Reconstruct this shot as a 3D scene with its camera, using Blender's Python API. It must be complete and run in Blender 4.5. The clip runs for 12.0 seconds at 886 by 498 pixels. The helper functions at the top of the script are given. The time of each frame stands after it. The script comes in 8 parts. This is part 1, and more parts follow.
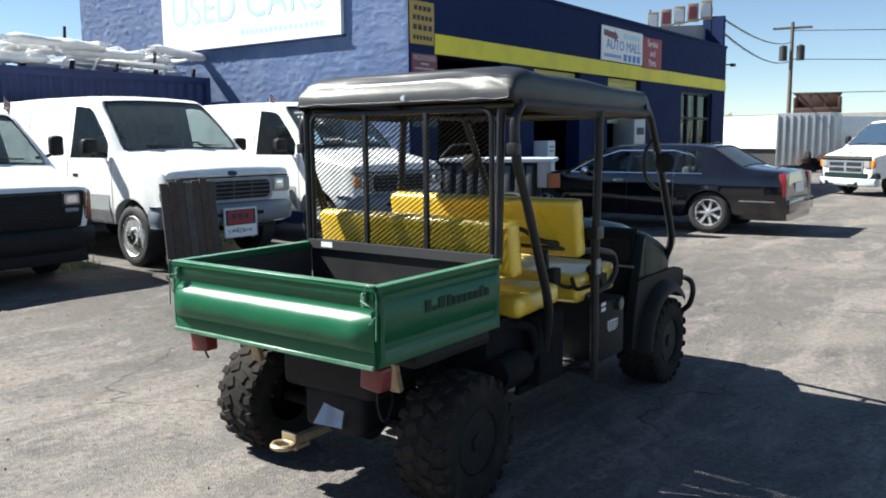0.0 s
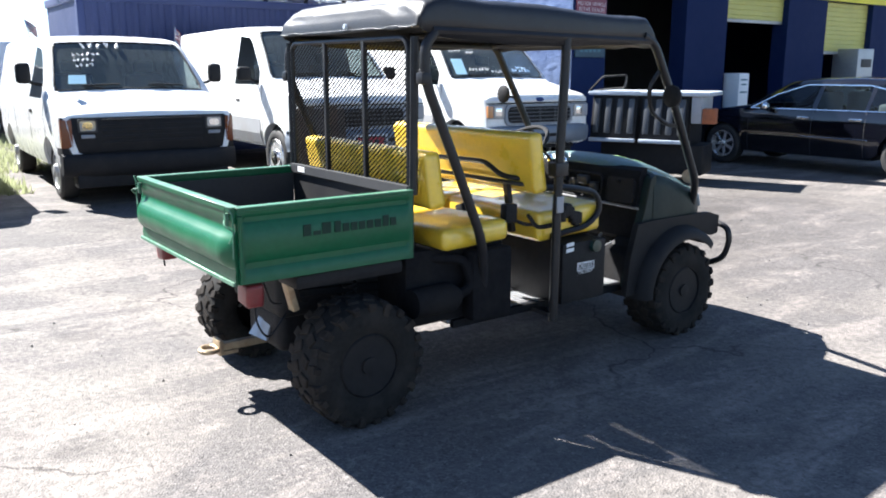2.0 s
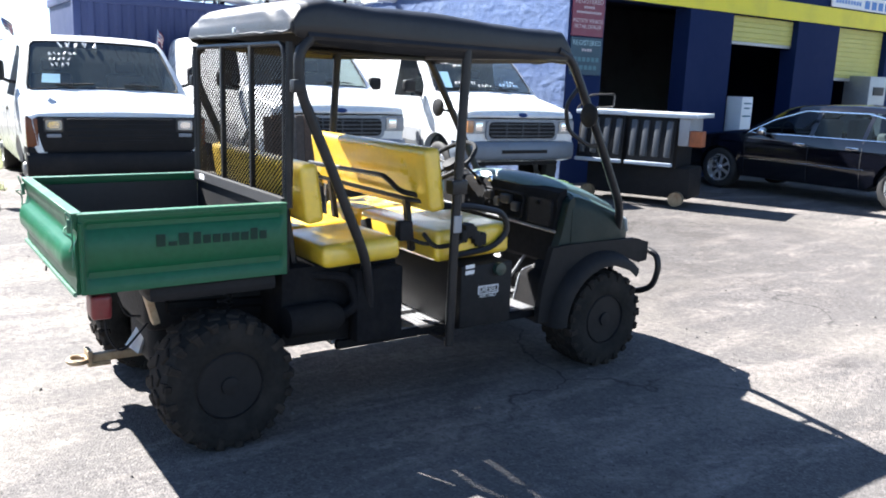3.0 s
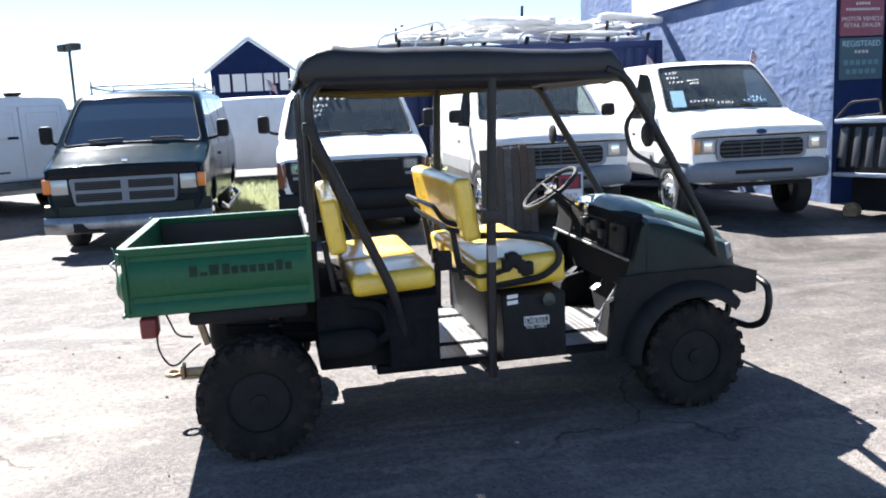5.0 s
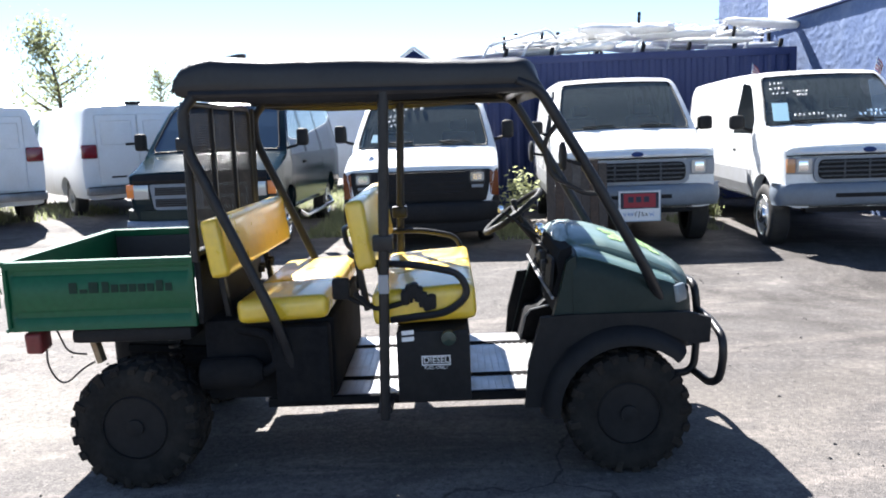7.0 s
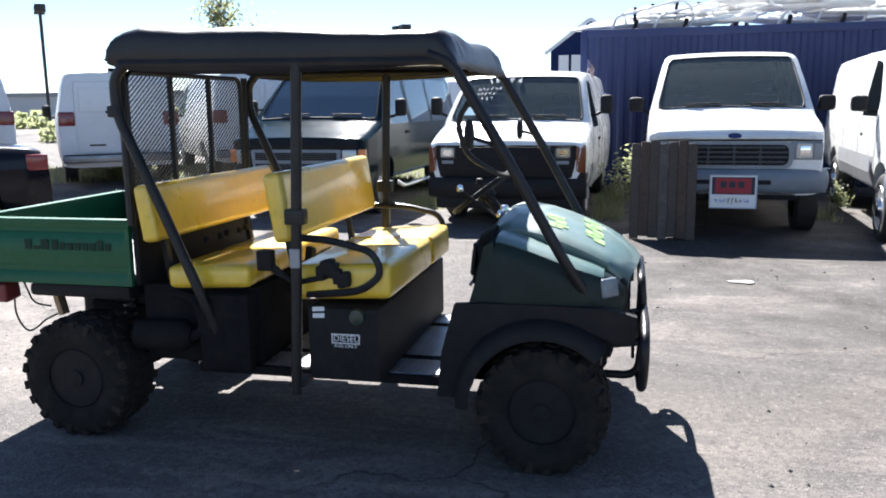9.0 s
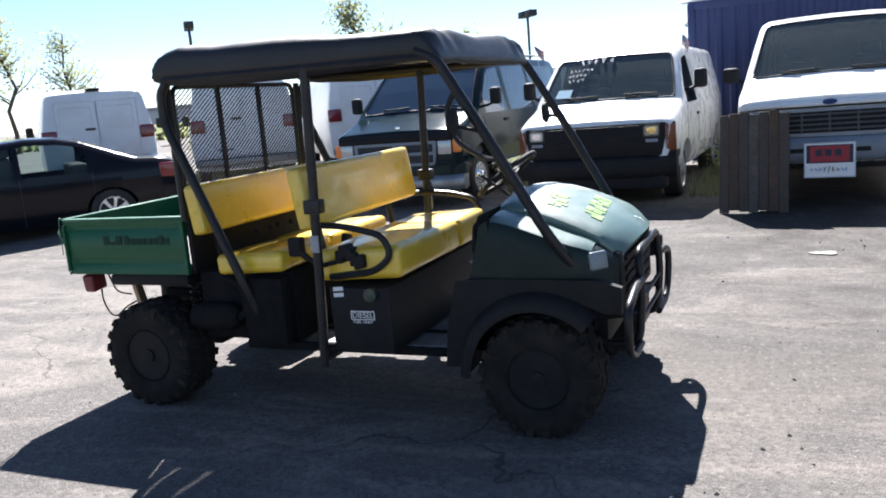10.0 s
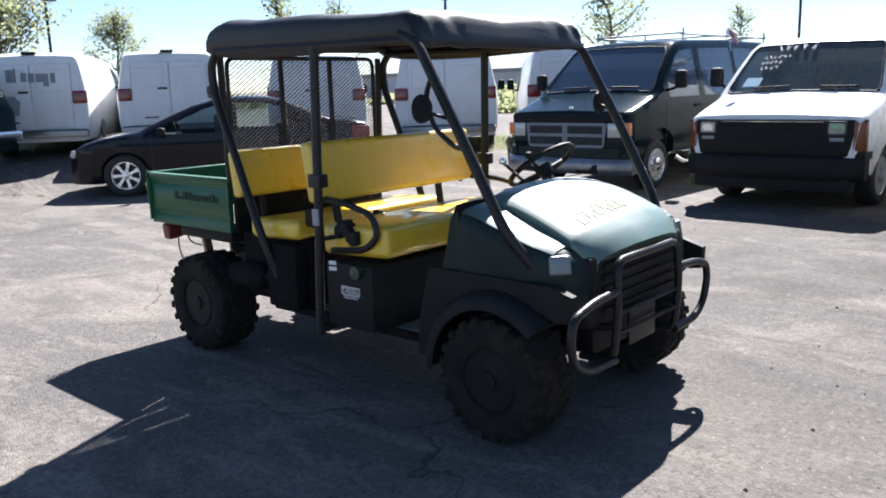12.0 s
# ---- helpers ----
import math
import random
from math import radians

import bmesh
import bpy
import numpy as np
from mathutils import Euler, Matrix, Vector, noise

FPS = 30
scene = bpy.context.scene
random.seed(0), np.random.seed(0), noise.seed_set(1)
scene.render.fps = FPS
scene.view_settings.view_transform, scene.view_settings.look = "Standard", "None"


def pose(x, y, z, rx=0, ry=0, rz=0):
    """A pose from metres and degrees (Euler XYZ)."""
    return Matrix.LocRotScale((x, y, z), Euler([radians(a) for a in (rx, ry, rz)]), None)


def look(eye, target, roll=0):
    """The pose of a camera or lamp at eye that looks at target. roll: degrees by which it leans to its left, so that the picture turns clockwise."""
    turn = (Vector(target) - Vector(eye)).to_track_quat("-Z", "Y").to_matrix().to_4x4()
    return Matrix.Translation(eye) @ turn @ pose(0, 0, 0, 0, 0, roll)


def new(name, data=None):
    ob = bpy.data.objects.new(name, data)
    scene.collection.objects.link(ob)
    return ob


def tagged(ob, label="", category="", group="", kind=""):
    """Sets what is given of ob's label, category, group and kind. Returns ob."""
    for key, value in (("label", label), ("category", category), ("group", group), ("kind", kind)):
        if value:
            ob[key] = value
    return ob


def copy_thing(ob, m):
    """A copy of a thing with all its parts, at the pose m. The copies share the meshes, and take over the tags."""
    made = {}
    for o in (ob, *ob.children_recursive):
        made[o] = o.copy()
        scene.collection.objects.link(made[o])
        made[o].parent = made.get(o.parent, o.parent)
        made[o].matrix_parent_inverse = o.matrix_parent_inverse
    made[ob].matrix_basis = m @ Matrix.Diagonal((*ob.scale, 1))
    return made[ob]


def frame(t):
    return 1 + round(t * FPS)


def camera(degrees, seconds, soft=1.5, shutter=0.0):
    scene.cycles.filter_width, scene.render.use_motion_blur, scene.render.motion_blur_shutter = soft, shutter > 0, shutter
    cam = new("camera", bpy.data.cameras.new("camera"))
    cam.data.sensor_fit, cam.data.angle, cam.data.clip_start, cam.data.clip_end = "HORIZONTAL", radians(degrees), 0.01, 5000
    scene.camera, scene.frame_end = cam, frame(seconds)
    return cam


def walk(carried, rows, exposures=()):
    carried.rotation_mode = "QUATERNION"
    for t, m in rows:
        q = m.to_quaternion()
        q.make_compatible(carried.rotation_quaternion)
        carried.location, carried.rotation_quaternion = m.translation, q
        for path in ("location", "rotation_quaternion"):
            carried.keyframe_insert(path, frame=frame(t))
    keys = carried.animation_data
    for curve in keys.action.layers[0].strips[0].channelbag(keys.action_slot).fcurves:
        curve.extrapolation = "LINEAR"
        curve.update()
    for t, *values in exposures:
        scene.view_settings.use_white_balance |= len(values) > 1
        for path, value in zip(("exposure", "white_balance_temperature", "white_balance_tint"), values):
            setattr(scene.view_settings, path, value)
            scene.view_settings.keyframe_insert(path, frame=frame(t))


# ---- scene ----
cam = camera(56.9, 12.0, 1.9)
PATH = [
    (0, (-0.233, 0.168, 1.608), (-1.409, 1.763, 1.339), -0.5),
    (0.5, (0.172, 0.359, 1.594), (-1.177, 1.795, 1.254), -0.8),
    (1, (0.38, 0.638, 1.586), (-0.988, 2.045, 1.199), -0.2),
    (1.5, (0.491, 0.953, 1.596), (-0.871, 2.344, 1.137), 0.7),
    (2, (0.848, 1.204, 1.594), (-0.721, 2.368, 1.166), -0.0),
    (2.5, (0.991, 1.5, 1.565), (-0.611, 2.635, 1.186), 2.0),
    (2.7, (1.012, 1.636, 1.58), (-0.588, 2.773, 1.195), 2.1),
    (4.3, (1.436, 2.697, 1.614), (-0.399, 3.383, 1.21), -0.2),
    (4.5, (1.465, 2.766, 1.63), (-0.421, 3.323, 1.265), -0.7),
    (5, (1.657, 3.184, 1.598), (-0.279, 3.567, 1.271), -2.7),
    (5.5, (1.598, 3.46, 1.608), (-0.338, 3.85, 1.294), -2.7),
    (6, (1.463, 3.687, 1.608), (-0.489, 3.947, 1.26), -1.0),
    (6.5, (1.493, 4.15, 1.595), (-0.477, 4.187, 1.251), -0.3),
    (7, (1.404, 4.478, 1.582), (-0.575, 4.462, 1.292), -2.1),
    (7.2, (1.281, 4.577, 1.598), (-0.694, 4.508, 1.291), 1.0),
    (8.8, (1.197, 5.49, 1.543), (-0.724, 5.065, 1.184), 1.8),
    (9, (1.148, 5.595, 1.567), (-0.773, 5.16, 1.221), -0.7),
    (9.5, (1.196, 5.936, 1.531), (-0.665, 5.277, 1.213), -2.3),
    (10, (1.228, 6.31, 1.556), (-0.579, 5.533, 1.197), -4.8),
    (10.5, (1.006, 6.585, 1.557), (-0.77, 5.749, 1.174), -3.1),
    (11, (0.928, 6.949, 1.522), (-0.696, 5.875, 1.066), -3.9),
    (11.5, (0.771, 7.178, 1.542), (-0.767, 5.952, 1.18), -3.2),
    (12, (0.51, 7.348, 1.54), (-0.968, 6.058, 1.151), -1.7),
]
EXPOSURES = [(t, e, k, g) for t, e, k, g in ((0.0, 1.55, 6500, 5), (0.5, 1.66, 6450, 6), (1.0, 1.78, 6400, 8), (2.0, 2.25, 6250, 10), (2.7, 2.38, 6250, 10), (4.3, 2.24, 6350, 11), (7.2, 2.15, 6350, 11), (8.8, 1.96, 6300, 11), (10.5, 1.75, 6300, 12), (12.0, 1.68, 6300, 12))]
SUN_STRENGTH, SKY_STRENGTH = 5.0, 0.05
walk(cam, [(t, look(eye, target, roll)) for t, eye, target, roll in PATH], EXPOSURES)

# ---- world and sun ----
SUN = Vector((-0.90, -0.36, 1.0)).normalized()
world = bpy.data.worlds.new("sky")
scene.world = world
world.use_nodes = True
wn = world.node_tree.nodes
sky = wn.new("ShaderNodeTexSky")
sky.sky_type, sky.sun_disc = "NISHITA", False
sky.sun_elevation = math.asin(SUN.z)
sky.sun_rotation = math.atan2(SUN.x, SUN.y)
sky.air_density, sky.dust_density, sky.ozone_density, sky.altitude = 1.0, 0.1, 1.6, 2500
wn["Background"].inputs["Strength"].default_value = SKY_STRENGTH
world.node_tree.links.new(sky.outputs[0], wn["Background"].inputs["Color"])
sun = new("sun", bpy.data.lights.new("sun", "SUN"))
sun.data.energy, sun.data.angle, sun.data.color = SUN_STRENGTH, radians(0.53), (1.0, 0.97, 0.925)
sun.matrix_world = look((-30, -12, 33), (-30 - SUN.x, -12 - SUN.y, 33 - SUN.z))

# ---- materials ----
def mat(name, col, rough=0.5, metal=0.0, var=0.12, scale=3.0, col2=None, amount=0.4, stain=1.2, bump=0.0, bscale=60.0, coat=0.0, spec=0.5, rvar=0.1):
    """A surface with fine grain, larger stains of col2 and a little relief."""
    m = bpy.data.materials.new(name)
    m.use_nodes = True
    nt = m.node_tree
    n, l = nt.nodes, nt.links
    p = n["Principled BSDF"]
    geo = n.new("ShaderNodeNewGeometry")
    pos = geo.outputs["Position"]

    def tex(sc, detail=5, rough_=0.6):
        t = n.new("ShaderNodeTexNoise")
        t.inputs["Scale"].default_value, t.inputs["Detail"].default_value, t.inputs["Roughness"].default_value = sc, detail, rough_
        l.new(pos, t.inputs["Vector"])
        return t.outputs["Fac"]

    def ramp(f, a, b):
        r = n.new("ShaderNodeMapRange")
        r.inputs["From Min"].default_value, r.inputs["From Max"].default_value = a, b
        l.new(f, r.inputs["Value"])
        return r.outputs["Result"]

    def mix(f, a, b, mode="MIX"):
        x = n.new("ShaderNodeMix")
        x.data_type, x.blend_type = "RGBA", mode
        for sock, v in ((x.inputs[0], f), (x.inputs[6], a), (x.inputs[7], b)):
            if hasattr(v, "links"):
                l.new(v, sock)
            else:
                sock.default_value = v if isinstance(v, float) else (*v[:3], 1)
        return x.outputs[2]

    fine, big = tex(scale * 12), tex(stain)
    dark, light = [c * (1 - var) for c in col], [min(1, c * (1 + var)) for c in col]
    c = mix(ramp(fine, 0.3, 0.7), dark, light)
    if col2:
        f = n.new("ShaderNodeMath")
        f.operation = "MULTIPLY"
        l.new(ramp(big, 0.45, 0.68), f.inputs[0])
        f.inputs[1].default_value = amount
        c = mix(f.outputs[0], c, col2)
    else:
        c = mix(ramp(big, 0.35, 0.65), c, [x * (1 - var * 0.6) for x in col])
    l.new(c, p.inputs["Base Color"])
    r = n.new("ShaderNodeMapRange")
    r.inputs["To Min"].default_value, r.inputs["To Max"].default_value = max(0.02, rough - rvar), min(1, rough + rvar)
    l.new(tex(scale * 2), r.inputs["Value"])
    l.new(r.outputs["Result"], p.inputs["Roughness"])
    p.inputs["Metallic"].default_value = metal
    p.inputs["Specular IOR Level"].default_value = spec
    p.inputs["Coat Weight"].default_value = coat
    p.inputs["Coat Roughness"].default_value = 0.04
    if bump:
        b = n.new("ShaderNodeBump")
        b.inputs["Strength"].default_value, b.inputs["Distance"].default_value = bump, 0.01
        l.new(tex(bscale, 4), b.inputs["Height"])
        l.new(b.outputs["Normal"], p.inputs["Normal"])
    return m


def glass(name, col, rough=0.03, alpha=0.75):
    """Tinted glazing: part clear, part dark film, with a glossy face."""
    m = bpy.data.materials.new(name)
    m.use_nodes = True
    n, l = m.node_tree.nodes, m.node_tree.links
    p = n["Principled BSDF"]
    p.inputs["Base Color"].default_value, p.inputs["Roughness"].default_value = (*col, 1), rough
    p.inputs["Specular IOR Level"].default_value = 0.9
    t = n.new("ShaderNodeBsdfTransparent")
    t.inputs[0].default_value = (0.75, 0.85, 0.85, 1)
    x = n.new("ShaderNodeMixShader")
    x.inputs[0].default_value = alpha
    l.new(t.outputs[0], x.inputs[1])
    l.new(p.outputs[0], x.inputs[2])
    l.new(x.outputs[0], n["Material Output"].inputs[0])
    return m


# ---- mesh tools ----
def BM():
    return bmesh.new()


def link(name, bm, material, smooth=False):
    me = bpy.data.meshes.new(name)
    bmesh.ops.recalc_face_normals(bm, faces=bm.faces)
    bm.to_mesh(me)
    bm.free()
    if smooth:
        me.shade_smooth()
        me.set_sharp_from_angle(angle=radians(42))
    me.materials.append(material)
    return new(name, me)


def part(name, bm, material, parent, label="", smooth=True):
    ob = link(name, bm, material, smooth)
    ob.parent = parent
    return tagged(ob, label)


def thing(name, m, label, category, group=""):
    ob = new(name)
    ob.empty_display_size = 0.2
    ob.matrix_basis = m
    return tagged(ob, label, category, group)


def structure(name, bm, material, label="", smooth=False):
    return tagged(link(name, bm, material, smooth), label, "", "", "structure")


def box(bm, x0, x1, y0, y1, z0, z1, bev=0.0, seg=2, turn=None):
    v = [bm.verts.new((x, y, z)) for z in (z0, z1) for x, y in ((x0, y0), (x1, y0), (x1, y1), (x0, y1))]
    f = [bm.faces.new([v[i] for i in q]) for q in ((3, 2, 1, 0), (4, 5, 6, 7), (0, 1, 5, 4), (1, 2, 6, 5), (2, 3, 7, 6), (3, 0, 4, 7))]
    if turn:
        for p in v:
            p.co = turn @ p.co
    if bev:
        es = {e for q in f for e in q.edges}
        bmesh.ops.bevel(bm, geom=list(es), offset=bev, segments=seg, affect="EDGES", profile=0.6)
    return bm


def fillet(pts, rad, n=5):
    """The polyline pts with its inner corners rounded."""
    pts = [Vector(p) for p in pts]
    out = [pts[0]]
    for a, b, c in zip(pts, pts[1:], pts[2:]):
        u, w = (a - b), (c - b)
        d = min(rad, u.length * 0.48, w.length * 0.48)
        p, q = b + u.normalized() * d, b + w.normalized() * d
        for i in range(n + 1):
            s = i / n
            out.append(p * (1 - s) ** 2 + b * 2 * s * (1 - s) + q * s * s)
    return out + [pts[-1]]


def tube(bm, pts, r, n=8, loop=False):
    pts = [Vector(p) for p in pts]
    m = len(pts)
    rings, up = [], None
    for i, p in enumerate(pts):
        a = pts[i - 1] if (i or loop) else p
        b = pts[(i + 1) % m] if (i < m - 1 or loop) else p
        d = (b - a).normalized()
        if up is None:
            up = d.orthogonal().normalized()
        up = (up - d * up.dot(d)).normalized()
        side = d.cross(up)
        rr = r[i] if isinstance(r, (list, tuple)) else r
        rings.append([bm.verts.new(p + (up * math.cos(k * math.tau / n) + side * math.sin(k * math.tau / n)) * rr) for k in range(n)])
    for i in range(m if loop else m - 1):
        a, b = rings[i], rings[(i + 1) % m]
        for k in range(n):
            bm.faces.new((a[k], a[(k + 1) % n], b[(k + 1) % n], b[k]))
    if not loop:
        bm.faces.new(rings[0][::-1])
        bm.faces.new(rings[-1])
    return bm


def lathe(bm, prof, n=24, axis="x", at=(0, 0, 0), a0=0.0, caps=True):
    """prof: (along, radius) pairs turned round the axis."""
    at = Vector(at)
    rings = []
    for u, r in prof:
        ring = []
        for k in range(n):
            c, s = math.cos(a0 + k * math.tau / n) * r, math.sin(a0 + k * math.tau / n) * r
            ring.append(bm.verts.new(at + Vector({"x": (u, c, s), "y": (s, u, c), "z": (c, s, u)}[axis])))
        rings.append(ring)
    for a, b in zip(rings, rings[1:]):
        for k in range(n):
            bm.faces.new((a[k], a[(k + 1) % n], b[(k + 1) % n], b[k]))
    for ring in (rings[0][::-1], rings[-1]) if caps else ():
        if max((v.co - ring[0].co).length for v in ring) > 1e-4:
            bm.faces.new(ring)
    return bm


def slab(bm, poly, t):
    """A plate: the flat polygon poly, thickened by the vector t."""
    t = Vector(t)
    a = [bm.verts.new(p) for p in poly]
    b = [bm.verts.new(Vector(p) + t) for p in poly]
    bm.faces.new(a[::-1])
    bm.faces.new(b)
    for i in range(len(a)):
        j = (i + 1) % len(a)
        bm.faces.new((a[i], a[j], b[j], b[i]))
    return bm


def loft(bm, rings, closed=True, caps=True):
    vs = [[bm.verts.new(p) for p in r] for r in rings]
    for a, b in zip(vs, vs[1:]):
        n = len(a)
        for k in range(n if closed else n - 1):
            q = (a[k], a[(k + 1) % n], b[(k + 1) % n], b[k])
            if len({tuple(round(c, 5) for c in v.co) for v in q}) > 2:
                bm.faces.new(q)
    if caps and closed:
        bm.faces.new(vs[0][::-1])
        bm.faces.new(vs[-1])
    return bm


def lerp(table, x):
    """Straight-line reading of a table of (x, value)."""
    if x <= table[0][0]:
        return table[0][1]
    for (a, u), (b, w) in zip(table, table[1:]):
        if x <= b:
            return u + (w - u) * (x - a) / max(1e-9, b - a)
    return table[-1][1]


def step(a, b, x):
    s = min(1, max(0, (x - a) / (b - a)))
    return s * s * (3 - 2 * s)


def letters(name, words, size, m, material, parent=None, depth=0.004, label="", align="CENTER", squeeze=1.0, width=0.0):
    """Raised writing in the built-in font, turned to a mesh, in the plane of m (x along, y up)."""
    cu = bpy.data.curves.new(name, "FONT")
    cu.body, cu.size, cu.extrude, cu.align_x, cu.align_y, cu.resolution_u = words, size, depth, align, "CENTER", 3
    tmp = bpy.data.objects.new(name, cu)
    me = bpy.data.meshes.new_from_object(tmp)
    bpy.data.objects.remove(tmp)
    me.name = name
    if width:
        xs = [v.co.x for v in me.vertices]
        squeeze = width / (max(xs) - min(xs))
    me.transform(Matrix.Diagonal((squeeze, 1, 1, 1)))
    # split the row at its gaps, so that each letter is a part
    bm = BM()
    bm.from_mesh(me)
    bpy.data.meshes.remove(me)
    left, groups = set(bm.verts), []
    while left:
        heap = [left.pop()]
        isle = list(heap)
        while heap:
            for e in heap.pop().link_edges:
                for v in e.verts:
                    if v in left:
                        left.discard(v)
                        heap.append(v)
                        isle.append(v)
        groups.append((min(v.co.x for v in isle), max(v.co.x for v in isle), isle))
    groups.sort(key=lambda g: g[0])
    rows = []
    for a, b, isle in groups:
        if rows and a < rows[-1][0] - 0.02 * size:
            rows[-1][1].extend(isle)
            rows[-1][0] = max(rows[-1][0], b)
        else:
            rows.append([b, list(isle)])
    for _, isle in rows:
        at = {v: k for k, v in enumerate(isle)}
        faces = {f for v in isle for f in v.link_faces}
        one = bpy.data.meshes.new(name)
        one.from_pydata([tuple(m @ v.co) for v in isle], [], [tuple(at[v] for v in f.verts) for f in sorted(faces, key=lambda f: f.index)])
        one.materials.append(material)
        ob = new(name, one)
        ob.parent = parent
        tagged(ob, label)
    bm.free()


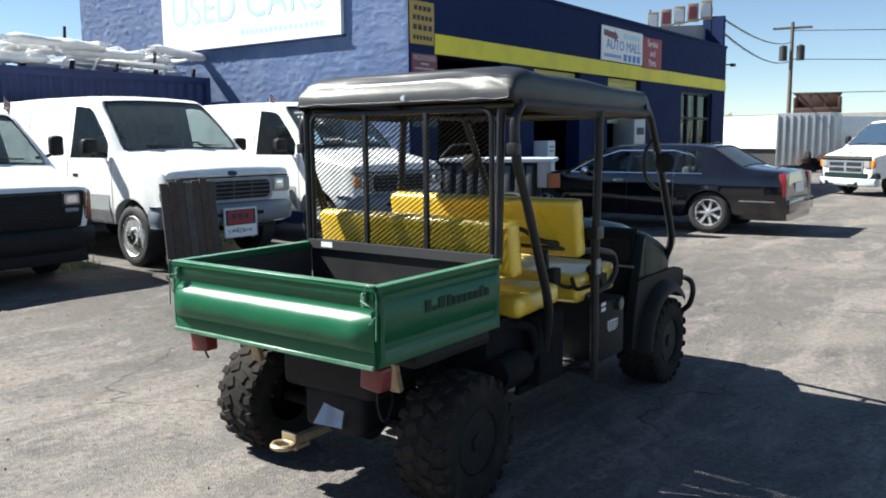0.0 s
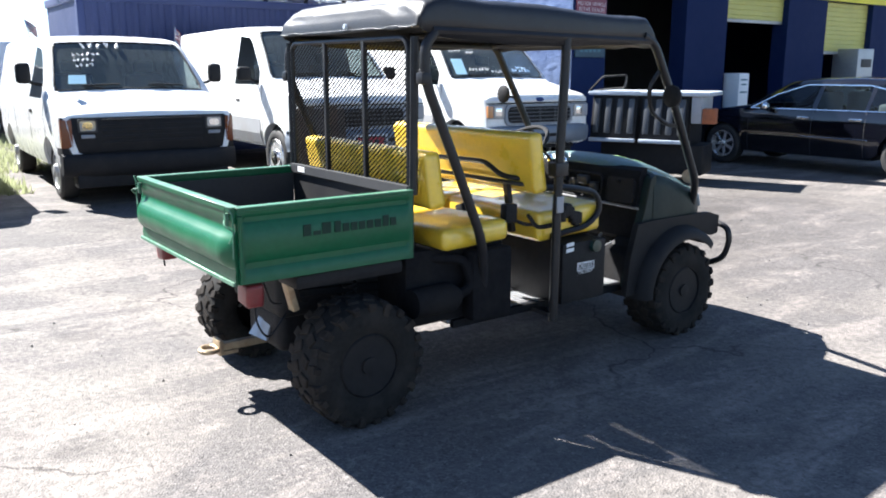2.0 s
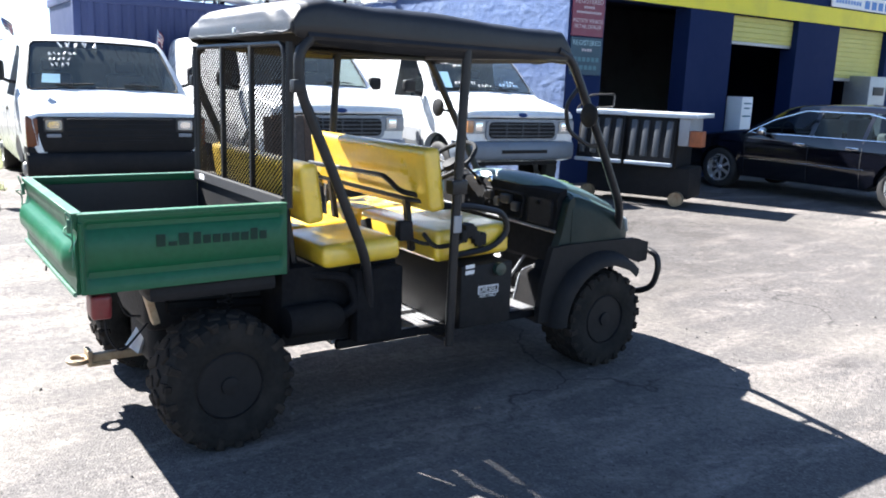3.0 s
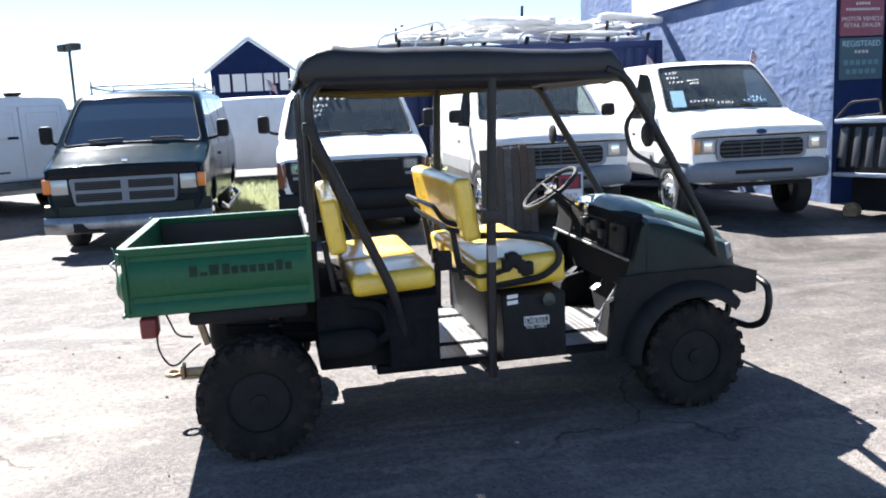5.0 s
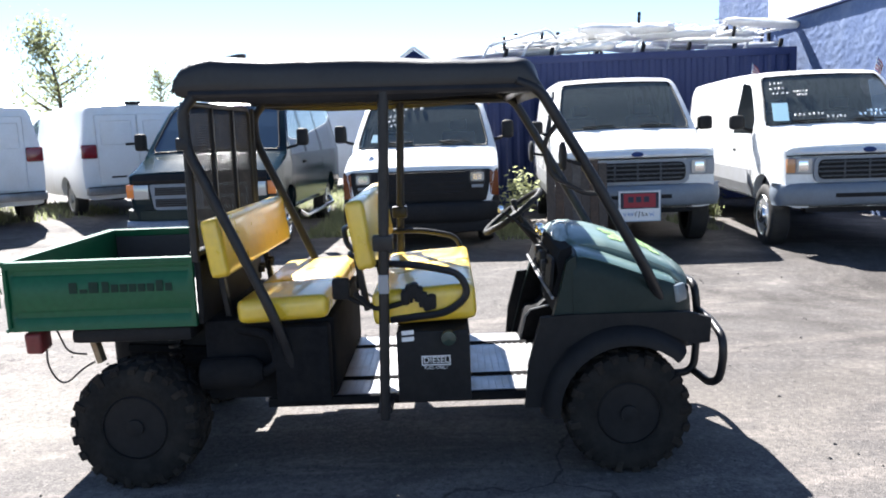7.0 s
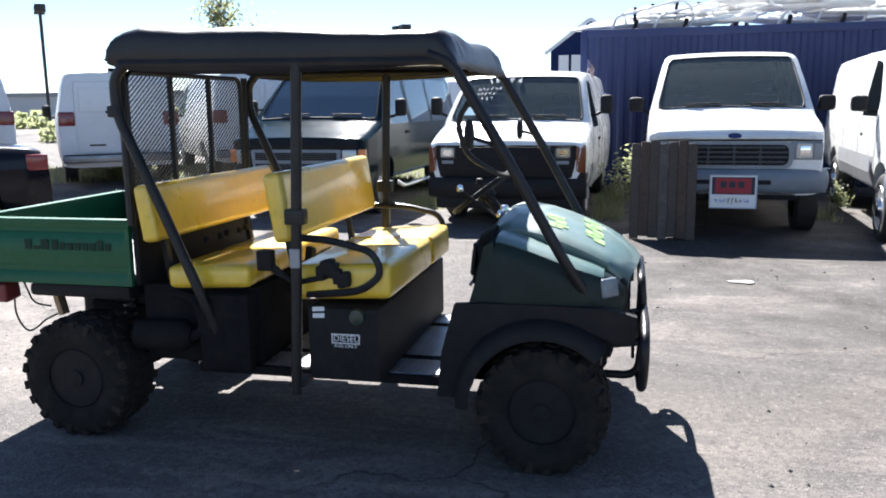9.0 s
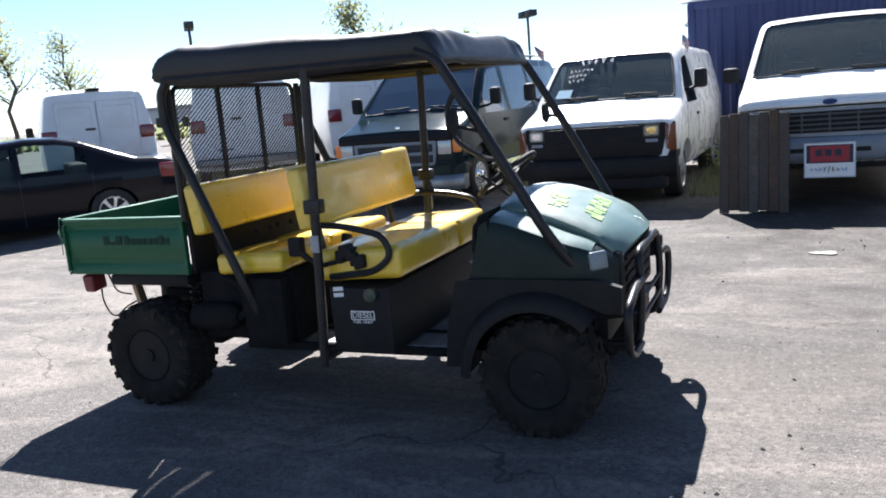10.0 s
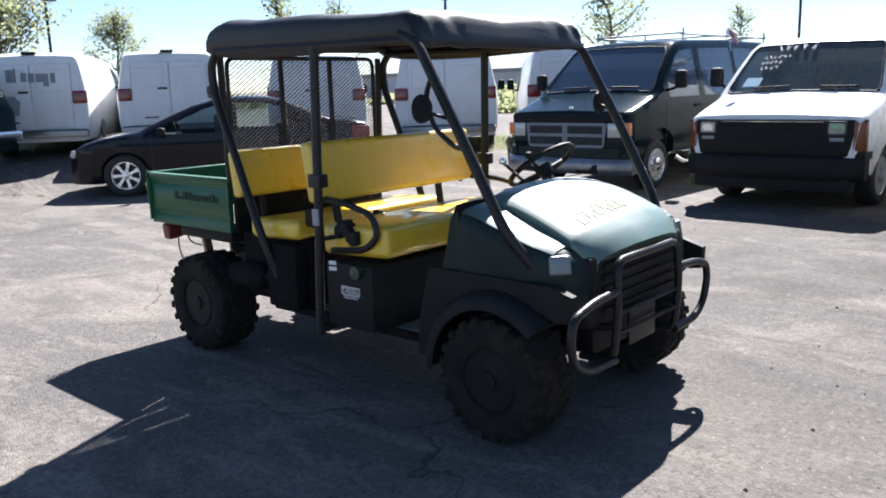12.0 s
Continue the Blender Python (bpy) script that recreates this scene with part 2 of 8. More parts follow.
M = {
    "asphalt": None,
    "green": mat("green_paint", (0.005, 0.088, 0.036), 0.36, var=0.1, col2=(0.014, 0.092, 0.046), amount=0.5, stain=9, bump=0.06, bscale=30, rvar=0.12, spec=0.34),
    "green_edge": mat("green_paint_worn", (0.05, 0.16, 0.095), 0.4, col2=(0.16, 0.22, 0.17), amount=0.6, stain=14),
    "hood": mat("scuffed_green_hood", (0.060, 0.125, 0.112), 0.48, var=0.12, col2=(0.15, 0.21, 0.19), amount=0.6, stain=4, bump=0.06, bscale=60, coat=0.3, spec=1.0),
    "darkgreen": mat("dark_green_plastic", (0.012, 0.034, 0.027), 0.34, var=0.15, col2=(0.028, 0.045, 0.04), amount=0.55, stain=5, bump=0.08, bscale=90, coat=0.25),
    "cowl": mat("green_black_plastic", (0.011, 0.022, 0.020), 0.46, var=0.15, col2=(0.024, 0.034, 0.031), amount=0.5, stain=5, bump=0.08, bscale=90, spec=0.22),
    "yellow": mat("yellow_vinyl", (0.80, 0.54, 0.04), 0.30, var=0.06, col2=(0.70, 0.47, 0.08), amount=0.5, stain=6, bump=0.05, bscale=45, coat=0.4, spec=0.8),
    "black": mat("black_steel", (0.014, 0.014, 0.016), 0.38, var=0.25, col2=(0.030, 0.028, 0.028), amount=0.6, stain=7, bump=0.1, bscale=120, spec=0.3),
    "meshblack": mat("painted_black_mesh", (0.014, 0.012, 0.012), 0.7, var=0.2, col2=(0.05, 0.04, 0.036), amount=0.6, stain=9, spec=0.2),
    "bedsteel": mat("scuffed_bed_steel", (0.13, 0.13, 0.13), 0.55, metal=0.3, var=0.2, col2=(0.06, 0.06, 0.055), amount=0.6, stain=7),
    "matt": mat("matt_black_lining", (0.012, 0.012, 0.0135), 0.95, var=0.25, col2=(0.024, 0.022, 0.020), amount=0.5, stain=5, spec=0.1),
    "plastic": mat("black_plastic", (0.0125, 0.0125, 0.014), 0.62, var=0.2, col2=(0.026, 0.0245, 0.023), amount=0.5, stain=6, bump=0.15, bscale=150, spec=0.2),
    "tread": mat("dusty_tread", (0.023, 0.020, 0.018), 0.9, var=0.3, col2=(0.055, 0.047, 0.039), amount=0.6, stain=6, bump=0.25, bscale=90, spec=0.1),
    "rubber": mat("rubber", (0.016, 0.0155, 0.015), 0.85, var=0.25, col2=(0.038, 0.034, 0.030), amount=0.5, stain=8, bump=0.25, bscale=90, spec=0.15),
    "tyre": mat("tyre_rubber", (0.016, 0.016, 0.017), 0.7, var=0.2, col2=(0.05, 0.045, 0.04), amount=0.4, stain=5, bump=0.15, bscale=70),
    "canvas": mat("black_vinyl_canvas", (0.0115, 0.0120, 0.0145), 0.44, var=0.2, col2=(0.022, 0.022, 0.025), amount=0.4, stain=4, bump=0.12, bscale=220, spec=0.45),
    "lipgrey": mat("worn_grey_lip", (0.20, 0.20, 0.205), 0.5, var=0.2, col2=(0.06, 0.06, 0.06), amount=0.7, stain=14),
    "steel": mat("bare_steel", (0.42, 0.42, 0.43), 0.38, metal=0.8, col2=(0.25, 0.2, 0.16), amount=0.6, stain=9),
    "rust": mat("worn_brass_steel", (0.36, 0.28, 0.18), 0.5, metal=0.5, col2=(0.2, 0.1, 0.05), amount=0.6, stain=14, bump=0.2),
    "chrome": mat("chrome", (0.75, 0.76, 0.78), 0.12, metal=1.0, var=0.05, rvar=0.06),
    "alloy": mat("alloy", (0.78, 0.79, 0.80), 0.28, metal=0.75, var=0.06, col2=(0.5, 0.5, 0.5), amount=0.4, stain=10),
    "white": mat("white_van_paint", (0.74, 0.75, 0.75), 0.28, var=0.03, col2=(0.60, 0.59, 0.56), amount=0.4, stain=1.6, coat=0.3),
    "whiteold": mat("aged_white_paint", (0.80, 0.81, 0.82), 0.38, var=0.03, col2=(0.66, 0.65, 0.63), amount=0.5, stain=1.8),
    "vandark": mat("dark_blue_grey_paint", (0.0065, 0.016, 0.021), 0.14, var=0.06, col2=(0.010, 0.020, 0.026), amount=0.4, stain=2, coat=0.0, rvar=0.02, spec=0.12),
    "carblack": mat("black_car_paint", (0.004, 0.0045, 0.008), 0.10, var=0.1, rvar=0.03, spec=0.5, coat=0.6),
    "carnavy": mat("dark_plum_car_paint", (0.006, 0.0065, 0.011), 0.16, var=0.1, rvar=0.03, spec=0.2, coat=0.12),
    "trim": mat("grey_black_trim", (0.022, 0.022, 0.024), 0.6, var=0.15, col2=(0.04, 0.04, 0.04), amount=0.4),
    "bezel": mat("grey_nose_trim", (0.24, 0.26, 0.29), 0.45, var=0.06, col2=(0.17, 0.18, 0.20), amount=0.4, stain=4),
    "bumpgrey": mat("blue_grey_bumper", (0.17, 0.20, 0.24), 0.45, var=0.06, col2=(0.12, 0.135, 0.16), amount=0.4, stain=4),
    "bumpwhite": mat("painted_white_bumper", (0.44, 0.49, 0.55), 0.4, var=0.04, col2=(0.38, 0.40, 0.43), amount=0.4, stain=4),
    "red": mat("red_lens", (0.20, 0.008, 0.014), 0.18, var=0.1, coat=0.5),
    "redpaint": mat("faded_red_lamp", (0.17, 0.022, 0.024), 0.35, var=0.15, col2=(0.10, 0.04, 0.036), amount=0.5, stain=20),
    "amber": mat("amber_lens", (0.75, 0.2, 0.02), 0.2, var=0.1, coat=0.5),
    "amberdim": mat("dull_amber_lens", (0.16, 0.040, 0.010), 0.25, var=0.1),
    "ghost": mat("worn_grey_ink", (0.26, 0.27, 0.30), 0.6, var=0.1),
    "flankgrey": mat("grey_lower_flank", (0.30, 0.31, 0.33), 0.45, var=0.06, col2=(0.24, 0.23, 0.22), amount=0.5, stain=3),
    "darkgrille": mat("dark_grey_grille", (0.055, 0.06, 0.068), 0.45, var=0.1),
    "lamp": mat("clear_lens", (0.40, 0.42, 0.43), 0.14, metal=0.4, var=0.12, scale=8, coat=0.5),
    "hazylens": mat("cloudy_lens", (0.17, 0.20, 0.22), 0.3, var=0.15, scale=8, coat=0.3),
    "glass": glass("tinted_glass", (0.080, 0.094, 0.095), 0.03, 0.62),
    # blue in this base colour stands in for sky reflected in the panes
    "glassvan": glass("sky_tinted_dark_glass", (0.030, 0.052, 0.085), 0.05, 0.97),
    "dullchrome": mat("dull_chrome", (0.26, 0.27, 0.29), 0.32, metal=0.75, var=0.15, col2=(0.12, 0.115, 0.11), amount=0.6, stain=4),
    "palewall": mat("pale_far_wall", (0.52, 0.54, 0.57), 0.8, var=0.08, stain=0.4),
    "glassclear": glass("side_glass", (0.014, 0.018, 0.02), 0.03, 0.25),
    "cabin": mat("grey_cabin_trim", (0.09, 0.095, 0.10), 0.8),
    "wood": mat("weathered_boards", (0.075, 0.06, 0.05), 0.85, var=0.25, col2=(0.055, 0.046, 0.04), amount=0.7, stain=3, bump=0.5, bscale=35),
    "stucco": mat("blue_stucco", (0.062, 0.104, 0.220), 0.85, var=0.18, col2=(0.12, 0.165, 0.27), amount=0.6, stain=1.6, bump=1.0, bscale=38),
    "navy": mat("navy_render", (0.0075, 0.019, 0.075), 0.75, var=0.1, col2=(0.016, 0.028, 0.088), amount=0.5, stain=0.7, bump=0.1, bscale=30, spec=0.15),
    "container": mat("blue_container_paint", (0.012, 0.024, 0.095), 0.6, var=0.1, col2=(0.018, 0.032, 0.11), amount=0.5, stain=0.9),
    "band": mat("yellow_band_paint", (0.80, 0.69, 0.03), 0.55, var=0.06, col2=(0.5, 0.42, 0.05), amount=0.4),
    "roller": mat("yellow_roller_door", (0.58, 0.54, 0.15), 0.55, var=0.06, col2=(0.44, 0.41, 0.12), amount=0.4),
    "signwhite": mat("white_sign_board", (0.80, 0.80, 0.80), 0.5, var=0.03, col2=(0.7, 0.7, 0.7), amount=0.3),
    "signblue": mat("sign_blue_ink", (0.08, 0.22, 0.55), 0.5),
    "signpale": mat("sun_bleached_blue_ink", (0.42, 0.60, 0.82), 0.5),
    "signred": mat("sign_red", (0.30, 0.014, 0.03), 0.5, var=0.06),
    "signmaroon": mat("sign_maroon", (0.17, 0.032, 0.06), 0.5, var=0.1, col2=(0.2, 0.075, 0.10), amount=0.4, stain=4),
    "signteal": mat("sign_dark_teal", (0.018, 0.055, 0.085), 0.5, var=0.1, col2=(0.035, 0.08, 0.11), amount=0.4, stain=4),
    "signochre": mat("sign_ochre", (0.42, 0.28, 0.05), 0.5, var=0.08),
    "signnavy": mat("sign_navy", (0.012, 0.016, 0.04), 0.5),
    "tealink": mat("dull_teal_ink", (0.07, 0.17, 0.21), 0.6),
    "tealpale": mat("pale_teal_ink", (0.30, 0.46, 0.52), 0.6, var=0.2, scale=6),
    "faintink": mat("sun_faded_white_ink", (0.50, 0.44, 0.47), 0.6, var=0.2, scale=6),
    "ambersoft": mat("pale_amber_lens", (0.55, 0.25, 0.10), 0.2, var=0.15, coat=0.5),
    "woodgrey": mat("grey_boards", (0.10, 0.088, 0.078), 0.85, var=0.3, col2=(0.06, 0.05, 0.044), amount=0.7, stain=5, bump=0.5, bscale=35),
    "woodbrown": mat("brown_boards", (0.085, 0.056, 0.04), 0.85, var=0.3, col2=(0.05, 0.038, 0.03), amount=0.7, stain=5, bump=0.5, bscale=35),
    "mark": mat("dark_green_ink", (0.007, 0.030, 0.019), 0.6, spec=0.25),
    "badge": mat("blue_badge", (0.02, 0.04, 0.13), 0.3),
    "ink": mat("black_ink", (0.012, 0.012, 0.012), 0.5),
    "whiteink": mat("white_ink", (0.75, 0.75, 0.75), 0.5, var=0.05),
    "limeink": mat("lime_decal", (0.34, 0.54, 0.20), 0.45, var=0.2, scale=6, col2=(0.16, 0.26, 0.14), amount=0.6, stain=22),
    "paleblue": mat("pale_blue_ink", (0.45, 0.7, 0.8), 0.5),
    "interior": mat("garage_interior", (0.14, 0.14, 0.15), 0.9, col2=(0.08, 0.08, 0.08), amount=0.5),
    "concrete": mat("concrete", (0.36, 0.34, 0.31), 0.9, col2=(0.26, 0.24, 0.22), amount=0.6, bump=0.3, bscale=40),
    "rustcan": mat("orange_rust", (0.33, 0.10, 0.035), 0.7, var=0.2, col2=(0.16, 0.06, 0.03), amount=0.6, stain=9),
    "bark": mat("bark", (0.10, 0.075, 0.055), 0.9, bump=0.5, bscale=30),
    "pole": mat("weathered_pole", (0.11, 0.09, 0.075), 0.85, bump=0.3, bscale=30),
    "greymetal": mat("galvanised_metal", (0.38, 0.39, 0.40), 0.45, metal=0.6, col2=(0.28, 0.28, 0.28), amount=0.5),
    "tarp": mat("white_wrapped_bundle", (0.78, 0.78, 0.77), 0.5, var=0.05, col2=(0.6, 0.58, 0.55), amount=0.5, stain=3),
    "brown": mat("brown_scrap", (0.07, 0.035, 0.025), 0.7, var=0.25),
    "pebble": mat("pebble", (0.13, 0.12, 0.11), 0.9, var=0.5, scale=0.6, col2=(0.03, 0.028, 0.026), amount=0.9, stain=2.5),
    "roofgrey": mat("grey_roofing", (0.30, 0.30, 0.31), 0.8),
}

# ---- ground ----
def gz(x, y):
    """Height of the yard: level by the buggy, rising gently towards the parked vans and the far lot."""
    return 0.10 * step(-5.0, -9.0, x) * step(11.5, 9.0, y) + 0.2 * step(8.0, 11.5, -0.8 * x - 0.6 * y) + 0.28 * step(-6.0, -8.2, y)


def asphalt():
    m = bpy.data.materials.new("worn_asphalt")
    m.use_nodes = True
    n, l = m.node_tree.nodes, m.node_tree.links
    p = n["Principled BSDF"]
    pos = n.new("ShaderNodeNewGeometry").outputs["Position"]

    def tex(sc, detail=6, rough=0.6, dist=0.0, stretch=None):
        t = n.new("ShaderNodeTexNoise")
        for k, v in (("Scale", sc), ("Detail", detail), ("Roughness", rough), ("Distortion", dist)):
            t.inputs[k].default_value = v
        if stretch:
            mp = n.new("ShaderNodeMapping")
            mp.inputs["Scale"].default_value = stretch
            mp.inputs["Rotation"].default_value = (0, 0, 0.35)
            l.new(pos, mp.inputs["Vector"])
            l.new(mp.outputs[0], t.inputs["Vector"])
        else:
            l.new(pos, t.inputs["Vector"])
        return t.outputs["Fac"]

    def rng(f, a, b, c=0.0, d=1.0):
        r = n.new("ShaderNodeMapRange")
        for k, v in (("From Min", a), ("From Max", b), ("To Min", c), ("To Max", d)):
            r.inputs[k].default_value = v
        l.new(f, r.inputs["Value"])
        return r.outputs["Result"]

    def mix(f, a, b):
        x = n.new("ShaderNodeMix")
        x.data_type = "RGBA"
        for sock, v in ((x.inputs[0], f), (x.inputs[6], a), (x.inputs[7], b)):
            if hasattr(v, "links"):
                l.new(v, sock)
            else:
                sock.default_value = v if isinstance(v, float) else (*v, 1)
        return x.outputs[2]

    vor = n.new("ShaderNodeTexVoronoi")
    vor.inputs["Scale"].default_value = 95
    l.new(pos, vor.inputs["Vector"])
    chips = mix(rng(vor.outputs["Color"], 0.1, 0.9), (0.060, 0.054, 0.053), (0.186, 0.169, 0.159))
    worn = mix(rng(tex(0.7, 9, 0.72, 0.4), 0.42, 0.60, 0, 0.85), chips, (0.123, 0.113, 0.106))
    streak = mix(rng(tex(1.3, 9, 0.72, 0.6, (1.518, 0.409, 0.946)), 0.50, 0.62, 0, 0.85), worn, (0.259, 0.226, 0.203))
    dust = mix(rng(tex(3.1, 10, 0.78, 0.5, (1.215, 0.585, 0.946)), 0.54, 0.64, 0, 0.7), streak, (0.279, 0.243, 0.219))
    drift = mix(rng(tex(0.55, 5, 0.6, 0.8), 0.50, 0.64, 0, 0.6), dust, (0.259, 0.230, 0.201))
    oil = mix(rng(tex(0.9, 6, 0.7, 1.0), 0.57, 0.72, 0, 0.6), drift, (0.033, 0.027, 0.025))
    drips = mix(rng(tex(3.7, 3, 0.6, 0.3), 0.68, 0.74, 0, 0.7), oil, (0.024, 0.020, 0.018))
    grit = mix(rng(tex(20, 5, 0.8), 0.40, 0.62, 0, 0.5), drips, (0.073, 0.068, 0.065))
    pale = mix(rng(tex(55, 3, 0.6), 0.64, 0.72, 0, 0.5), grit, (0.301, 0.273, 0.259))
    # old oil and mud trodden in before the parked vans, colour deepened for their shadow
    far = n.new("ShaderNodeVectorMath")
    far.operation = "DISTANCE"
    l.new(pos, far.inputs[0])
    far.inputs[1].default_value = (-6.8, 7.6, 0.0)
    oil_and_shade = n.new("ShaderNodeMath")
    oil_and_shade.operation = "MULTIPLY"
    l.new(rng(far.outputs["Value"], 1.8, 5.8, 0.95, 0.0), oil_and_shade.inputs[0])
    l.new(rng(tex(0.55, 8, 0.7, 0.5), 0.34, 0.58), oil_and_shade.inputs[1])
    pale = mix(oil_and_shade.outputs[0], pale, (0.036, 0.031, 0.028))
    cell = n.new("ShaderNodeTexVoronoi")
    cell.feature = "DISTANCE_TO_EDGE"
    cell.inputs["Scale"].default_value = 0.45
    bend = n.new("ShaderNodeTexNoise")
    bend.inputs["Scale"].default_value, bend.inputs["Detail"].default_value = 1.6, 6
    l.new(pos, bend.inputs["Vector"])
    warp = n.new("ShaderNodeVectorMath")
    warp.operation = "MULTIPLY_ADD"
    l.new(bend.outputs["Color"], warp.inputs[0])
    warp.inputs[1].default_value = (0.9, 0.9, 0.0)
    l.new(pos, warp.inputs[2])
    l.new(warp.outputs[0], cell.inputs["Vector"])
    thin = rng(cell.outputs["Distance"], 0.0, 0.006, 1.0, 0.0)
    some = n.new("ShaderNodeMath")
    some.operation = "MULTIPLY"
    l.new(thin, some.inputs[0])
    l.new(rng(tex(0.5, 3, 0.5), 0.47, 0.55, 0, 0.8), some.inputs[1])
    crack = mix(some.outputs[0], pale, (0.018, 0.016, 0.015))
    coarse = mix(rng(tex(27, 4, 0.75), 0.36, 0.50, 0.5, 0.0), crack, (0.052, 0.047, 0.045))
    flecks = mix(rng(tex(33, 3, 0.6), 0.60, 0.70, 0, 0.35), coarse, (0.336, 0.305, 0.287))
    specks = mix(rng(tex(38, 2, 0.5), 0.66, 0.72, 0, 0.7), flecks, (0.021, 0.019, 0.018))
    l.new(specks, p.inputs["Base Color"])
    p.inputs["Roughness"].default_value = 0.86
    p.inputs["Specular IOR Level"].default_value = 0.3
    b = n.new("ShaderNodeBump")
    b.inputs["Strength"].default_value, b.inputs["Distance"].default_value = 0.5, 0.008
    l.new(rng(vor.outputs["Distance"], 0, 0.7), b.inputs["Height"])
    b2 = n.new("ShaderNodeBump")
    b2.inputs["Strength"].default_value, b2.inputs["Distance"].default_value = 0.22, 0.04
    l.new(tex(5, 6, 0.65), b2.inputs["Height"])
    l.new(b2.outputs["Normal"], b.inputs["Normal"])
    l.new(b.outputs["Normal"], p.inputs["Normal"])
    return m


M["asphalt"] = asphalt()


def build_ground():
    axis = [-3000, -1200, -500, -250, -150, -100, -70, -50, -40, -32] + [-28 + 0.4 * i for i in range(131)] + [26, 30, 36, 45, 60, 80, 120, 250, 600, 1500, 3000]
    bm = BM()
    grid = [[bm.verts.new((x, y, gz(x, y) + 0.012 * noise.noise((x * 0.8, y * 0.8, 0)) * step(60, 30, max(abs(x), abs(y))))) for y in axis] for x in axis]
    for a, b in zip(grid, grid[1:]):
        for i in range(len(axis) - 1):
            bm.faces.new((a[i], a[i + 1], b[i + 1], b[i]))
    structure("ground", bm, M["asphalt"], "worn grey asphalt yard with tan dust and oil stains", True)


def loose_ground():
    """Pebbles and grit lying on the yard, and one pale splash."""
    random.seed(12)
    vs, fs = [], []
    for k in range(1500):
        x, y = random.uniform(-9, 1.5), random.uniform(-5, 11)
        s = 0.004 + 0.011 * random.random() ** 3
        a = random.random() * 3
        c, q = math.cos(a) * s, math.sin(a) * s
        z = gz(x, y) + 0.012 * noise.noise((x * 0.8, y * 0.8, 0))
        b = len(vs)
        vs += [(x + c, y + q, z), (x - q * 0.7, y + c * 0.7, z), (x - c, y - q, z), (x + q * 0.7, y - c * 0.7, z), (x + c * 0.2, y, z + s * 0.9), (x, y, z - s)]
        for i in range(4):
            fs += [(b + i, b + (i + 1) % 4, b + 4), (b + (i + 1) % 4, b + i, b + 5)]
    me = bpy.data.meshes.new("gravel")
    me.from_pydata(vs, [], fs)
    me.materials.append(M["pebble"])
    tagged(new("gravel", me), "scattered small stones on the asphalt", "gravel", "", "stuff")
    bm = BM()
    slab(bm, [(-6.2 + (0.06 + 0.02 * math.sin(5 * a)) * math.cos(a), 6.6 + (0.11 + 0.03 * math.sin(3 * a)) * math.sin(a), gz(-6.2, 6.6) + 0.002) for a in [k * math.tau / 22 for k in range(22)]], (0, 0, 0.004))
    structure("ground_splash", bm, M["concrete"], "dried white paint splash on the asphalt")


build_ground()
loose_ground()

# ---- the garage building ----
WX, WY = -9.05, 11.2  # the corner by the stucco wall


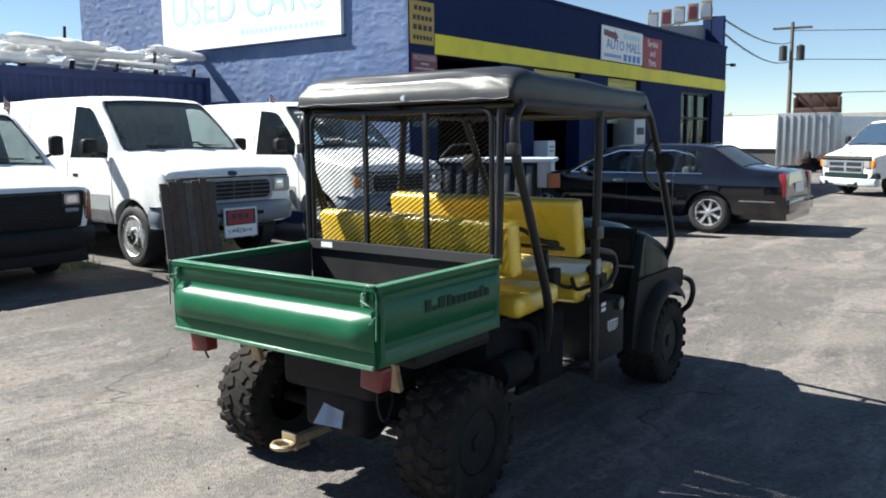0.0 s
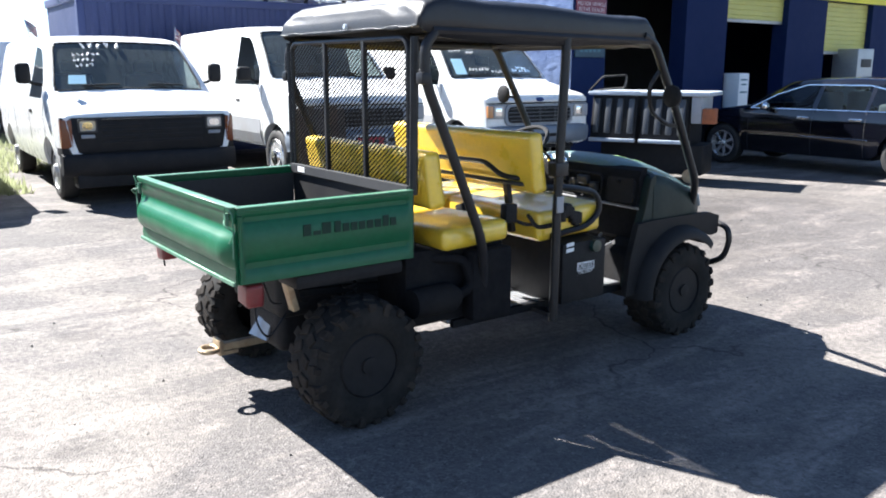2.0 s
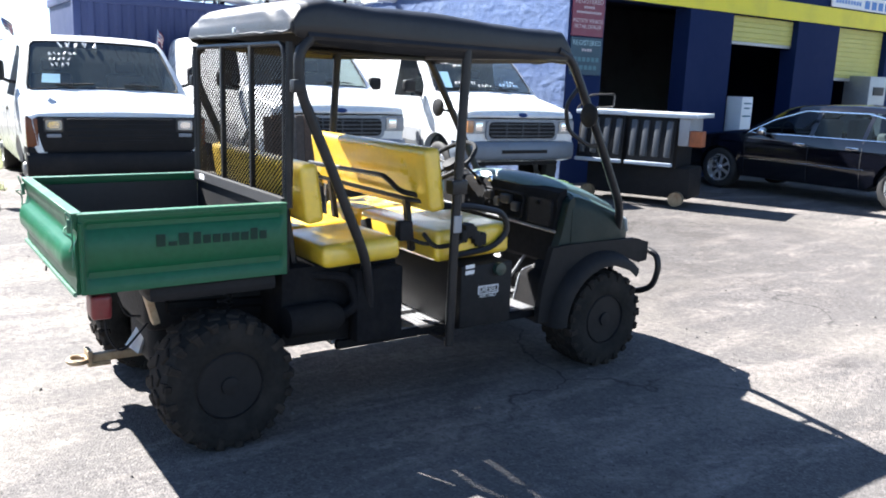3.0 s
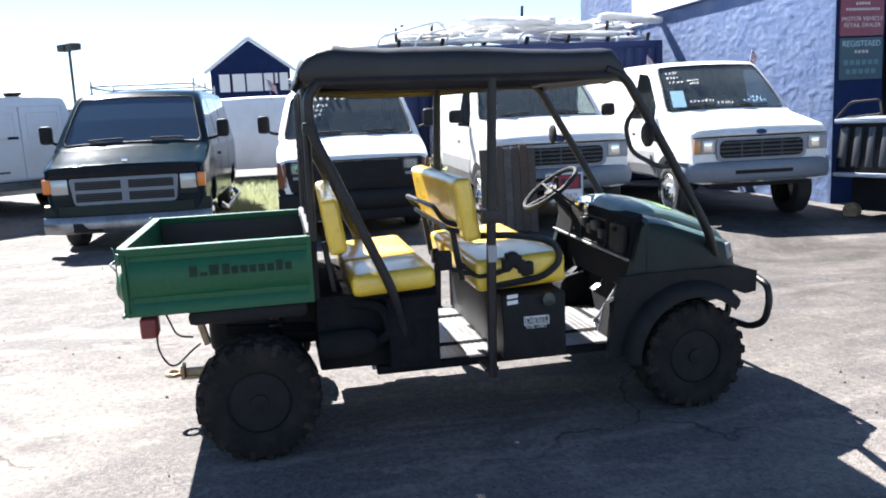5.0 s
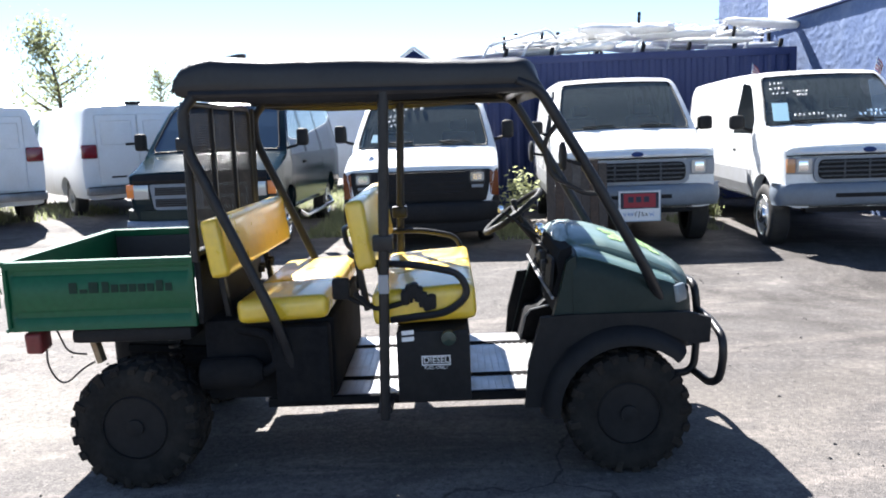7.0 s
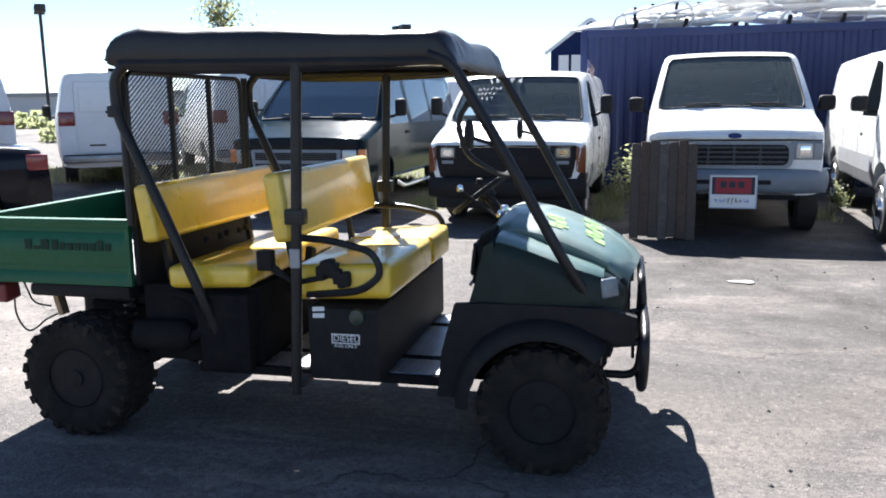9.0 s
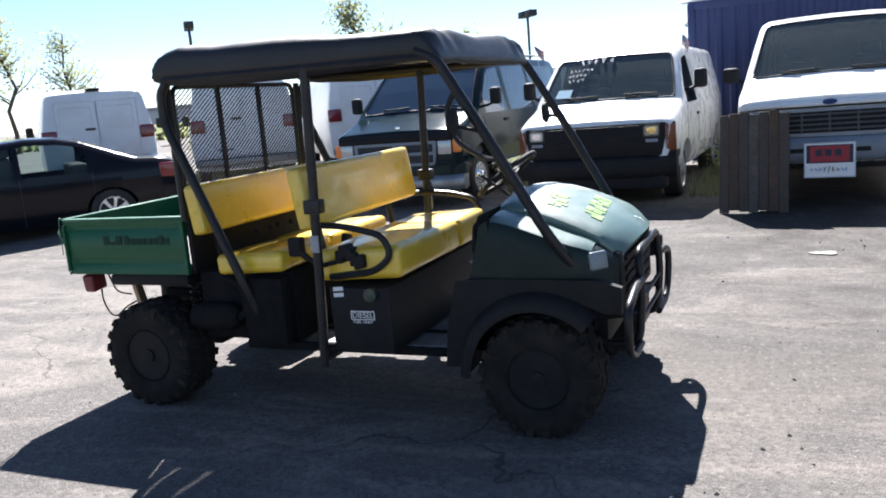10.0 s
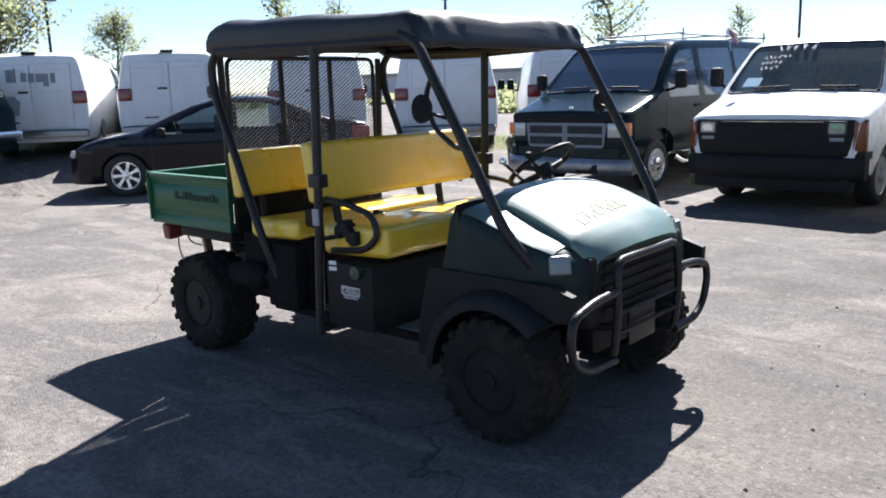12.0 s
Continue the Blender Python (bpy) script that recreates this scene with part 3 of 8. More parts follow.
def build_garage():
    # rough trowelled side wall
    bm = BM()
    nx, nz = 400, 212
    x0, x1 = -19.0, WX
    rows = []
    for i in range(nx + 1):
        x = x0 + (x1 - x0) * i / nx
        col = []
        for k in range(nz + 1):
            z = 5.3 * k / nz
            q = Vector((x * 2.2, 3.1, z * 3.0))
            d = 0.006 * noise.ridged_multi_fractal(q * 1.9, 1.0, 2.1, 4, 1.0, 2.0) + 0.002 * noise.noise(q * 3.1) + 0.022 * max(0, noise.noise(Vector((x * 3.6, 1.0, z * 10.0))) - 0.18) + 0.005 * noise.noise(q * 7)
            col.append(bm.verts.new((x, WY - 0.006 - d * step(0, 0.06, x1 - x), z)))
        rows.append(col)
    for a, b in zip(rows, rows[1:]):
        for k in range(nz):
            bm.faces.new((a[k], b[k], b[k + 1], a[k + 1]))
    for col in (rows[0],):
        back = [bm.verts.new((v.co.x, WY + 0.3, v.co.z)) for v in col]
        for k in range(nz):
            bm.faces.new((col[k], col[k + 1], back[k + 1], back[k]))
    t = [bm.verts.new((x, WY + 0.3, 5.3)) for x in (x0, x1)]
    bm.faces.new([r[-1] for r in rows] + t[::-1])
    structure("wall_south", bm, M["stucco"], "bright blue stucco wall with rough trowel ridges", True)

    # front wall: piers and lintel round three bays and a shop window
    cuts = [(WY, 12.0), (14.15, 15.4), (17.5, 19.0), (21.0, 24.0), (26.75, 28.0)]
    bm = BM()
    for a, b in cuts:
        box(bm, WX - 0.35, WX, a, b, -0.02, 3.06)
    box(bm, WX - 0.35, WX, 24.0, 26.75, -0.02, 0.45)
    structure("wall_east", bm, M["navy"], "navy blue rendered garage front with piers")
    bm = BM()
    box(bm, WX - 0.352, WX + 0.003, WY, 28.0, 3.062, 4.45)
    box(bm, WX - 0.40, WX + 0.03, WY, 28.03, 4.452, 4.53, 0.01)
    structure("wall_fascia", bm, M["navy"], "navy blue rendered fascia above the bays")
    bm = BM()
    box(bm, WX + 0.004, WX + 0.022, WY + 0.72, 28.0, 3.07, 3.42, 0.003, 1)
    structure("trim", bm, M["band"], "yellow painted band along the garage front")
    bm = BM()
    box(bm, -19, WX - 0.36, 27.7, 28.0, 0, 4.4)
    structure("wall_north", bm, M["navy"])
    bm = BM()
    box(bm, -19, -18.7, WY + 0.31, 27.7, 0, 4.4)
    structure("wall_west", bm, M["interior"])
    bm = BM()
    box(bm, -19, WX - 0.36, WY + 0.31, 27.69, 4.2, 4.4)
    structure("ceiling", bm, M["interior"])
    bm = BM()
    box(bm, -18.7, WX - 0.36, WY + 0.31, 27.69, 0.0, 0.03)
    structure("floor", bm, M["interior"])
    # raised parapet at the far end
    bm = BM()
    slab(bm, [(WX - 0.7, 23.4, 4.4), (WX - 0.7, 27.75, 4.4), (WX - 0.7, 27.75, 5.25), (WX - 0.7, 23.4, 4.75)], (-0.08, 0, 0))
    structure("wall_parapet", bm, M["roofgrey"])
    bm = BM()
    box(bm, WX - 0.75, WX - 0.05, 27.8, 27.98, 4.535, 5.5, 0.01)
    structure("wall_post", bm, M["navy"])
    # roller doors
    for k, (a, b, zb) in enumerate(((15.4, 17.5, 2.58), (19.0, 21.0, 2.0))):
        bm = BM()
        z = 3.06
        while z > zb:
            zz = max(zb, z - 0.1)
            slab(bm, [(WX - 0.142, a, z), (WX - 0.13, a, z - 0.02), (WX - 0.13, a, zz + 0.012), (WX - 0.142, a, zz)], (0, b - a, 0))
            z = zz
        d = structure("door_%d" % (k + 1), bm, M["roller"], "yellow slatted roller door pulled part way up")
        bm = BM()
        box(bm, WX - 0.18, WX - 0.12, a + 0.02, b - 0.02, zb - 0.06, zb - 0.001, 0.01)
        part("bottom_bar", bm, M["greymetal"], d)
    # shop window
    fr = BM()
    for y in (24.0, 24.75, 25.6, 26.68):
        box(fr, WX - 0.2, WX - 0.08, y, y + 0.07, 0.45, 2.86)
    for z in (0.451, 2.12, 2.86):
        box(fr, WX - 0.19, WX - 0.09, 24.0, 26.75, z, z + 0.07)
    w = structure("window_1", fr, M["trim"], "dark framed shop window with reflective panes")
    bm = BM()
    box(bm, WX - 0.35, WX - 0.002, 24.0, 26.75, 2.932, 3.06)
    part("window_head", bm, M["navy"], w)
    for a, b in ((24.07, 24.75), (24.82, 25.6), (25.67, 26.68)):
        for z0, z1 in ((0.53, 2.11), (2.2, 2.85)):
            bm = BM()
            box(bm, WX - 0.15, WX - 0.14, a, b, z0, z1)
            part("pane", bm, M["glassclear"], w)
    for a, b, z0, z1 in ((24.07, 24.75, 2.2, 2.85), (24.82, 25.6, 2.2, 2.85), (25.67, 26.68, 2.2, 2.85), (25.67, 26.3, 0.9, 2.1)):
        bm = BM()
        for i in range(int((z1 - z0) / 0.08)):
            slab(bm, [(WX - 0.27, a, z0 + 0.08 * i), (WX - 0.27, b, z0 + 0.08 * i), (WX - 0.25, b, z0 + 0.08 * i + 0.07), (WX - 0.25, a, z0 + 0.08 * i + 0.07)], (0.003, 0, 0))
        part("blind", bm, M["signwhite"], w, "pale slatted window blind", False)
    bm = BM()
    box(bm, WX - 0.32, WX - 0.3, 24.9, 25.5, 1.0, 2.0)
    tagged(link("notice", bm, M["signwhite"]), "white paper notice behind the shop window", "notice")


build_garage()


def plate(name, x, y0, y1, z0, z1, material, label, frame_m=None):
    """A sign board on the garage front, facing the yard."""
    t = thing(name, Matrix.Translation((x, (y0 + y1) / 2, (z0 + z1) / 2)), label, "sign")
    w, h = (y1 - y0) / 2, (z1 - z0) / 2
    bm = BM()
    box(bm, 0, 0.03, -w, w, -h, h, 0.004, 1)
    part("board", bm, material, t)
    return t


EAST = Matrix(((0, 0, 1, 0), (1, 0, 0, 0), (0, 1, 0, 0), (0, 0, 0, 1)))  # writing that faces +x


def bars(parent, rows, material, off=0.031, face=EAST):
    """Illegible lines of writing: rows of (y0, y1, z, height)."""
    for a, b, z, h in rows:
        bm = BM()
        n = max(2, int((b - a) / (h * 1.3)))
        for i in range(n):
            u = a + (b - a) * (i + 0.12) / n
            w = a + (b - a) * (i + 0.82) / n
            slab(bm, [face @ Vector(p) for p in ((u, z - h / 2, off), (w, z - h / 2, off), (w, z + h / 2, off), (u, z + h / 2, off))], face.to_3x3() @ Vector((0, 0, 0.003)))
        part("writing", bm, material, parent, "", False)


def build_signs():
    # big sign on the stucco wall, facing -y
    SOUTH = Matrix(((1, 0, 0, 0), (0, 0, -1, 0), (0, 1, 0, 0), (0, 0, 0, 1)))
    t = thing("sign_board", Matrix.Translation((-13.1, WY - 0.035, 4.05)), "white sign board with faded blue lettering on the stucco wall", "sign")
    bm = BM()
    box(bm, -2.6, 2.6, -0.06, 0.02, -0.6, 0.62, 0.006, 1)
    part("board", bm, M["signwhite"], t)
    letters("lettering", "USED CARS", 0.86, SOUTH @ pose(-0.05, 0.17, 0.062), M["signpale"], t, 0.004, "sun-bleached blue letters", width=4.4)
    bars(t, [(-0.1, 2.2, -0.36, 0.10)], M["signpale"], 0.061, SOUTH)
    fr = BM()
    for z in (-0.63, 0.622):
        box(fr, -2.64, 2.64, -0.07, 0.02, z, z + 0.03)
    part("edge_trim", fr, M["navy"], t)
    # dealer board over the bays
    t = plate("sign_board", WX + 0.024, 18.5, 20.95, 3.44, 4.25, M["signwhite"], "white dealer sign board with blue AUTO MALL lettering")
    letters("lettering", "AUTO MALL", 0.34, EAST @ pose(0.05, -0.02, 0.031), M["signblue"], t, squeeze=1.1)
    bars(t, [(-1.1, -0.1, -0.28, 0.08), (0.0, 1.1, -0.28, 0.17)], M["signblue"])
    bars(t, [(0.0, 1.05, 0.24, 0.12)], M["paleblue"])
    bm = BM()
    slab(bm, [EAST @ Vector(p) for p in ((-1.12, 0.18, 0.031), (-0.5, 0.12, 0.031), (-0.5, 0.05, 0.031), (-0.3, 0.2, 0.031), (-0.5, 0.33, 0.031), (-0.5, 0.28, 0.031), (-1.12, 0.32, 0.031))], (0.003, 0, 0))
    part("arrow", bm, M["signmaroon"], t, "", False)
    t = plate("sign_board", WX + 0.024, 21.0, 22.25, 3.40, 4.20, M["signred"], "red sign board with white service and parts lettering")
    letters("lettering", "Service\nand\nParts", 0.25, EAST @ pose(0, 0, 0.031), M["whiteink"], t)
    # boards on the corner pier
    t = plate("sign_board", WX + 0.002, WY + 0.05, WY + 0.76, 2.42, 3.05, M["signmaroon"], "maroon registered motor vehicle dealer board on the corner pier")
    letters("lettering", "REGISTERED", 0.115, EAST @ pose(0, 0.235, 0.031), M["faintink"], t, 0.002)
    letters("lettering", "MOTOR VEHICLE\nRETAIL DEALER", 0.088, EAST @ pose(0, -0.12, 0.031), M["faintink"], t, 0.002)
    bars(t, [(-0.12, 0.12, 0.14, 0.035), (-0.28, 0.28, 0.06, 0.035)], M["faintink"])
    t = plate("sign_board", WX + 0.002, WY + 0.05, WY + 0.76, 1.80, 2.40, M["signteal"], "dark teal registered repair shop board on the corner pier")
    letters("lettering", "REGISTERED", 0.115, EAST @ pose(0, 0.21, 0.031), M["tealpale"], t, 0.002)
    bars(t, [(-0.12, 0.12, 0.10, 0.04)], M["faintink"])
    bars(t, [(-0.3, 0.3, -0.05, 0.07), (-0.26, 0.26, -0.18, 0.07)], M["tealink"])
    t = plate("sign_board", WX + 0.004, WY + 0.02, WY + 0.68, 3.20, 3.92, M["signochre"], "ochre inspection station board on the corner pier")
    bars(t, [(-0.25, 0.25, 0.24, 0.08), (-0.28, 0.28, 0.08, 0.08), (-0.28, 0.28, -0.08, 0.09), (-0.28, 0.28, -0.25, 0.07)], M["ink"])


build_signs()


# ---- vehicles ----
def shell(t, top, belt, hw, taper, base, axles, R, windows, screens, paint, glassm="glass", crown=0.03, wheel_z=0.34, inset=0.10, low=None):
    """A vehicle body lofted along x (front at 0, tail at -L) with wheel arches, window openings and panes."""
    x_end = top[-1][0]
    xs = {x for x, _ in top} | {x for x, _ in taper}
    for xa in axles:
        xs |= {xa + R * math.cos(math.pi * k / 14) for k in range(15)}
    for a, b, *_ in list(windows) + list(screens):
        xs |= {a, b}
    k = 0.0
    while k > x_end:
        xs.add(k)
        k -= 0.22
    xs = sorted((x for x in xs if x_end <= x <= top[0][0]), reverse=True)
    clean = [xs[0]]
    for x in xs[1:]:
        if clean[-1] - x > 0.004:
            clean.append(x)
    xs = clean
    rtop = sorted(top)
    rtap = sorted(taper)
    cuts = [1.0, 0.96, 0.90, 0.55, 0.0]

    def ring(x):
        zt, tp = lerp(rtop, x), lerp(rtap, x)
        zb = lerp(sorted(low), x) if low else base
        for xa in axles:
            if abs(x - xa) < R:
                zb = max(zb, wheel_z + math.sqrt(max(0, R * R - (x - xa) ** 2)) * 0.96)
        zb = min(zb, zt - 0.01)
        pts = [(0.0, zb), (0.90 * lerp(hw, zb) * tp, zb)]
        for z in (zb + 0.02, 0.5, 0.66, 0.82, belt * 0.82, belt - 0.07):
            z = max(zb + 0.005, min(z, zt - 0.045))
            pts.append((lerp(hw, z) * tp, z))
        zz = max(zb + 0.005, min(belt, zt - 0.045))
        pts.append((lerp(hw, zz) * tp, zz))
        wt = max(zz, zt - inset)
        pts.append((lerp(hw, wt) * tp, wt))
        for s in cuts:
            e = lerp(hw, zt) * tp
            pts.append((e * s, zt - (0.035 if s == 1.0 else 0.012 if s == 0.96 else 0.0) + crown * (1 - s * s)))
        return pts

    rings = [ring(x) for x in xs]
    n = len(rings[0])
    body, bottom = BM(), BM()
    side, screen = {}, {}

    def quad(bm, p):
        u = []
        for q in p:
            if all((Vector(q) - Vector(w)).length > 1e-4 for w in u):
                u.append(q)
        if len(u) > 2:
            bm.faces.new([bm.verts.new(q) for q in u])

    for i in range(len(xs) - 1):
        a, b, xa, xb = rings[i], rings[i + 1], xs[i], xs[i + 1]
        xm = (xa + xb) / 2
        for sgn in (1, -1):
            for k in range(n - 1):
                p = [(xa, sgn * a[k][0], a[k][1]), (xa, sgn * a[k + 1][0], a[k + 1][1]), (xb, sgn * b[k + 1][0], b[k + 1][1]), (xb, sgn * b[k][0], b[k][1])]
                bm = body
                if k == 0:
                    bm = bottom
                elif k == 8:
                    for w, (f, g) in enumerate(windows):
                        if g < xm < f:
                            bm = side.setdefault((w, sgn), BM())
                elif k >= 12:
                    for w, (f, g, edge) in enumerate(screens):
                        if g < xm < f:
                            bm = screen.setdefault(w, BM())
                quad(bm, p)
    for i, bmm in ((0, body), (len(xs) - 1, body)):
        r, x = rings[i], xs[i]
        for sgn in (1, -1):
            for k in range(n - 1):
                quad(bmm, [(x, 0, r[k][1]), (x, sgn * r[k][0], r[k][1]), (x, sgn * r[k + 1][0], r[k + 1][1]), (x, 0, r[k + 1][1])])
    for bm in (body, bottom, *side.values(), *screen.values()):
        bmesh.ops.remove_doubles(bm, verts=bm.verts, dist=0.0008)
    b = part("body", body, paint, t)
    part("underbody", bottom, M["trim"], t)
    for w in sorted(screen):
        part("windshield" if w == 0 else "rear_window", screen[w], M[glassm], t)
    for key in sorted(side):
        part("side_window", side[key], M["glassclear" if glassm == "glass" else glassm], t)
    def skin(x, s):
        return Vector((x, s * lerp(hw, lerp(rtop, x)) * lerp(rtap, x), lerp(rtop, x) + crown * (1 - s * s)))

    # black rubber seals round the screens
    for f, g, _ in screens:
        d = (g - f) * 0.10
        loop = [skin(f, 0.86 * k / 4) for k in range(-4, 5)] + [skin(f + d + (g - f - 2 * d) * k / 4, 0.90) for k in range(5)] + [skin(g, -0.86 * k / 4) for k in range(-4, 5)] + [skin(g - d - (g - f - 2 * d) * k / 4, -0.90) for k in range(5)]
        bm = BM()
        tube(bm, loop, 0.013, 6, True)
        part("screen_seal", bm, M["plastic"], t, "black rubber screen seal")
    return skin, b


def wheel(t, x, y, r, w, style="steel", turn=0.0):
    """A road wheel: tyre, rim with its disc, hub cap or spokes. y > 0 is the vehicle's left."""
    s = 1 if y > 0 else -1
    tyre = BM()
    lathe(tyre, [(-w / 2 + 0.02, r * 0.63), (-w / 2, r * 0.72), (-w / 2 + 0.005, r * 0.9), (-w / 2 + 0.03, r * 0.985), (0, r), (w / 2 - 0.03, r * 0.985), (w / 2 - 0.005, r * 0.9), (w / 2, r * 0.72), (w / 2 - 0.02, r * 0.63)], 36, "y", (x, y, r), 0.0, False)
    wh = part("wheel", tyre, M["tyre"], t)
    rim = BM()
    o = s * (w / 2 - 0.015)
    ri = r * 0.66
    if style == "steel":
        lathe(rim, [(o, ri), (o + s * 0.012, ri * 0.97), (o - s * 0.03, ri * 0.86), (o - s * 0.045, ri * 0.7), (o - s * 0.01, ri * 0.5), (o + s * 0.0, ri * 0.36), (o + s * 0.035, ri * 0.33), (o + s * 0.045, ri * 0.2), (o + s * 0.045, 0.0001)], 28, "y", (x, y, r))
        part("rim", rim, M["greymetal"], wh)
    elif style == "cap":
        lathe(rim, [(o, ri), (o + s * 0.014, ri * 0.97), (o - s * 0.02, ri * 0.86), (o - s * 0.03, ri * 0.6), (o + s * 0.0, ri * 0.42), (o + s * 0.03, ri * 0.36), (o + s * 0.04, ri * 0.2), (o + s * 0.04, 0.0001)], 28, "y", (x, y, r))
        rm = part("rim", rim, M["alloy"], wh)
        hub = BM()
        lathe(hub, [(o - s * 0.01, ri * 0.44), (o + s * 0.035, ri * 0.40), (o + s * 0.05, ri * 0.3), (o + s * 0.056, ri * 0.12), (o + s * 0.056, 0.0001)], 24, "y", (x, y, r))
        part("hub_cap", hub, M["chrome"], rm, "chrome hub cap")
        for k in range(8):
            hole = BM()
            a = k * math.tau / 8
            lathe(hole, [(o - s * 0.027, ri * 0.075), (o - s * 0.0165, ri * 0.07), (o - s * 0.016, 0.0001)], 8, "y", (x + ri * 0.7 * math.cos(a), y, r + ri * 0.7 * math.sin(a)))
            part("vent", hole, M["plastic"], rm)
    else:
        n = int(style)
        lathe(rim, [(o, ri), (o + s * 0.012, ri * 0.98), (o + s * 0.012, ri * 0.93), (o - s * 0.05, ri * 0.88), (o - s * 0.12, ri * 0.86)], 32, "y", (x, y, r), 0.0, False)
        for k in range(n):
            a = turn + k * math.tau / n
            c, q = math.cos(a), math.sin(a)
            pts = []
            for rr, ww in ((ri * 0.1, 0.024), (ri * 0.55, 0.020), (ri * 0.95, 0.030)):
                pts.append((rr, ww))
            poly = [(p, h) for p, h in pts] + [(p, -h) for p, h in pts[::-1]]
            slab(rim, [(x + p * c - h * q, y + o - s * 0.012, r + p * q + h * c) for p, h in poly], (0, -s * 0.025, 0))
        lathe(rim, [(o - s * 0.04, ri * 0.24), (o + s * 0.0, ri * 0.22), (o + s * 0.008, ri * 0.12), (o + s * 0.008, 0.0001)], 20, "y", (x, y, r))
        part("rim", rim, M["alloy"], wh)
        disc = BM()
        lathe(disc, [(o - s * 0.08, ri * 0.86), (o - s * 0.082, 0.0001)], 24, "y", (x, y, r))
        part("brake_disc", disc, M["trim"], wh)
    return wh


def mirror(t, x, y, z, w=0.2, h=0.26, material="plastic"):
    s = 1 if y > 0 else -1
    bm = BM()
    box(bm, x - 0.05, x + 0.08, y + s * 0.10, y + s * (0.10 + w), z, z + h, 0.062, 4)
    mr = part("wing_mirror", bm, M[material], t, "black wing mirror")
    arm = BM()
    tube(arm, fillet([(x, y - s * 0.06, z - 0.02), (x + 0.02, y + s * 0.08, z), (x, y + s * 0.16, z + 0.06)], 0.04), 0.02, 7)
    part("mirror_arm", arm, M["plastic"], mr)


def rect(bm, x, y0, y1, z0, z1, d=0.03, bev=0.012):
    """A rounded block on a front or tail face; sticks out by d along x from x."""
    a, b = sorted((x, x + d))
    return box(bm, a, b, min(y0, y1), max(y0, y1), z0, z1, min(bev, abs(d) * 0.45), 2)


def wipers(t, S, x0, x1, n=2):
    for k in range(n):
        s0 = 0.45 - 0.8 * k
        bm = BM()
        a, b, c = S(x0, s0), S(x0 - 0.05, s0 - 0.22), S(x0 - 0.06, s0 + 0.45)
        up = Vector((0.008, 0, 0.012))
        tube(bm, [a + up, b + up], 0.008, 5)
        tube(bm, [b + up - (b - c) * 0.0, b + up * 0.8 + (c - b) * 0.65], 0.009, 5)
        part("wiper", bm, M["plastic"], t)


def cabin(t, x, w, belt, z0=0.55):
    """Dash, two seats and a bulkhead, seen dimly behind the glass."""
    bm = BM()
    box(bm, x - 0.35, x + 0.12, -w, w, z0, belt - 0.03, 0.03)
    part("dashboard", bm, M["cabin"], t)
    for y in (-0.45, 0.45):
        bm = BM()
        box(bm, x - 1.2, x - 1.0, y - 0.24, y + 0.24, z0 + 0.2, belt + 0.28, 0.06, 3)
        box(bm, x - 1.18, x - 1.05, y - 0.12, y + 0.12, belt + 0.30, belt + 0.45, 0.04, 3)
        box(bm, x - 1.1, x - 0.6, y - 0.24, y + 0.24, z0, z0 + 0.22, 0.05, 3)
        part("seat", bm, M["cabin"], t)
    bm = BM()
    tube(bm, [(x - 0.42 + 0.05 * math.sin(a), 0.45 + 0.19 * math.cos(a), belt + 0.02 + 0.17 * math.sin(a)) for a in [k * math.tau / 20 for k in range(20)]], 0.013, 6, True)
    part("steering_wheel", bm, M["plastic"], t)


def pickets(t, rows, x, material, d=0.02):
    for y0, y1, z0, z1 in rows:
        bm = BM()
        rect(bm, x, y0, y1, z0, z1, d, 0.006)
        part("grille_bar", bm, material, t)


def door_seams(t, lines, hwf, material="trim"):
    """Thin shut lines down the flanks, both sides."""
    for s in (1, -1):
        for x, z0, z1 in lines:
            bm = BM()
            pts = [(x, s * (lerp(hwf, z0 + (z1 - z0) * k / 5) + 0.001), z0 + (z1 - z0) * k / 5) for k in range(6)]
            for p, q in zip(pts, pts[1:]):
                slab(bm, [(p[0] - 0.004, p[1], p[2]), (p[0] + 0.004, p[1], p[2]), (q[0] + 0.004, q[1], q[2]), (q[0] - 0.004, q[1], q[2])], (0, s * 0.002, 0))
            part("shut_line", bm, M[material], t, "", False)


HWV = [(0.3, 0.92), (0.6, 1.0), (1.05, 1.0), (1.35, 0.975), (2.0, 0.84), (2.2, 0.78)]


def flag(m, label):
    """A small flag hanging slack from a clip-on window staff."""
    t = thing("window_flag", m @ Matrix.Scale(0.8, 4), label, "flag")
    bm = BM()
    tube(bm, [(0, 0, 0), (-0.02, 0.0, 0.36)], 0.006, 6)
    part("staff", bm, M["bumpwhite"], t)

    def cloth(u, v):
        """Point of the slack cloth: u out from the staff, v down from its top."""
        return (-0.018 + 0.02 * v + 0.13 * u * (1 - 0.25 * v), 0.022 * math.sin(7.5 * u + 1.5 * v) + 0.01 * v, 0.35 - 0.17 * v - 0.12 * u ** 1.4)

    for k in range(7):
        bm = BM()
        a, b = k / 7, (k + 0.97) / 7
        slab(bm, [cloth(i / 8, a) for i in range(9)] + [cloth(i / 8, b) for i in range(8, -1, -1)], (0, 0.002, 0))
        part("stripe", bm, M["whiteink" if k % 2 else "signred"], t, "", False)
    bm = BM()
    slab(bm, [(x, y - 0.003, z) for x, y, z in [cloth(i / 8, 0.0) for i in range(4)] + [cloth(i / 8, 0.53) for i in range(3, -1, -1)]], (0, -0.002, 0))
    part("canton", bm, M["signblue"], t, "", False)


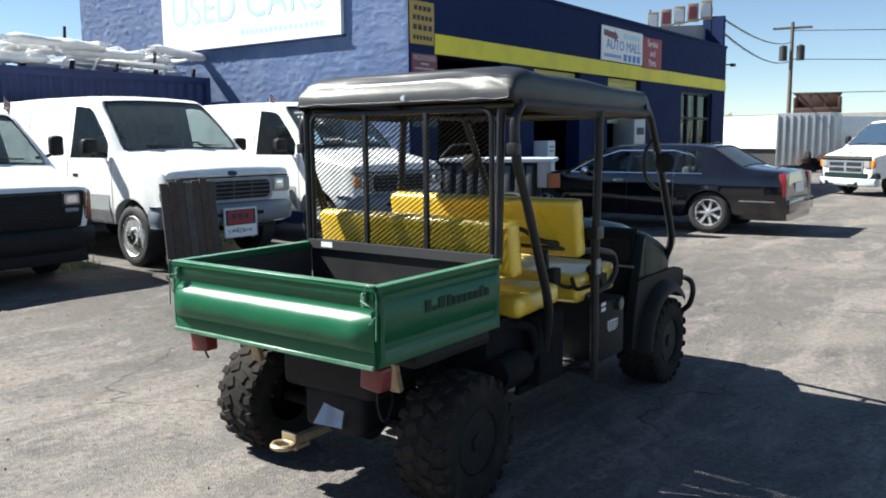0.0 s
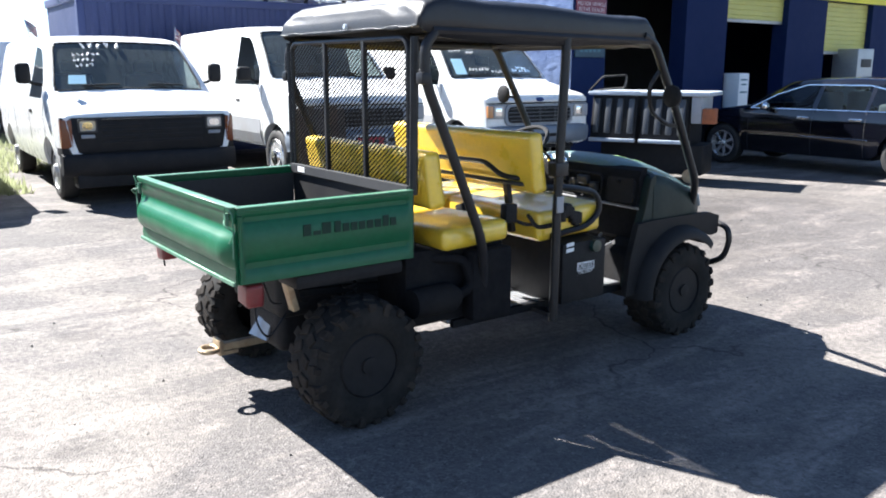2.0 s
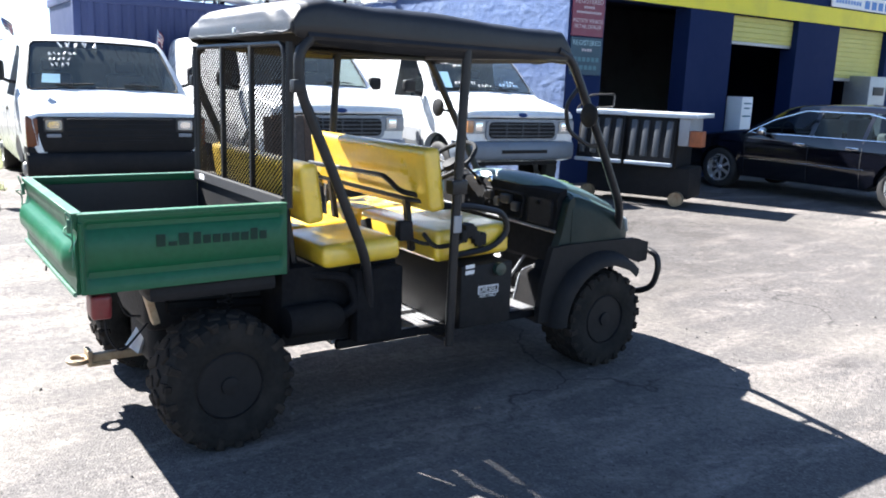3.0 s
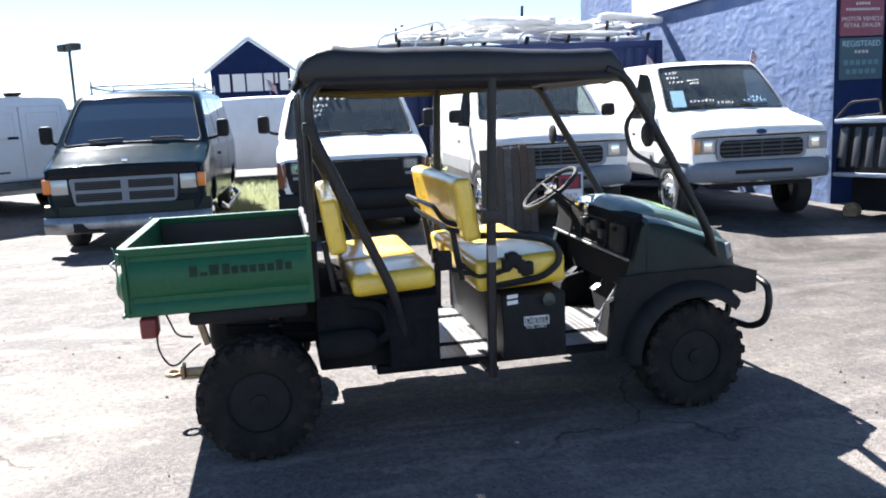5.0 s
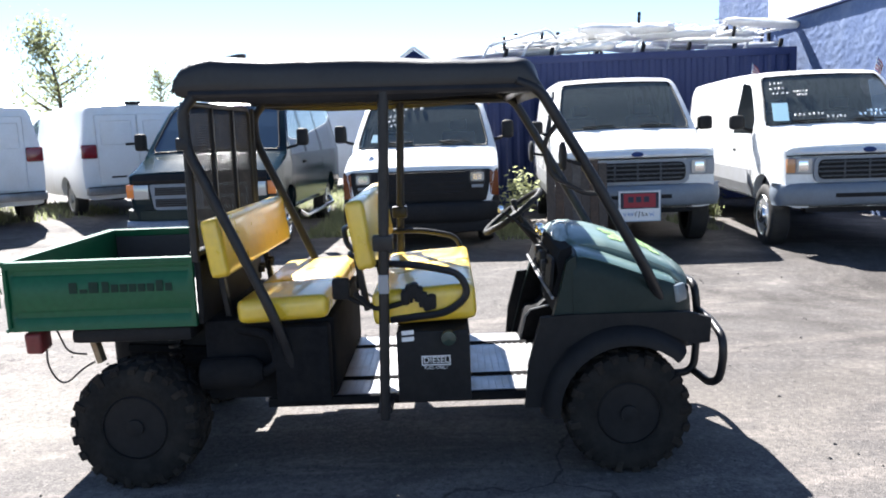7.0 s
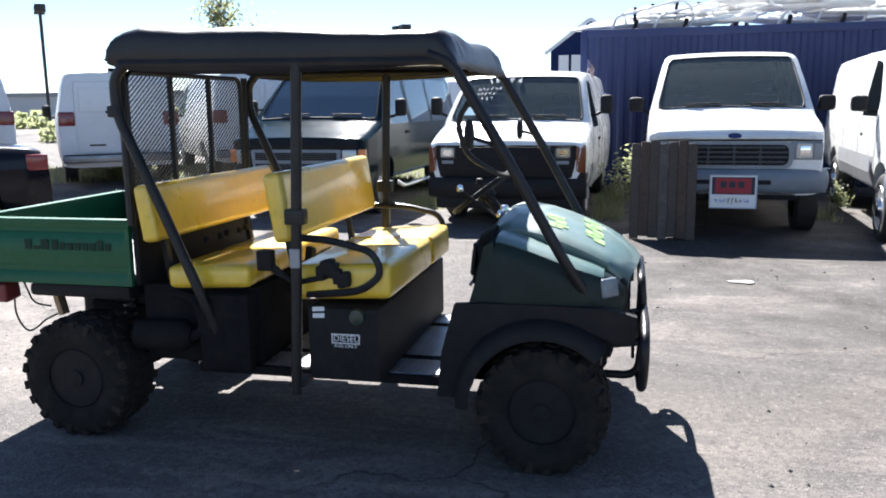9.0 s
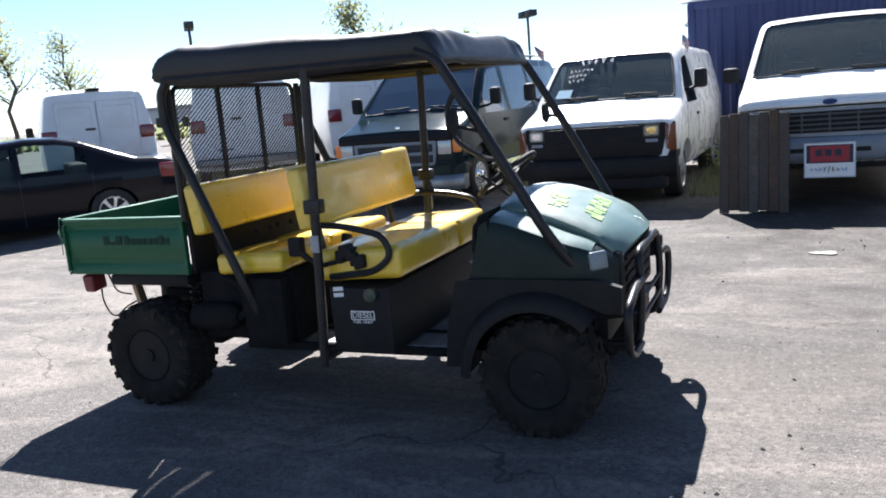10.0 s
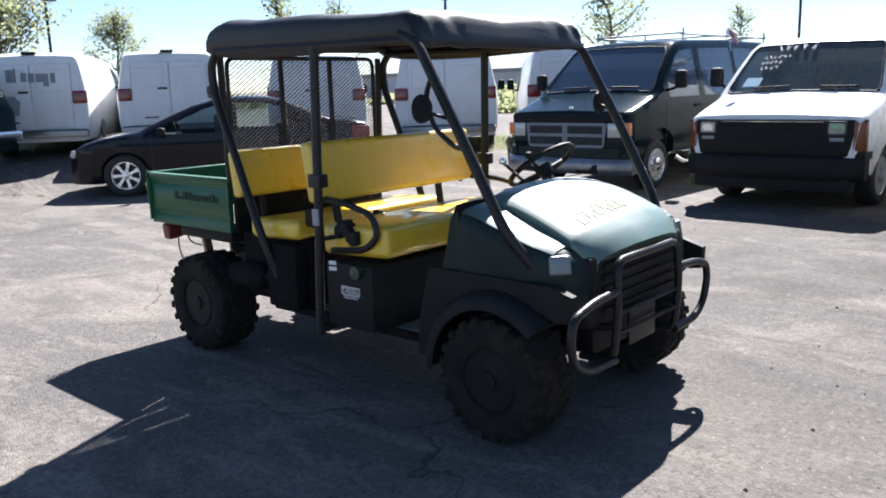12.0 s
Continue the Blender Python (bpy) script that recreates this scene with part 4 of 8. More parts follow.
def lift(t, dz):
    """Raises the body on its springs; the wheels stay on the ground."""
    for o in t.children:
        if not o.name.startswith("wheel"):
            o.location.z += dz


def rounded(x, y0, y1, z0, z1, r, n=5):
    """A rounded rectangle in the plane across x."""
    pts = []
    for cy, cz, a0 in ((y1 - r, z1 - r, 0), (y0 + r, z1 - r, 90), (y0 + r, z0 + r, 180), (y1 - r, z0 + r, 270)):
        pts += [(x, cy + r * math.cos(radians(a0 + 90 * k / n)), cz + r * math.sin(radians(a0 + 90 * k / n))) for k in range(n + 1)]
    return pts


def blade_van(m, label, amber=False, rise=0.10):
    """White full-size van with a long hood, barred grille and oval badge."""
    t = thing("van", m, label, "van", "parked vans")
    top = [(-0.05, 0.74), (-0.052, 1.03), (-0.072, 1.105), (-0.13, 1.145), (-0.32, 1.175), (-0.62, 1.235), (-1.0, 1.31), (-1.08, 1.36), (-1.45, 1.72), (-1.78, 2.0), (-1.9, 2.055), (-2.2, 2.085), (-3.4, 2.1), (-5.7, 2.08), (-5.84, 2.0), (-5.86, 0.6)]
    taper = [(-0.05, 0.93), (-0.15, 0.955), (-0.5, 0.985), (-1.1, 1.0), (-5.3, 1.0), (-5.8, 0.97), (-5.86, 0.955)]
    S, body = shell(t, top, 1.27, HWV, taper, 0.40, (-0.80, -4.42), 0.44, [(-1.30, -2.28)], [(-1.08, -1.78, 0.9)], M["white"], inset=0.13)
    for x in (-0.80, -4.42):
        for y in (-0.86, 0.86):
            wheel(t, x, y, 0.395, 0.25, "cap")
    # nose
    bm = BM()
    slab(bm, rounded(-0.055, -0.625, 0.625, 0.70, 1.0, 0.085), (0.04, 0, 0))
    part("grille_surround", bm, M["bezel"], t, "grey grille surround")
    bm = BM()
    slab(bm, rounded(-0.016, -0.58, 0.58, 0.735, 0.968, 0.075), (0.005, 0, 0))
    part("grille", bm, M["plastic"], t, "dark barred grille", False)
    pickets(t, [(-0.575 + 0.03 * abs(k - 1.5) ** 2 * 0.5, 0.575 - 0.03 * abs(k - 1.5) ** 2 * 0.5, 0.765 + 0.054 * k, 0.783 + 0.054 * k) for k in range(4)], -0.012, M["darkgrille"], 0.022)
    pickets(t, [(y - 0.010, y + 0.010, 0.742, 0.962) for y in (-0.28, 0.0, 0.28)], -0.012, M["darkgrille"], 0.014)
    bm = BM()
    loft(bm, [[(-0.060 - 0.07 * abs(y / 0.93) ** 6, y, 1.022), (-0.026 - 0.07 * abs(y / 0.93) ** 6, y, 1.032), (-0.020 - 0.07 * abs(y / 0.93) ** 6, y, 1.055), (-0.040 - 0.07 * abs(y / 0.93) ** 6, y, 1.088), (-0.10 - 0.05 * abs(y / 0.93) ** 6, y, 1.118), (-0.14, y, 1.10)] for y in [-0.92 + 1.84 * k / 24 for k in range(25)]])
    part("hood_edge", bm, M["white"], t)
    bm = BM()
    box(bm, -0.07, -0.038, -0.925, 0.925, 1.008, 1.022)
    part("shut_line", bm, M["plastic"], t, "", False)
    for s in (1, -1):
        bm = BM()
        rect(bm, -0.062, s * 0.60, s * 0.93, 0.80, 1.0, 0.030)
        part("lamp_bezel", bm, M["bezel"], t, "grey lamp surround")
        bm = BM()
        slab(bm, rounded(-0.036, min(s * 0.655, s * 0.825), max(s * 0.655, s * 0.825), 0.82, 0.98, 0.03), (0.022, 0, 0))
        h = part("headlight", bm, M["lamp"], t, "clear headlight")
        bm = BM()
        rect(bm, -0.016, s * 0.695, s * 0.80, 0.845, 0.955, 0.008, 0.003)
        part("reflector", bm, M["chrome"], h)
        bm = BM()
        rect(bm, -0.066, s * 0.832, s * 0.932, 0.815, 0.985, 0.045)
        # left lens of the amber pair is grey: its dimmer light is coloured in
        part("indicator", bm, M["ambersoft" if amber and s < 0 else "flankgrey"], t)
        # grey strips paint in the shading below the fold of the flank
        for z0, z1 in ((0.45, 0.6), (0.6, 0.8)):
            bm = BM()
            slab(bm, [(-1.28, s * (lerp(HWV, z0) + 0.003), z0), (-3.9, s * (lerp(HWV, z0) + 0.003), z0), (-3.9, s * (lerp(HWV, z1) + 0.003), z1), (-1.28, s * (lerp(HWV, z1) + 0.003), z1)], (0, s * 0.003, 0))
            part("lower_flank", bm, M["flankgrey"], t, "grey lower flank strip with painted-in shade", False)
    bm = BM()
    pts = [(-0.33, -1.0), (-0.24, -1.0), (-0.14, -0.992)] + [(0.035 - 0.11 * abs(y / 0.97) ** 4, y) for y in [-0.97 + 1.94 * k / 24 for k in range(25)]] + [(-0.14, 0.992), (-0.24, 1.0), (-0.33, 1.0)]
    prof = [(-0.015, 0.425), (0.012, 0.445), (0.03, 0.49), (0.037, 0.55), (0.036, 0.605), (0.022, 0.655), (-0.01, 0.685), (-0.05, 0.695)]
    loft(bm, [[(x + (u if abs(y) < 0.975 else 0), y + (math.copysign(u, y) if abs(y) > 0.975 else 0), z) for u, z in prof] + [((x - 0.12) if abs(y) < 0.975 else x, y if abs(y) < 0.975 else y * 0.88, z) for z in (0.69, 0.43)] for x, y in pts])
    bp = part("bumper", bm, M["bumpgrey"], t, "painted front bumper")
    bm = BM()
    box(bm, 0.05, 0.0745, -0.40, 0.40, 0.525, 0.575, 0.006)
    part("bumper_slot", bm, M["plastic"], bp)
    bm = BM()
    box(bm, -0.25, -0.05, -0.7, 0.7, 0.34, 0.47, 0.03)
    part("valance", bm, M["plastic"], t)
    bm = BM()
    lathe(bm, [(0, 0.001), (0.0, 0.04), (0.012, 0.036), (0.014, 0.0001)], 24, "x", (0, 0, 0))
    for v in bm.verts:
        v.co = (v.co.x - 0.030 - 0.45 * v.co.z, v.co.y * 1.9, v.co.z * 0.8 + 1.068)
    part("badge", bm, M["badge"], t, "blue oval badge")
    for s in (1, -1):
        if not (amber and s > 0):
            mirror(t, -1.42, s * 0.96, 1.33, 0.2, 0.19)
        bm = BM()
        box(bm, -2.2, -2.06, s * 0.998 - 0.01, s * 0.998 + 0.02, 1.02, 1.06, 0.008)
        part("door_handle", bm, M["plastic"], t)
    door_seams(t, [(-1.2, 0.45, 1.27), (-2.36, 0.42, 1.95), (-3.6, 0.42, 1.95)], HWV)
    wipers(t, S, -1.06, -1.5)
    cabin(t, -1.1, 0.86, 1.27)
    lift(t, rise)
    return t, S


def flat_van(m, label, paint, face, rack=False, chrome=False):
    """Boxy van with a short hood: face 'square' (two small lamps in a black grille) or 'cross' (four-pane grille)."""
    t = thing("van", m, label, "van", "parked vans")
    if face == "square":
        top = [(-0.05, 0.60), (-0.052, 0.97), (-0.10, 1.02), (-0.35, 1.09), (-0.75, 1.20), (-0.84, 1.25), (-1.15, 1.56), (-1.42, 1.80), (-1.55, 1.86), (-1.9, 1.895), (-3.2, 1.92), (-5.0, 1.90), (-5.12, 1.82), (-5.14, 0.6)]
        belt, ax, glass_x = 1.17, (-0.95, -4.1), (-0.84, -1.42, 0.9)
    else:
        top = [(-0.05, 0.62), (-0.052, 0.90), (-0.10, 0.96), (-0.35, 1.03), (-0.72, 1.15), (-0.80, 1.20), (-1.1, 1.5), (-1.42, 1.79), (-1.56, 1.86), (-1.9, 1.90), (-3.2, 1.93), (-4.95, 1.91), (-5.07, 1.83), (-5.09, 0.6)]
        belt, ax, glass_x = 1.13, (-0.88, -4.05), (-0.80, -1.42, 0.9)
    taper = [(-0.05, 0.87), (-0.075, 0.92), (-0.11, 0.95), (-0.2, 0.972), (-0.5, 0.99), (-1.0, 1.0), (-4.6, 1.0), (-5.05, 0.975), (-5.14, 0.96)]
    hw = [(0.3, 0.90), (0.55, 0.97), (1.0, 0.985), (1.2, 0.97), (1.8, 0.82), (2.0, 0.77)]
    wins = [(-1.08, -1.95)] + ([(-2.15, -3.2), (-3.35, -4.75)] if rack else [])
    S, body = shell(t, top, belt, hw, taper, 0.36, ax, 0.40, wins, [glass_x], paint, inset=0.12, glassm="glass" if face == "square" else "glassvan")
    for x in ax:
        for y in (-0.8, 0.8):
            wheel(t, x, y, 0.335, 0.22, "steel" if face == "square" else "cap")
    if face == "square":
        bm = BM()
        pts = [(-0.035 - 0.09 * abs(y / 0.955) ** 7, y) for y in [-0.955 + 1.91 * k / 32 for k in range(33)]]
        loft(bm, [[(x - 0.08, y, 0.59), (x, y, 0.59), (x + 0.012, y, 0.61), (x + 0.012, y, 0.968), (x, y, 0.988), (x - 0.08, y, 0.988)] for x, y in pts])
        part("grille_surround", bm, M["plastic"], t, "black full-width front panel")
        pickets(t, [(-0.56, 0.56, z, z + 0.028) for z in (0.70, 0.76, 0.82, 0.88, 0.94)], -0.032, M["plastic"], 0.02)
        for s in (1, -1):
            bm = BM()
            slab(bm, rounded(-0.034, min(s * 0.60, s * 0.80), max(s * 0.60, s * 0.80), 0.825, 0.972, 0.02), (0.016, 0, 0))
            part("lamp_bezel", bm, M["trim"], t)
            bm = BM()
            slab(bm, rounded(-0.02, min(s * 0.62, s * 0.785), max(s * 0.62, s * 0.785), 0.845, 0.955, 0.025), (0.012, 0, 0))
            hl = part("headlight", bm, M["lamp"], t, "small square headlight")
            bm = BM()
            slab(bm, rounded(-0.008, min(s * 0.645, s * 0.76), max(s * 0.645, s * 0.76), 0.865, 0.935, 0.03), (0.004, 0, 0))
            part("reflector", bm, M["chrome"], hl)
            bm = BM()
            rect(bm, -0.032, s * 0.63, s * 0.775, 0.765, 0.805, 0.02)
            part("sidelight", bm, M["bezel"], t)
            bm = BM()
            edge = [(-0.030 - 0.09 * abs(y / 0.955) ** 7, s * y) for y in (0.855, 0.88, 0.905, 0.93, 0.952, 0.962)]
            loft(bm, [[(x - 0.05, y, 0.66), (x + 0.012, y, 0.66), (x + 0.016, y, 0.68), (x + 0.016, y, 0.945), (x + 0.012, y, 0.965), (x - 0.05, y, 0.965)] for x, y in edge])
            part("indicator", bm, M["amberdim"], t, "dull red-amber side marker")
            bm = BM()
            loft(bm, [[(x - 0.06, y, 0.575), (x + 0.013, y, 0.575), (x + 0.013, y, 0.657), (x - 0.06, y, 0.657)] for x, y in edge + [(-0.19, s * 0.972), (-0.26, s * 0.976)]])
            part("corner_trim", bm, M["plastic"], t)
        bm = BM()
        pts = [(0.045 - 0.15 * abs(y / 0.97) ** 5, y) for y in [-0.97 + 1.94 * k / 28 for k in range(29)]]
        loft(bm, [[(x - 0.02, y, 0.35), (x + 0.005, y, 0.37), (x + 0.022, y, 0.42), (x + 0.028, y, 0.48), (x + 0.022, y, 0.545), (x + 0.005, y, 0.585), (x - 0.02, y, 0.597), (x - 0.14, y, 0.597), (x - 0.14, y, 0.37)] for x, y in pts])
        part("bumper", bm, M["plastic"], t, "black front bumper")
        bm = BM()
        box(bm, -0.25, 0.0, -0.85, 0.85, 0.22, 0.37, 0.03)
        part("valance", bm, M["plastic"], t)
    else:
        bm = BM()
        slab(bm, fillet([(-0.055, y, z) for y, z in ((-0.62, 0.83), (0.62, 0.83), (0.64, 0.81), (0.60, 0.53), (0.56, 0.50), (-0.56, 0.50), (-0.60, 0.53), (-0.64, 0.81), (-0.62, 0.83))], 0.03, 3)[:-1], (0.035, 0, 0))
        part("grille_frame", bm, M["bumpgrey"], t, "grey four-pane grille frame")
        for y0, y1 in ((-0.575, -0.045), (0.045, 0.575)):
            for z0, z1 in ((0.545, 0.645), (0.69, 0.79)):
                bm = BM()
                rect(bm, -0.022, y0, y1, z0, z1, 0.006, 0.002)
                pane = part("grille_pane", bm, M["plastic"], t)
                for k in range(3):
                    bm = BM()
                    rect(bm, -0.016, y0 + 0.01, y1 - 0.01, z0 + 0.02 + 0.028 * k, z0 + 0.03 + 0.028 * k, 0.01, 0.003)
                    part("grille_bar", bm, M["darkgrille"], pane)
        for s in (1, -1):
            bm = BM()
            rect(bm, -0.05, s * 0.655, s * 0.85, 0.645, 0.83, 0.035, 0.016)
            part("headlight", bm, M["lamp"], t, "clear headlight")
            bm = BM()
            rect(bm, -0.13, s * 0.855, s * 0.958, 0.66, 0.835, 0.085, 0.02)
            part("indicator", bm, M["amber"], t, "amber corner indicator")
        bm = BM()
        pts = [(0.06 - 0.15 * abs(y / 0.99) ** 5, y) for y in [-0.99 + 1.98 * k / 28 for k in range(29)]]
        loft(bm, [[(x - 0.01, y, 0.165), (x + 0.012, y, 0.185), (x + 0.026, y, 0.23), (x + 0.028, y, 0.29), (x + 0.014, y, 0.345), (x - 0.01, y, 0.368), (x - 0.14, y, 0.37), (x - 0.14, y, 0.19)] for x, y in pts])
        part("bumper", bm, M["dullchrome" if chrome else "bumpwhite"], t, "dull metal front bumper" if chrome else "pale front bumper")
        bm = BM()
        loft(bm, [[(x - 0.06, y, 0.365), (x - 0.06, y, 0.50), (x - 0.14, y, 0.52), (x - 0.18, y, 0.38)] for x, y in pts])
        part("lower_grille", bm, M["cowl"], t, "dark panel above the bumper")
        for y in (-0.45, 0.4):
            bm = BM()
            box(bm, 0.03, 0.083, y - 0.17, y + 0.17, 0.185, 0.30, 0.012)
            part("bumper_opening", bm, M["plastic"], t)
        bm = BM()
        loft(bm, [[(-0.035, y, 0.835), (-0.020, y, 0.88), (-0.06, y, 0.955), (-0.085, y, 0.94)] for y in (-0.86, -0.6, 0.0, 0.6, 0.86)])
        part("bug_deflector", bm, M["plastic"], t, "dark plastic hood deflector")
        bm = BM()
        box(bm, -0.20, -0.17, -0.035, 0.035, 0.99, 1.045, 0.008)
        part("badge", bm, M["chrome"], t)
    for s in (1, -1):
        mirror(t, -1.15 if face == "square" else -1.1, s * 0.95, belt + (0.17 if face == "square" else 0.11), 0.16, 0.24)
        bm = BM()
        box(bm, -1.95, -1.8, s * 0.985 - 0.01, s * 0.985 + 0.02, 0.98, 1.02, 0.008)
        part("door_handle", bm, M["plastic"], t)
    door_seams(t, [(-1.0, 0.4, 1.12), (-2.05, 0.4, 1.75), (-3.3, 0.4, 1.75)], hw)
    wipers(t, S, -0.83 if face == "square" else -0.79, -1.3)
    cabin(t, -0.85, 0.84, belt)
    if face != "square":
        lift(t, 0.09)
    return t, S


def spot(x, y, heading):
    """A pose on the yard: z taken from the ground."""
    return pose(x, y, gz(x, y), 0, 0, heading)


def scribble(t, S, x, s0, n, w, up, ink="whiteink"):
    """Hand-drawn crayon strokes on a windshield: n signs of width w from s0 on, at height x."""
    rng = random.Random(int(-x * 1000) + n * 7)
    for i in range(n):
        a = s0 + w * 1.05 * i
        pts = [S(x - w * 0.62 * rng.random(), a + w * 0.8 * rng.random()) + up]
        for k in range(3):
            pts.append(S(x - w * 0.62 * ((k + i) % 2) * rng.uniform(0.7, 1), a + w * (0.1 + 0.7 * rng.random())) + up)
        bm = BM()
        tube(bm, pts, 0.0065 if w < 0.1 else 0.011, 5)
        part("crayon_mark", bm, M[ink], t, "", False)


def park_front_vans():
    a, S = blade_van(spot(-8.23, 6.72, -3) @ Matrix.Scale(0.955, 4), "white full-size van with grey bumper parked nose-out in the yard")
    b, S = blade_van(spot(-7.49, 9.06, -5.0) @ Matrix.Scale(0.93, 4), "white full-size van with amber indicators parked beside the stucco wall", True, 0.15)
    up = Vector((0.014, 0, 0.163))
    bm = BM()
    p, q = S(-1.12, -0.80) + up, S(-1.36, -0.80) + up
    slab(bm, [p, p + Vector((0, 0.2, 0)), q + Vector((0, 0.2, 0)), q], (0.002, 0, 0.002))
    part("paper", bm, M["paleblue"], b, "pale blue paper in the windshield", False)
    for x, s0, n, w in ((-1.64, -0.80, 4, 0.055), (-1.56, -0.80, 4, 0.055), (-1.48, -0.78, 5, 0.05), (-1.5, -0.46, 5, 0.04), (-1.44, -0.44, 4, 0.04), (-1.17, -0.52, 7, 0.055), (-1.13, -0.1, 5, 0.05)):
        scribble(b, S, x, s0, n, w, up)
    for x, s0, n, w in ((-1.15, 0.32, 6, 0.06), (-1.2, 0.44, 4, 0.05)):
        scribble(b, S, x, s0, n, w, up, "signpale")
    c, S = flat_van(spot(-8.62, 4.145, -2.1), "older white cargo van with black grille and bumper", M["white"], "square")
    # white crayon price marks and a paper on the windshield
    on = Vector((0.012, 0, 0.012))
    for x, s, n, w in ((-1.33, -0.55, 5, 0.11), (-1.23, -0.66, 6, 0.06), (-1.16, -0.66, 5, 0.055), (-1.09, -0.64, 4, 0.06)):
        scribble(c, S, x, s, n, w, on)
    bm = BM()
    p, q = S(-0.90, -0.74) + on, S(-1.0, -0.73) + on
    slab(bm, [p, p + Vector((0, 0.2, 0)), q + Vector((0, 0.19, 0)), q], (0.002, 0, 0.002))
    part("paper", bm, M["paleblue"], c, "pale blue paper in the windshield", False)
    d, S = flat_van(spot(-8.89, 1.35, -1.8), "dark blue-grey passenger van with running boards and roof rack", M["vandark"], "cross", rack=True, chrome=True)
    for s in (1, -1):
        bm = BM()
        tube(bm, fillet([(-1.2, s * 1.0, 0.42), (-1.3, s * 1.08, 0.34), (-3.5, s * 1.08, 0.34), (-3.6, s * 1.0, 0.42)], 0.06), 0.035, 8)
        part("running_board", bm, M["chrome"], d)
        bm = BM()
        tube(bm, [(-1.9, s * 0.7, 2.08), (-4.9, s * 0.7, 2.08)], 0.015, 6)
        for x in (-1.95, -3.4, -4.85):
            tube(bm, [(x, s * 0.7, 1.9), (x, s * 0.7, 2.17)], 0.013, 6)
        part("rack_rail", bm, M["greymetal"], d)
    for x in (-1.95, -3.4, -4.85):
        bm = BM()
        tube(bm, [(x, -0.72, 2.1), (x, 0.72, 2.1)], 0.015, 6)
        part("rack_bar", bm, M["greymetal"], d)
    flag(pose(-10.3, 5.02, 1.86, 0, 8, 100), "small striped flag clipped to the older van's window")
    flag(pose(-9.85, 3.2, 1.88, 0, -8, 80), "small striped flag clipped to the older van's window")
    flag(pose(-9.50, 8.49, 2.01, -14, 10, 80), "small striped flag clipped to a full-size van")
    flag(pose(-9.28, 9.96, 2.01, 0, 14, 80), "small striped flag clipped to a full-size van")
    # the sale board on the grey bumper
    sg = thing("sale_sign", spot(-8.23, 6.72, -3) @ Matrix.Translation((0.095, 0.0, 0.53)) @ Matrix.Scale(0.9, 4), "red and white for-sale board hung on the van bumper", "sign")
    bm = BM()
    box(bm, 0, 0.012, -0.26, 0.26, -0.20, 0.18, 0.003, 1)
    part("board", bm, M["signwhite"], sg)
    bm = BM()
    box(bm, 0.0125, 0.0145, -0.245, 0.245, -0.045, 0.165)
    part("dark_field", bm, M["signnavy"], sg, "", False)
    bm = BM()
    box(bm, 0.0155, 0.0175, -0.205, 0.205, -0.03, 0.15)
    part("red_field", bm, M["signred"], sg, "", False)
    bars(sg, [(-0.16, 0.14, 0.075, 0.075)], M["signnavy"], 0.018)
    # hand-drawn strokes on the white strip
    rng = random.Random(5)
    for k in range(9):
        y = -0.21 + 0.047 * k
        bm = BM()
        h = 0.04 if 3 <= k < 6 else 0.025
        tube(bm, [(0.0145, y + 0.034 * rng.random(), -0.12 + h * (1 if i % 2 else -1) * rng.uniform(0.5, 1)) for i in range(4)], 0.0045, 4)
        part("writing", bm, M["signblue" if k < 3 or k > 6 else "ink"], sg, "", False)
    fr = BM()
    for a, b, c_, d_ in ((-0.265, 0.265, 0.18, 0.192), (-0.265, 0.265, -0.212, -0.2), (-0.272, -0.26, -0.212, 0.192), (0.26, 0.272, -0.212, 0.192)):
        box(fr, -0.002, 0.018, a, b, c_, d_)
    part("frame", fr, M["bumpwhite"], sg)
    # a wooden hatch of boards leaning on the van's nose
    w = thing("board_panel", spot(-8.08, 5.98, -5) @ pose(0.05, 0, 0, 0, -7, 0), "weathered wooden panel of vertical boards leaning on the van", "panel")
    for k in range(7):
        bm = BM()
        y = -0.35 + 0.1 * k
        box(bm, -0.015 + 0.004 * (k % 2), 0.012 + 0.004 * (k % 2), y, y + 0.0985, 0.0 + 0.015 * ((k * 5) % 3), 1.05 + 0.018 * ((k * 7) % 3), 0.005, 1)
        part("board", bm, M[("wood", "woodgrey", "wood", "woodbrown")[(k * 3) % 4]], w)
    for z in (0.15, 0.85):
        bm = BM()
        box(bm, -0.05, -0.017, -0.34, 0.34, z, z + 0.09, 0.004, 1)
        part("batten", bm, M["wood"], w)


park_front_vans()


